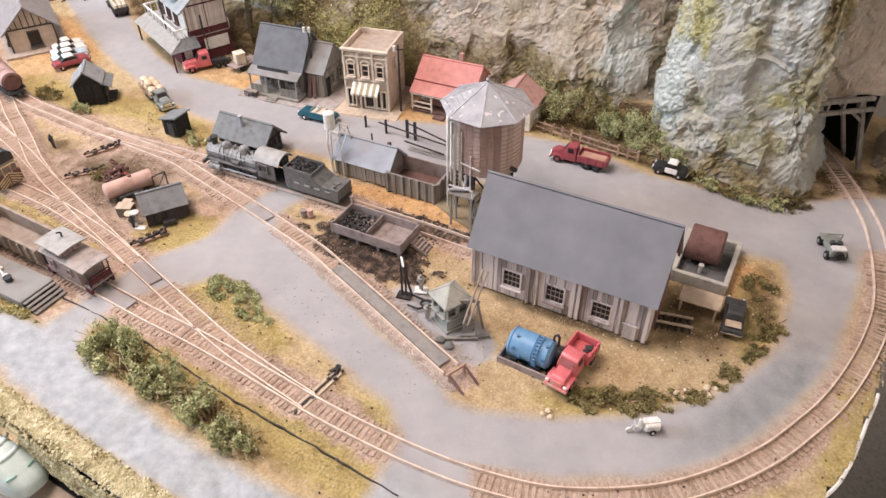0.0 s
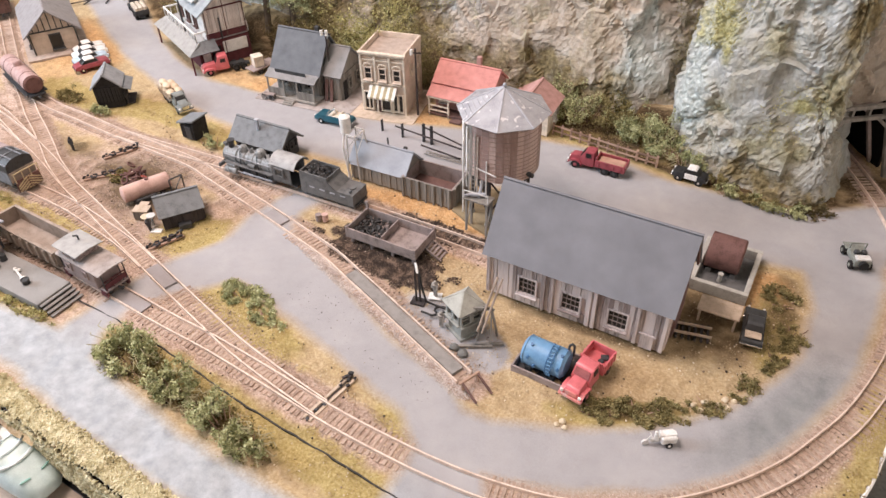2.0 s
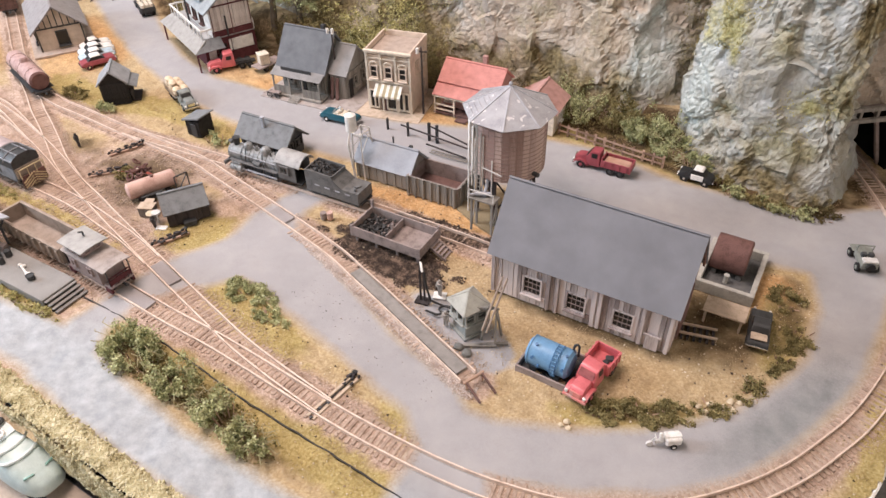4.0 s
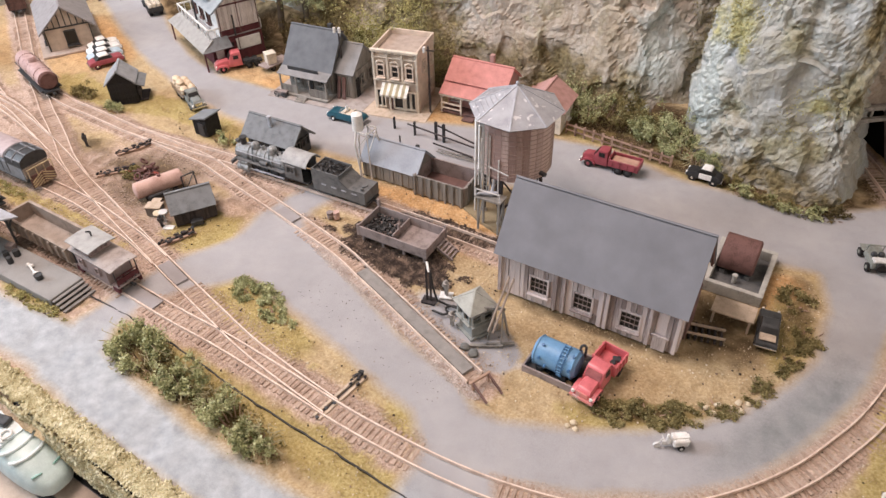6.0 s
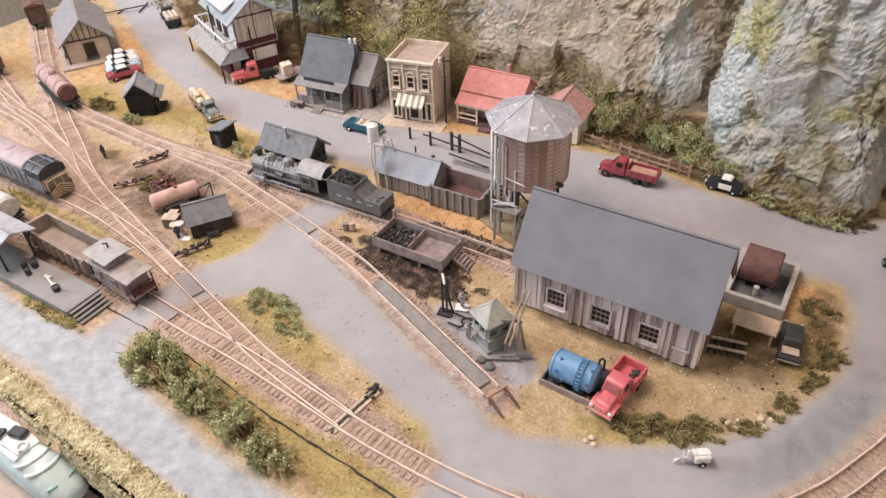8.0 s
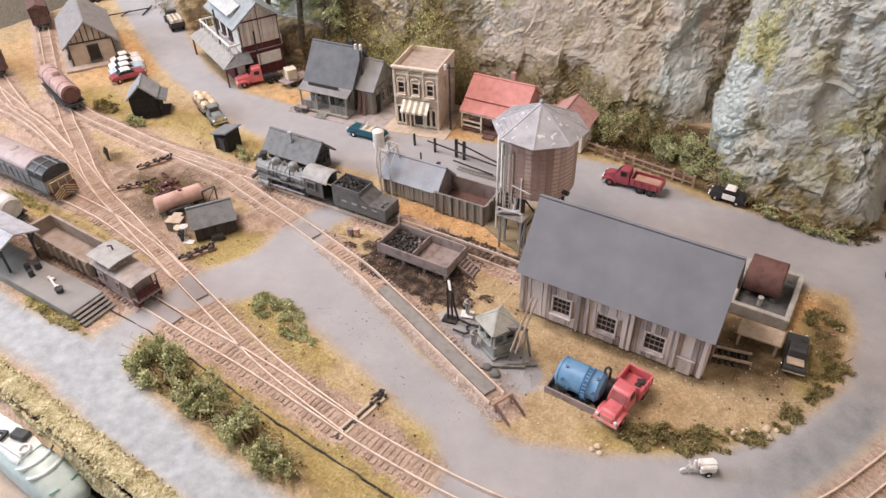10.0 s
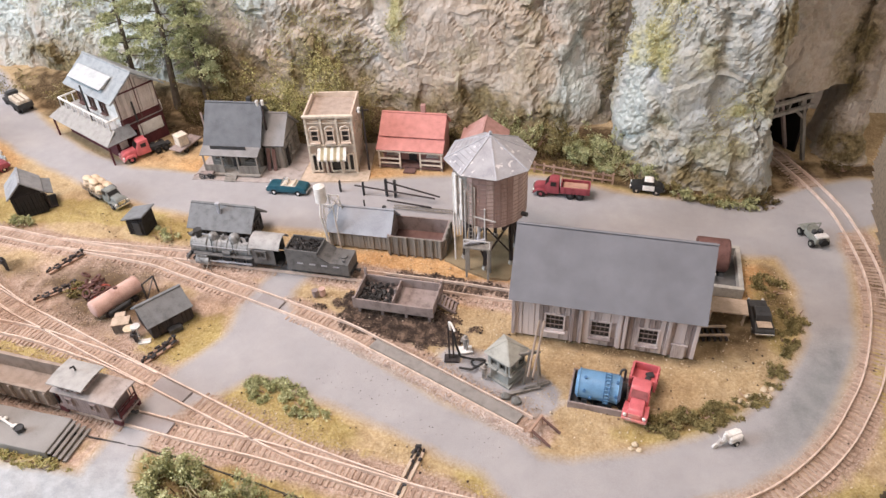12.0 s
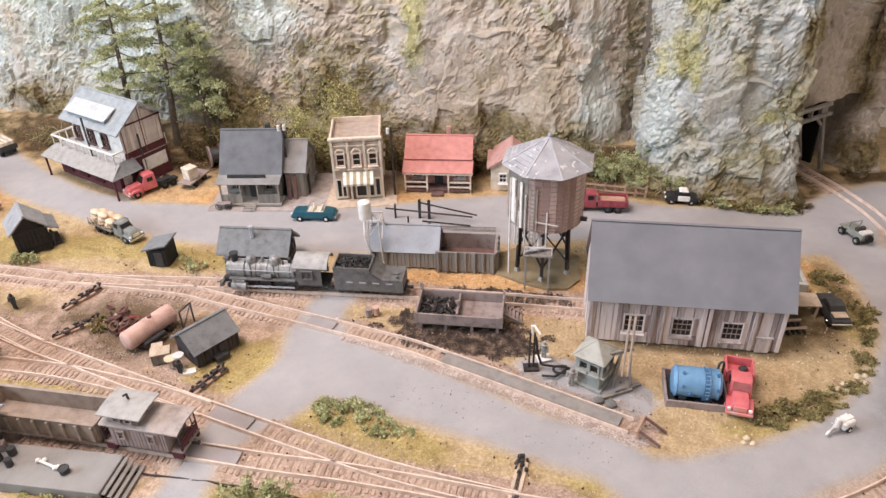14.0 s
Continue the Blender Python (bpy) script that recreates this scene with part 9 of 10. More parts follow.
    solo("white_sheet", bm, M["white"], -3.62, -0.86, 0, 25, "white sheet lying on the ground", "sheet", smooth=0)
    figurine(-3.70, -0.88, 0.0, 0.15, "figure_dark", "small dark figurine by the white table")
    for x, y, h in ((-2.15, 0.16, 0.08), (-2.08, 0.19, 0.09)):
        bm = bmesh.new()
        rod(bm, (0, 0, 0), (0, 0, h), 0.034, n=14)
        ring(bm, (0, 0, h), (0, 0, 1), 0.033, 0.004, n=14, m=4)
        ring(bm, (0, 0, h / 2), (0, 0, 1), 0.034, 0.004, n=14, m=4)
        solo("barrel", bm, M["bin_wood" if h < 0.085 else "pink_tank"], x, y, 0, 0, "small barrel beside the crossing", "barrel", "barrels")


M["red_scrap"] = paint("red_oxide_metal", (0.32, 0.07, 0.05), None, 0.7)
scrap_corner()


def derrick():
    s = thing("pole_derrick", -1.85, 2.10, 0, -3, "dark pole derrick with long beams beside the street", "derrick")
    for x, h in ((-0.42, 0.20), (-0.12, 0.26), (0.0, 0.26), (-0.75, 0.17)):
        bm = bmesh.new()
        beam(bm, (x, 0.05 * (x > -0.2), 0), (x, 0.05 * (x > -0.2), h), 0.03 if x > -0.2 else 0.018, 0.03)
        part("post", bm, M["black"], s, smooth=0)
    for a, b in (((-0.55, 0.02, 0.12), (0.55, 0.0, 0.10)), ((-0.12, 0.05, 0.22), (0.60, 0.05, 0.10)), ((-0.05, -0.12, 0.06), (0.55, -0.14, 0.06))):
        bm = bmesh.new()
        beam(bm, a, b, 0.014, 0.016)
        part("boom", bm, M["dark_wood"], s, smooth=0)
    l = thing("lying_ladder", -1.40, 1.92, 0, 2, "pale ladder lying flat beside the derrick", "ladder")
    for y in (-0.03, 0.03):
        bm = bmesh.new()
        box(bm, (0, y, 0.03), (0.80, 0.010, 0.012))
        part("stile", bm, M["grey_board"], l, smooth=0)
    for k in range(16):
        bm = bmesh.new()
        box(bm, (-0.38 + 0.05 * k, 0, 0.03), (0.008, 0.06, 0.008))
        part("rung", bm, M["grey_board"], l, smooth=0)


derrick()


def guard_fence():
    s = thing("guard_fence", 0, 0, 0, 0, "low weathered timber guard fence along the road", "fence")
    pts = spline([(-0.58, 3.14), (-0.1, 3.08), (0.4, 3.02), (0.85, 2.98)], 0.13)
    for p in pts:
        bm = bmesh.new()
        beam(bm, (p.x, p.y, -0.03), (p.x, p.y, 0.15), 0.026, 0.026)
        part("post", bm, M["tie"], s, smooth=0)
    for z in (0.05, 0.125):
        for a, b in zip(pts, pts[1:]):
            bm = bmesh.new()
            beam(bm, (a.x, a.y - 0.016, z), (b.x, b.y - 0.016, z), 0.008, 0.022)
            part("rail", bm, M["tie"], s, smooth=0)


guard_fence()


def cable_reel():
    s = thing("cable_reel", -5.16, 3.36, 0, 35, "large dark wooden cable reel standing on edge", "cable reel")
    for x in (-0.075, 0.075):
        bm = bmesh.new()
        rod(bm, (x - 0.012, 0, 0.15), (x + 0.012, 0, 0.15), 0.15, n=24)
        part("flange", bm, M["bin_wood" if x < 0 else "brown_board"], s)
    bm = bmesh.new()
    rod(bm, (-0.07, 0, 0.15), (0.07, 0, 0.15), 0.11, n=20)
    part("drum", bm, M["soot"], s, "wound dark cable")


cable_reel()


def tower_slab():
    bm = bmesh.new()
    prism(bm, [(-0.92, 1.02), (-0.66, 0.90), (-0.38, 0.80), (-0.15, 0.82), (-0.02, 1.0), (-0.02, 1.45), (-0.2, 1.6), (-0.7, 1.6), (-0.92, 1.42)], "z", -0.03, 0.022)
    solo("tower_slab", bm, M["slab"], 0, 0, 0, 0, "mossy grey-brown slab under the water tower", "slab", smooth=0)


M["slab"] = paint("mossy_slab", (0.27, 0.215, 0.135), (0.17, 0.13, 0.075), 0.9, scale=60)
tower_slab()


def hand_cart():
    s = thing("hand_cart", -4.52, 2.10, 0, 10, "small dark hand cart with spoked wheels", "cart")
    for x in (-0.06, 0.06):
        bm = bmesh.new()
        ring(bm, (x, -0.02, 0.05), (0.2, 1, 0), 0.042, 0.006, n=16, m=5)
        for k in range(6):
            a = math.pi * k / 3
            beam(bm, (x, -0.02, 0.05), (x + 0.04 * math.cos(a), -0.02, 0.05 + 0.04 * math.sin(a)), 0.005, 0.005)
        part("wheel", bm, M["soot"], s)
    bm = bmesh.new()
    box(bm, (0, 0.03, 0.075), (0.18, 0.08, 0.025), bev=0.003)
    beam(bm, (-0.09, 0.03, 0.08), (-0.20, 0.03, 0.03), 0.008, 0.008)
    part("tray", bm, M["bin_wood"], s, smooth=0)


hand_cart()


# ---- front rim and the lower deck ----
M["plank"] = paint("pale_tan_plank", (0.50, 0.41, 0.34), (0.40, 0.32, 0.26), 0.8)


def lower_deck():
    line = [Vector((-9.0, -3.05, 0)), Vector((-3.5, -3.165, 0)), Vector((-1.3, -3.29, 0)), Vector((0.9, -3.30, 0))]
    bm = bmesh.new()
    for a, b in zip(line, line[1:]):
        plate(bm, (a.x, a.y - 0.02, -0.75), (b.x, b.y - 0.02, -0.75), (b.x, b.y, -0.17), (a.x, a.y, -0.17), 0.03)
    tagged(new("front_fascia", mesh_of("front_fascia", bm, M["dark_board"], 0)), "dark board under the front edge", kind="structure")
    rim = [(4.18, 4.2), (3.94, 3.1), (3.84, 2.0), (3.71, 0.5), (3.63, 0.0), (3.54, -0.5), (3.40, -0.85), (3.0, -1.45), (2.4, -2.1), (1.6, -2.9), (1.15, -3.3)]
    bm = bmesh.new()
    for a, b in zip(rim, rim[1:]):
        plate(bm, (a[0] - 0.02, a[1], -9.0), (b[0] - 0.02, b[1], -9.0), (b[0] - 0.03, b[1], -0.04), (a[0] - 0.03, a[1], -0.04), 0.03)
    tagged(new("side_fascia", mesh_of("side_fascia", bm, M["dark_board"], 0)), "black fascia board round the table edge", kind="structure")
    bm = bmesh.new()
    tube(bm, [(a[0] + 0.0, a[1], -0.02 + 0.012 * math.sin(7 * k)) for k, a in enumerate(spline(rim, 0.06)) if -0.9 < a[1] < 0.4] or [(0, 0, 0), (0, 0, 1)], 0.016, 6)
    tagged(new("plaster_edge", mesh_of("plaster_edge", bm, M["white"])), "ragged white plaster along the table edge", kind="structure")
    bm = bmesh.new()
    box(bm, (-4.5, -5.2, -0.72), (12.5, 3.9, 0.1))
    tagged(new("lower_deck", mesh_of("lower_deck", bm, M["blue_grey"], 0)), "blue-grey carpeted lower deck", kind="structure")
    for y, w, m_ in ((-3.25, 0.05, "black"), (-3.385, 0.20, "plank"), (-3.53, 0.06, "black"), (-3.665, 0.19, "plank"), (-3.79, 0.05, "black"), (-4.02, 0.06, "white"), (-4.25, 0.05, "white")):
        bm = bmesh.new()
        box(bm, (-4.5, y, -0.66), (12.5, w, 0.02 if m_ != "plank" else 0.03))
        ob = new("deck_strip", mesh_of("deck_strip", bm, M[m_], 0))
        ob.matrix_basis = at(0, -0.11, 0.0, -2.0)
        tagged(ob, "long flat strip on the lower deck", kind="structure")


lower_deck()


def toy_engine():
    s = thing("mint_toy_engine", -3.02, -3.41, -0.63, -3, "pale mint plastic toy streetcar on the lower deck", "toy streetcar")
    def section(x, w, z0, z1, e=3.2, n=28):
        out = []
        for k in range(n):
            a = 2 * math.pi * k / n
            c, d = math.cos(a), math.sin(a)
            y = w * math.copysign(abs(c) ** (2 / e), c)
            z = (z0 + z1) / 2 + (z1 - z0) / 2 * math.copysign(abs(d) ** (2 / e), d)
            out.append(Vector((x, y * (1 - 0.22 * (z - z0) / (z1 - z0)), z)))
        return out

    def loft(rows):
        bm = bmesh.new()
        rings = [[bm.verts.new(p) for p in row] for row in rows]
        for a, b in zip(rings, rings[1:]):
            for k in range(len(a)):
                m = (k + 1) % len(a)
                bm.faces.new((a[k], a[m], b[m], b[k]))
        bm.faces.new(rings[0])
        bm.faces.new(rings[-1][::-1])
        return bm

    hull = [(-1.2, 0.235, 0.05, 0.45), (0.20, 0.235, 0.05, 0.45), (0.34, 0.230, 0.05, 0.43), (0.46, 0.218, 0.05, 0.385), (0.56, 0.20, 0.06, 0.33), (0.64, 0.17, 0.07, 0.28), (0.70, 0.12, 0.09, 0.24), (0.72, 0.06, 0.12, 0.20)]
    part("body", loft([section(*r) for r in hull]), M["toy_green"], s, smooth=60)
    part("roof_deck", loft([section(x, 0.165, 0.43, 0.47, 5) for x in (-1.15, 0.16)] + [section(0.22, 0.15, 0.432, 0.462, 5)]), M["toy_white"], s, smooth=50)
    for x, w, z in ((0.30, 0.222, 0.425), (0.42, 0.215, 0.385)):
        bm = bmesh.new()
        arc = [(x + 0.10 * math.cos(t) - 0.06, w * math.sin(t) * 0.78, z + 0.012 * math.cos(t)) for t in [-1.45 + 0.29 * k for k in range(11)]]
        tube(bm, arc, 0.016, 8)
        part("moulding", bm, M["toy_white"], s)
    for sg in (-1, 1):
        bm = bmesh.new()
        box(bm, (0.585, sg * 0.09, 0.285), (0.02, 0.09, 0.07), ry=38, rz=sg * 14, bev=0.008)
        part("front_pane", bm, M["toy_pane"], s, "tinted green front pane")
    bm = bmesh.new()
    box(bm, (0.02, 0.03, 0.50), (0.16, 0.10, 0.05), rz=15, bev=0.012)
    part("roof_box", bm, M["soot"], s, "dark grey roof box")
    bm = bmesh.new()
    ring(bm, (0.17, -0.03, 0.485), (0, 0, 1), 0.045, 0.012, n=18)
    part("roof_ring", bm, M["white"], s)
    bm = bmesh.new()
    tube(bm, [(-0.12, -0.12, 0.48), (0.1, -0.10, 0.49), (0.22, -0.09, 0.48)], 0.012, 8)
    part("roof_bar", bm, M["white"], s)
    bm = bmesh.new()
    tube(bm, [(-0.02, 0.13, 0.47), (0.0, 0.2, 0.56), (0.2, 0.2, 0.53), (0.24, 0.12, 0.47)], 0.014, 8)
    tube(bm, [(-0.2, -0.06, 0.48), (-0.1, -0.02, 0.50), (-0.08, -0.12, 0.49)], 0.018, 8)
    part("roof_arm", bm, M["black"], s)
    for x in (-0.5, 0.3):
        for y in (-0.14, 0.14):
            bm = bmesh.new()
            rod(bm, (x, y - 0.015, 0.05), (x, y + 0.015, 0.05), 0.05, n=16)
            part("wheel", bm, M["soot"], s)


M["toy_pane"] = paint("tinted_green_plastic", (0.30, 0.50, 0.45), None, 0.2, bump=0)
M["toy_white"] = paint("pale_plastic", (0.68, 0.74, 0.74), (0.6, 0.66, 0.66), 0.35, bump=0.02)
toy_engine()


def board_gap():
    pts = spline([(-8.0, -1.96), (-3.17, -2.03), (-2.12, -2.10), (-1.16, -2.21), (0.01, -2.29), (0.62, -2.34)], 0.05)
    line = [Vector((p.x, p.y + 0.012 * noise.noise(Vector((p.x * 6, 3, 1))) + 0.006 * noise.noise(Vector((p.x * 31, 7, 2))), 0)) for p in pts]
    bm = rail_strip(line, 0.0, 0.0055, -0.06, -0.001)
    ob = new("board_gap", mesh_of("board_gap", bm, M["black"], 0))
    tagged(ob, "black crack between two layout boards", kind="structure")


board_gap()


# ---- foliage, gravel and grit ----
def chips(name, pts, size, material, seed, kind="leaf", flat=0.0):
    """One mesh of many small leaves or lumps at the given places (decimetres)."""
    g = np.random.RandomState(seed)
    n = len(pts)
    if kind == "leaf":
        base = np.array([(-0.5, -0.5, 0), (0.5, -0.45, 0.12), (0.55, 0.5, -0.05), (-0.45, 0.5, 0.15)])
        faces = [(0, 1, 2, 3)]
    elif kind == "blade":
        base = np.array([(-0.12, 0, 0), (0.12, 0, 0), (0.25, 0.1, 1.3), (0, 0.12, 0)])
        faces = [(0, 1, 2), (1, 3, 2), (3, 0, 2)]
    else:
        base = np.array([(0.5, 0, 0), (-0.5, 0, 0), (0, 0.5, 0), (0, -0.5, 0), (0, 0, 0.45), (0, 0, -0.45)])
        faces = [(0, 2, 4), (2, 1, 4), (1, 3, 4), (3, 0, 4), (2, 0, 5), (1, 2, 5), (3, 1, 5), (0, 3, 5)]
    if kind == "blade":
        a = g.uniform(0, 2 * np.pi, n)
        tilt = g.uniform(-0.5, 0.5, (n, 2))
        rot = np.zeros((n, 3, 3))
        rot[:, 0, 0], rot[:, 0, 1], rot[:, 1, 0], rot[:, 1, 1], rot[:, 2, 2] = np.cos(a), -np.sin(a), np.sin(a), np.cos(a), 1
        rot[:, 0, 2], rot[:, 1, 2] = tilt[:, 0], tilt[:, 1]
    else:
        q = g.normal(size=(n, 4))
        q /= np.linalg.norm(q, axis=1)[:, None]
        w, x, y, z = q.T
        rot = np.stack([1 - 2 * (y * y + z * z), 2 * (x * y - z * w), 2 * (x * z + y * w), 2 * (x * y + z * w), 1 - 2 * (x * x + z * z), 2 * (y * z - x * w),
                        2 * (x * z - y * w), 2 * (y * z + x * w), 1 - 2 * (x * x + y * y)], -1).reshape(n, 3, 3)
    s = size * g.uniform(0.55, 1.35, (n, 1, 1))
    wob = base[None] * g.uniform(0.7, 1.3, (n, len(base), 3))
    verts = (np.einsum("nij,nkj->nki", rot, wob) * s + np.asarray(pts)[:, None, :]).reshape(-1, 3) * DM
    k = len(base)
    f = [tuple(i * k + j for j in face) for i in range(n) for face in faces]
    me = bpy.data.meshes.new(name)
    me.from_pydata(verts, [], f)
    me.materials.append(material)
    return me


def clump_points(rx, ry, h, n, seed):
    """Leaf points gathered into lumps at the ends of many bent sprigs that fan out of an uneven footprint."""
    g = np.random.RandomState(seed)
    count = int(max(14, 300 * rx * ry / 0.07 ** 0.5))
    each = max(8, n // count)
    out = []
    for _ in range(count):
        a, r = g.uniform(0, 2 * np.pi), np.sqrt(g.rand())
        foot = np.array([r * math.cos(a) * rx * 0.9, r * math.sin(a) * ry * 0.9, 0.0])
        patch = noise.noise(Vector((foot[0] * 6, foot[1] * 6, seed)))
        if patch < (-0.10 if h > 0.1 else -0.30):
            continue
        reach = h * (1.05 - 0.6 * r * r) * g.uniform(0.45, 1.1) * (0.75 + 0.9 * max(0, patch + 0.1))
        side = np.array([math.cos(a), math.sin(a), 0]) * g.uniform(0.0, 0.6) * reach + g.normal(size=3) * 0.15 * reach
        tip = int(each * 0.62)
        t = np.concatenate([g.uniform(0.86, 1.0, tip), g.uniform(0.2, 0.9, each - tip)])
        spread = np.concatenate([np.full(tip, 0.012 + 0.035 * min(rx, ry) + 0.02 * h), np.full(each - tip, 0.008 + 0.02 * min(rx, ry))])
        line = foot + np.outer(t * t, side) + np.outer(t, (0, 0, reach))
        out.append(line + g.normal(size=(each, 3)) * spread[:, None] * np.array([1, 1, 0.7]))
    pts = np.concatenate(out)
    pts[:, 2] = np.maximum(pts[:, 2], -0.005)
    return pts


def bush(x, y, rx, ry, h, n, material, label, seed, rz=0.0, z=0.0, size=0.032, category="bush", group="bushes"):
    s = thing("bush", x, y, z, rz, label, category, group)
    ob = new("foliage", chips("foliage", clump_points(rx, ry, h, int(n * 1.7), seed), size, M[material], seed))
    ob.parent = s
    bm = bmesh.new()
    g = np.random.RandomState(seed)
    for k in range(9):
        p = (g.uniform(-0.5, 0.5) * rx, g.uniform(-0.5, 0.5) * ry, -0.01)
        q = (p[0] * 1.5, p[1] * 1.5, h * g.uniform(0.3, 0.6))
        rod(bm, p, q, 0.008, 0.003, n=5)
    part("stem", bm, M["tie"], s, "brown twigs", smooth=0)
    if 0.12 < h < 0.5:
        m = int((9000 if y < 0 else 4500) * rx * ry)
        a, r = g.uniform(0, 2 * np.pi, m), np.sqrt(g.rand(m)) * (1.18 if y < 0 else 0.95)
        low = np.stack([r * np.cos(a) * rx, r * np.sin(a) * ry, g.rand(m) ** 2 * 0.28 * h], -1)
        ob = new("undergrowth", chips("undergrowth", low, size * 0.95, M["bush_brown"], seed + 1))
        ob.parent = s
        tagged(ob, "brown litter under the leaves")
    if 0.18 < h < 0.3:
        bm = bmesh.new()
        for k in range(34):
            a = g.uniform(0, 2 * np.pi)
            p = Vector((0.6 * rx * math.cos(a), 0.6 * ry * math.sin(a), h * g.uniform(0.1, 0.8)))
            d = Vector((math.cos(a) * rx, math.sin(a) * ry, g.uniform(-0.6, 0.5) * h))
            bend = Vector(g.normal(size=3)) * 0.05
            tube(bm, [p, p + d * 0.3 + bend, p + d * 0.55 + bend * 0.4], 0.0035, 4)
        part("tendril", bm, M["tendril"], s, "pale loose twigs")


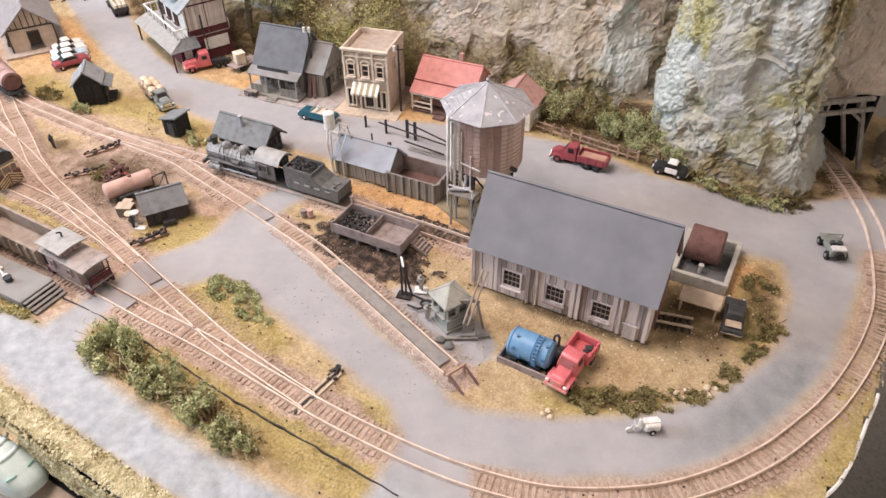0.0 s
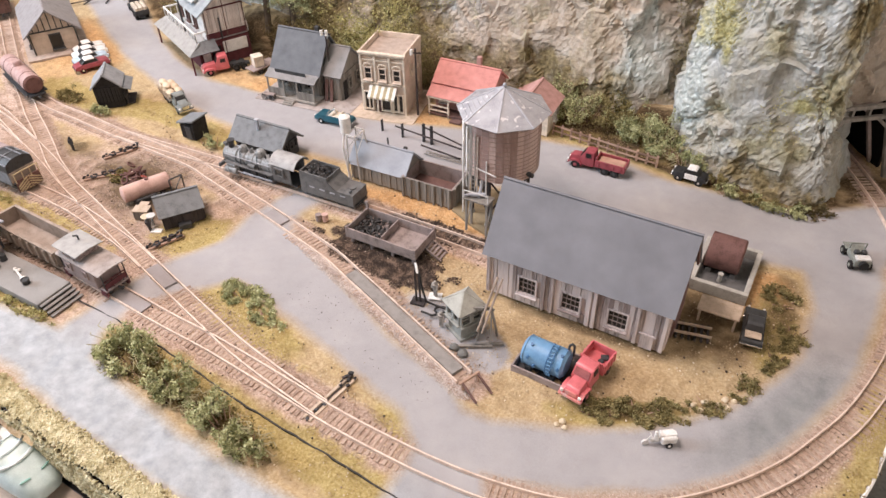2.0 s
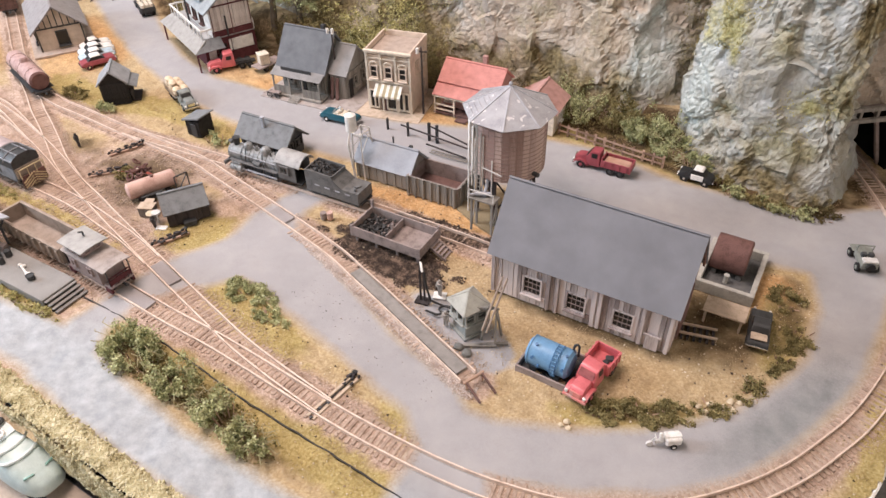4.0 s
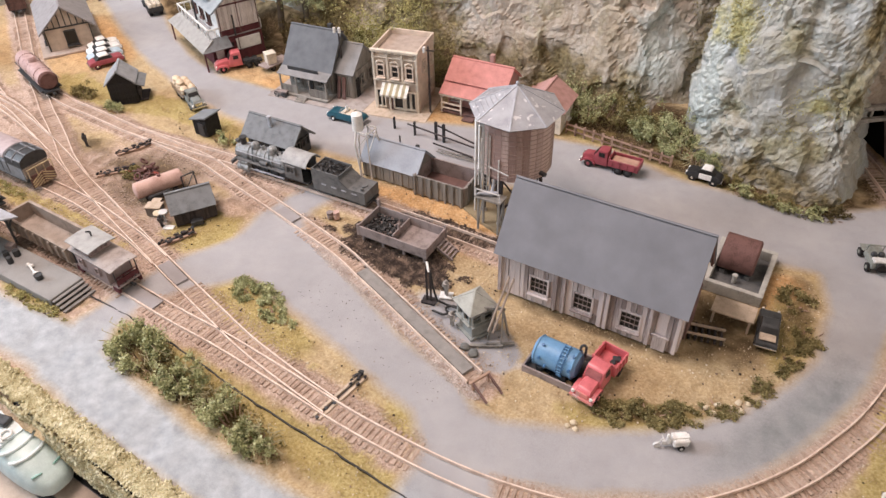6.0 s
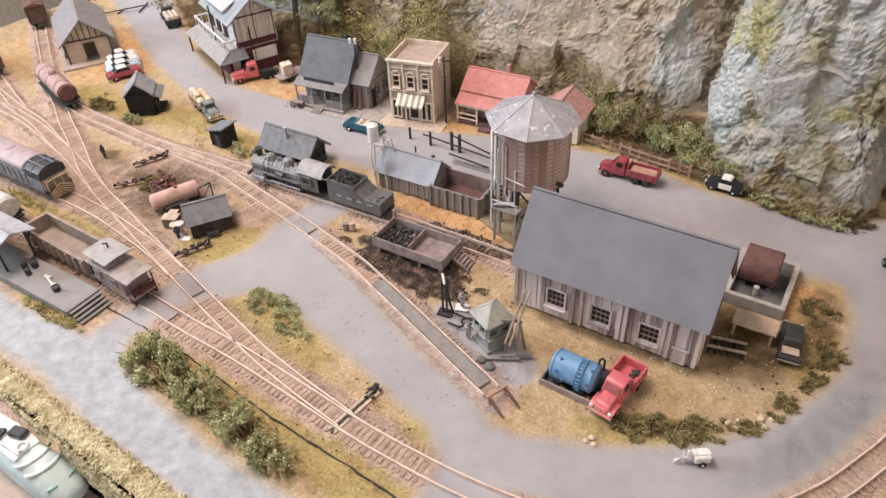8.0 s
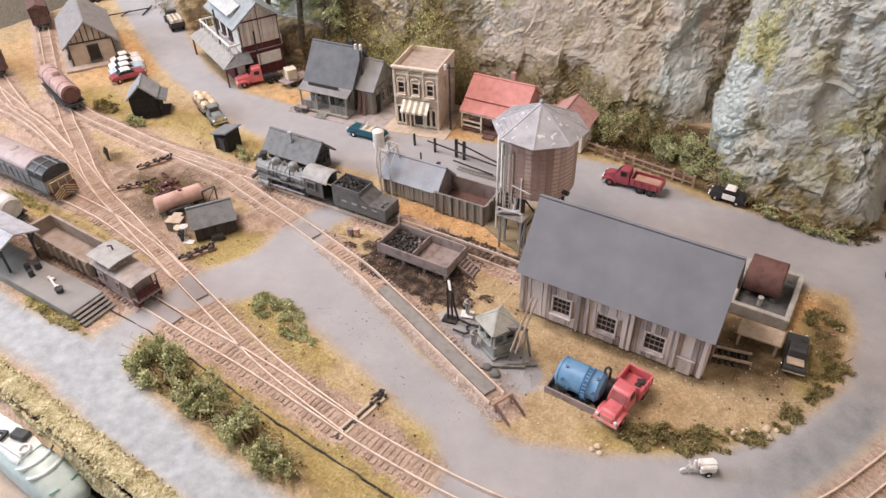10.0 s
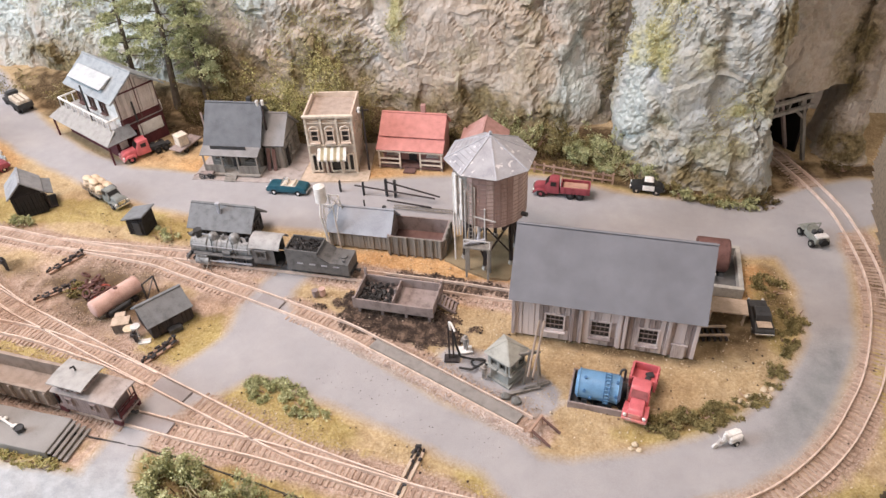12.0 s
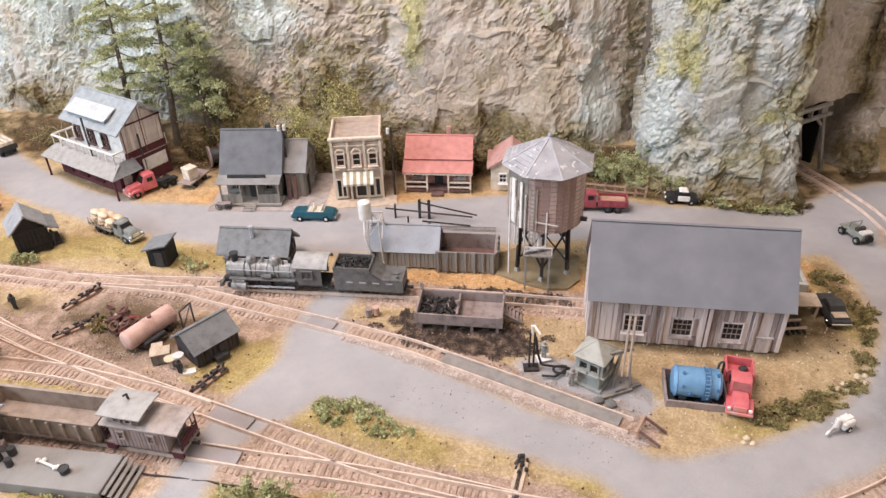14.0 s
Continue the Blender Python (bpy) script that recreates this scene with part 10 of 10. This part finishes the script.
BUSHES = [
    (-2.40, -2.33, 0.30, 0.21, 0.27, 4600, "bush", "bushy green lichen shrub beside the road"),
    (-2.10, -2.38, 0.18, 0.12, 0.14, 1200, "bush_brown", "low brown-green scrub between shrubs"),
    (-1.76, -2.40, 0.24, 0.15, 0.23, 2800, "bush", "bushy green lichen shrub beside the road"),
    (-1.38, -2.42, 0.17, 0.13, 0.19, 1900, "bush", "bushy green lichen shrub beside the road"),
    (-1.12, -2.46, 0.25, 0.16, 0.24, 2800, "bush", "bushy green lichen shrub beside the road"),
    (-0.80, -2.52, 0.20, 0.14, 0.20, 2000, "bush", "bushy green lichen shrub beside the road"),
    (-2.02, -1.20, 0.34, 0.17, 0.06, 4200, "bush", "low olive shrub on the grass island"),
    (-1.64, -1.34, 0.26, 0.11, 0.045, 1600, "bush", "low yellow-green shrub on the grass island"),
    (2.60, 1.27, 0.20, 0.20, 0.06, 1700, "bush_brown", "olive scrub beside the curved road"),
    (2.76, 0.80, 0.16, 0.22, 0.06, 1500, "bush_brown", "olive scrub beside the curved road"),
    (1.50, -0.84, 0.22, 0.11, 0.03, 2600, "bush_brown", "low olive scrub on the verge"),
    (1.78, -0.70, 0.28, 0.13, 0.032, 3600, "bush_brown", "low olive scrub on the verge"),
    (2.04, -0.56, 0.20, 0.11, 0.028, 1900, "bush_brown", "low olive scrub on the verge"),
    (2.30, -0.36, 0.20, 0.10, 0.026, 1500, "bush_brown", "low olive scrub on the verge"),
    (2.52, -0.02, 0.12, 0.20, 0.022, 1100, "bush_brown", "thin olive growth on the verge"),
    (2.68, 0.42, 0.11, 0.22, 0.026, 1300, "bush_brown", "low olive scrub on the verge"),
    (-4.36, 0.80, 0.17, 0.12, 0.16, 1100, "bush", "olive bush beside the black shanty"),
    (-6.36, 0.66, 0.18, 0.12, 0.14, 900, "bush", "olive bush beside the track"),
    (-7.1, 0.78, 0.20, 0.14, 0.16, 900, "bush_brown", "brown bush beside the tank car"),
    (-4.75, -0.30, 0.20, 0.14, 0.10, 700, "bush_brown", "brown scrub around the scrap pile"),
    (-0.45, 3.62, 0.45, 0.26, 0.42, 3600, "bush", "green shrub at the foot of the cliff"),
    (0.10, 3.60, 0.40, 0.20, 0.40, 3600, "bush_brown", "brown-green scrub at the foot of the cliff"),
    (0.52, 3.50, 0.36, 0.22, 0.38, 4200, "bush", "green shrub at the foot of the cliff"),
    (0.86, 3.30, 0.28, 0.16, 0.28, 2000, "bush", "yellow-green shrub at the foot of the cliff"),
    (1.16, 3.16, 0.24, 0.10, 0.22, 1500, "bush", "green shrub at the foot of the cliff"),
    (1.56, 2.96, 0.14, 0.08, 0.12, 800, "bush_brown", "brown-green scrub at the foot of the cliff"),
    (1.80, 2.82, 0.28, 0.11, 0.13, 1300, "bush", "green scrub at the foot of the cliff"),
    (2.08, 2.78, 0.26, 0.10, 0.13, 1300, "bush_brown", "brown-green scrub at the foot of the cliff"),
    (2.36, 2.74, 0.28, 0.11, 0.13, 1300, "bush", "green scrub at the foot of the cliff"),
    (2.66, 2.86, 0.22, 0.16, 0.08, 1500, "scrub_dark", "dark brown leaf litter below the buttress"),
    (2.55, 3.2, 0.18, 0.14, 0.14, 700, "bush_brown", "brown scrub beside the tunnel"),
    (-2.45, 3.55, 0.32, 0.2, 0.5, 1800, "bush_brown", "brown scrub behind the shop"),
    (-1.2, 3.60, 0.5, 0.14, 0.3, 1600, "bush_brown", "brown scrub behind the houses"),
    (-3.66, 3.66, 0.56, 0.26, 1.12, 10000, "bush_light", "tall yellow-green bush behind the shops"),
    (-3.05, 3.66, 0.40, 0.24, 0.95, 4500, "bush_brown", "tall brown-green bush behind the shops"),
    (-4.75, 3.7, 0.6, 0.24, 0.75, 4500, "bush_brown", "dark scrub behind the grey store"),
    (-5.4, 3.66, 0.42, 0.24, 0.40, 3000, "scrub_dark", "dark scrub beside the depot"),
    (-4.25, 3.42, 0.62, 0.16, 0.42, 3800, "scrub_dark", "dark brown scrub close behind the grey store"),
    (-3.3, 3.38, 0.30, 0.18, 0.45, 2400, "scrub_dark", "dark brown scrub between store and shop"),
    (-2.2, 3.36, 0.28, 0.20, 0.42, 2200, "scrub_dark", "dark brown scrub beside the shop"),
    (-1.25, 3.62, 0.22, 0.18, 0.40, 1500, "scrub_dark", "dark olive scrub beside the red-roofed house"),
    (0.72, 3.62, 0.30, 0.22, 0.40, 2600, "bush", "green shrub in the corner of the cliff"),
    (3.62, 3.86, 0.25, 0.10, 0.08, 600, "scrub_dark", "dark leaf litter at the pier foot"),
    (-7.8, 3.86, 0.55, 0.22, 0.26, 1700, "bush_brown", "dry yellow scrub at the cliff foot"),
    (-9.2, 3.98, 0.6, 0.2, 0.3, 1500, "bush_brown", "brown scrub at the cliff foot"),
    (-6.0, -1.28, 0.5, 0.10, 0.05, 700, "bush_light", "low dry grass between the tracks"),
    (-3.9, -2.38, 0.55, 0.08, 0.06, 1100, "bush_light", "low dry grass along the dock"),
]
for i, b in enumerate(BUSHES):
    bush(*b, seed=100 + i, size=0.011 if b[4] < 0.10 else 0.0145)


def moss(name, crag_name, centre, radii, n, material, seed, label, size=0.013):
    """Flock that clings to the rock face within an uneven patch."""
    v = CRAGS[crag_name]
    d = np.sqrt((((v - np.array(centre)) / np.array(radii)) ** 2).sum(1))
    d += 0.9 * (rough(v[:, 0] + v[:, 1], v[:, 2], 0.35, seed, 3) - 0.5)
    near = v[d < 1.0]
    g = np.random.RandomState(seed)
    pts = near[g.randint(len(near), size=n)] + g.normal(size=(n, 3)) * np.array([0.022, 0.022, 0.022]) + np.array([0, -0.012, 0])
    tagged(new(name, chips(name, pts, size, M[material], seed)), label, "moss", "cliff moss", kind="stuff")


moss("buttress_moss", "cliff_buttress", (1.15, 3.25, 2.1), (0.34, 0.5, 0.95), 1600, "bush_light", 300, "yellow-green flock clinging to the buttress")
moss("buttress_moss", "cliff_buttress", (2.1, 3.0, 1.0), (0.3, 0.4, 0.45), 400, "bush_light", 303, "thin green flock on the buttress face")
moss("cleft_creeper", "cliff_back", (0.62, 4.1, 2.0), (0.18, 0.6, 1.4), 1500, "bush_brown", 301, "brown-green creeper in the cliff cleft")
moss("cleft_creeper", "cliff_buttress", (0.72, 3.9, 2.2), (0.14, 0.4, 1.2), 800, "bush_brown", 305, "brown-green creeper beside the buttress")
moss("cliff_creeper", "cliff_back", (-2.35, 4.3, 2.1), (0.20, 0.7, 1.1), 1500, "bush_light", 302, "brown-green creeper hanging on the cliff")
moss("cliff_creeper", "cliff_back", (-3.6, 4.1, 1.2), (0.8, 0.7, 0.5), 3000, "bush_light", 307, "brown-green creeper above the shops")
moss("cliff_creeper", "cliff_back", (-5.2, 4.2, 1.6), (0.6, 0.7, 0.9), 2200, "tree_green", 304, "grey-green creeper on the cliff")
moss("cliff_creeper", "cliff_back", (-8.3, 4.6, 1.4), (0.8, 0.8, 0.6), 1300, "tree_green", 306, "grey-green creeper on the cliff")


def sparse_tree(x, y, h, seed, lean, first, leaf, spread):
    """A bare dark trunk with drooping limbs that carry flat fans of foliage."""
    s = thing("sparse_tree", x, y, 0.05, 0, "tall dark-trunked tree with pale green fans of foliage", "tree", "trees")
    g = np.random.RandomState(seed)
    top = Vector((lean, 0.12, h))
    bend = Vector((g.uniform(-0.04, 0.04), 0, 0))
    stem = [top * f + bend * math.sin(3.1 * f) for f in (0, 0.25, 0.5, 0.75, 1)]
    bm = bmesh.new()
    for k in range(4):
        rod(bm, tuple(stem[k]), tuple(stem[k + 1]), 0.058 - 0.012 * k, 0.058 - 0.012 * (k + 1), n=8)
    part("trunk", bm, M["bark"], s)
    pts = []
    for k in range(26):
        f = first + (0.98 - first) * (k + g.uniform(0, 0.8)) / 26
        a = k * 2.4 + g.uniform(-0.6, 0.6)
        r = spread * (1.1 - 0.55 * f) * g.uniform(0.55, 1.25)
        root = top * f + bend * math.sin(3.1 * f)
        out = Vector((math.cos(a), math.sin(a) * 0.6, 0))
        tip = root + out * r + Vector((0, 0, g.uniform(-0.14, 0.04)))
        bm = bmesh.new()
        rod(bm, tuple(root), tuple(tip), 0.011, 0.003, n=5)
        part("limb", bm, M["bark"], s, smooth=0)
        across = Vector((-out.y, out.x, 0))
        for j in range(11):
            t = g.uniform(0.35, 1.1)
            c = root.lerp(tip, t) + across * g.normal() * 0.10 * r / 0.4
            for m in range(62):
                u, v = g.normal(size=2) * 0.045
                p = c + out * (u + 0.03) + across * v
                pts.append((p.x, p.y, p.z + 0.03 - 6.0 * (u * u + v * v) + g.normal() * 0.012))
    ob = new("crown", chips("crown", np.array(pts), 0.015, M[leaf], seed))
    ob.parent = s


sparse_tree(-5.98, 3.84, 2.7, 400, 0.12, 0.34, "tree_green", 0.55)
sparse_tree(-6.62, 3.80, 2.2, 401, 0.04, 0.28, "tree_green", 0.62)
sparse_tree(-5.42, 3.88, 1.9, 402, -0.06, 0.30, "tree_green", 0.34)

# the crumbly foam edging along the front rim, hanging over the board
g = np.random.RandomState(77)
N = 70000
hx = g.uniform(-7.0, 0.9, N)
rim_y = np.interp(hx, [-9.0, -3.5, -1.3, 0.9], [-3.05, -3.165, -3.29, -3.30])
u = g.uniform(0, 1, N)
over = u > 0.62
lump = rough(hx, u * 0.6, 0.13, 88, 3)
hy = np.where(over, rim_y - 0.03 - 0.05 * lump - 0.02 * g.rand(N), rim_y - 0.02 + 0.20 * u / 0.62 + 0.02 * g.normal(size=N))
hz = np.where(over, -0.05 - 0.40 * (u - 0.62) / 0.38, 0.085 * np.sin(np.pi * np.clip(0.25 + 0.75 * u / 0.62, 0, 1)) - 0.06) + 0.075 * (lump - 0.35)
tagged(new("rim_hedge", chips("rim_hedge", np.stack([hx, hy, hz], -1), 0.031, M["hedge"], 78, "lump")), "crumbly pale yellow foam hedge along the rim", "hedge", kind="stuff")


def scatter(name, n, box_, keep, size, material, label, seed, kind="lump", lift=0.0):
    g = np.random.RandomState(seed)
    x, y = g.uniform(box_[0], box_[1], n), g.uniform(box_[2], box_[3], n)
    i = np.clip(((x + 11.5) / STEP).astype(int), 0, nx - 1)
    j = np.clip(((y + 3.75) / STEP).astype(int), 0, ny - 1)
    ok = keep(i, j, g.rand(n)) & keep_cell[i, j]
    pts = np.stack([x[ok], y[ok], height[i[ok], j[ok]] + lift], -1)
    tagged(new(name, chips(name, pts, size, M[material], seed, kind)), label, name.replace("_", " "), kind="stuff")


NEAR = (-7.0, 4.0, -3.0, 3.6)
scatter("ballast_gravel", 600000, NEAR, lambda i, j, r: (ballast[i, j] > 0.35 + 0.4 * r) & (rails_gap[i, j] < 0.30) & (rails_gap[i, j] > 0.02), 0.0075, "gravel", "pinkish tan ballast gravel along the tracks", 500, lift=0.002)
engine_gap = along(gx, gy, [(p[0], p[1], 0.0) for p in TRACKS["engine_track"][12:]])
scatter("pale_gravel", 90000, (-2.5, 0.5, -1.4, 0.1), lambda i, j, r: (engine_gap[i, j] > 0.09) & (engine_gap[i, j] < 0.13 + 0.10 * r) & (gy[i, j] < -0.05 - 0.40 * (gx[i, j] + 2.2)) & (on_road[i, j] < 0.85), 0.013, "pale_stones", "pale pinkish gravel along the pit track", 507, lift=0.004)
scatter("cinder_rubble", 160000, (-2.2, 0.2, -0.6, 1.1), lambda i, j, r: cinder[i, j] > 0.3 + 0.6 * r, 0.018, "rubble", "dark cinder rubble round the coal bin", 501)
scatter("ground_grit", 140000, NEAR, lambda i, j, r: (on_road[i, j] < 0.05) & (grit[i, j] > 0.42 + 0.25 * r), 0.010, "sandgrit", "loose tan grit on the sandy ground", 502)
scatter("road_specks", 60000, (-1.7, 0.2, -1.5, -0.7), lambda i, j, r: (on_road[i, j] > 0.9) & (r < 0.003), 0.0095, "rubble", "dark crumbs fallen on the road", 506, lift=0.003)
scatter("dry_grass", 130000, NEAR, lambda i, j, r: (on_road[i, j] < 0.1) & (green[i, j] > 0.25 + 0.7 * r) & (rails_gap[i, j] > 0.17), 0.014, "tuft", "dry olive grass fibres on the verges", 503, "blade")
scatter("pale_flecks", 60000, (-3.0, 4.0, -2.6, 1.8), lambda i, j, r: (on_road[i, j] < 0.25) & (r < 0.035) & (rails_gap[i, j] > 0.12), 0.017, "fleck", "pale crumbs strewn over the sandy ground", 504, lift=0.004)
scatter("dark_crumbs", 60000, (-5.5, 4.0, -2.6, 1.8), lambda i, j, r: (on_road[i, j] < 0.25) & (r < 0.03) & (grit[i, j] > 0.45), 0.020, "rubble", "dark crumbs strewn over the ground", 505, lift=0.004)
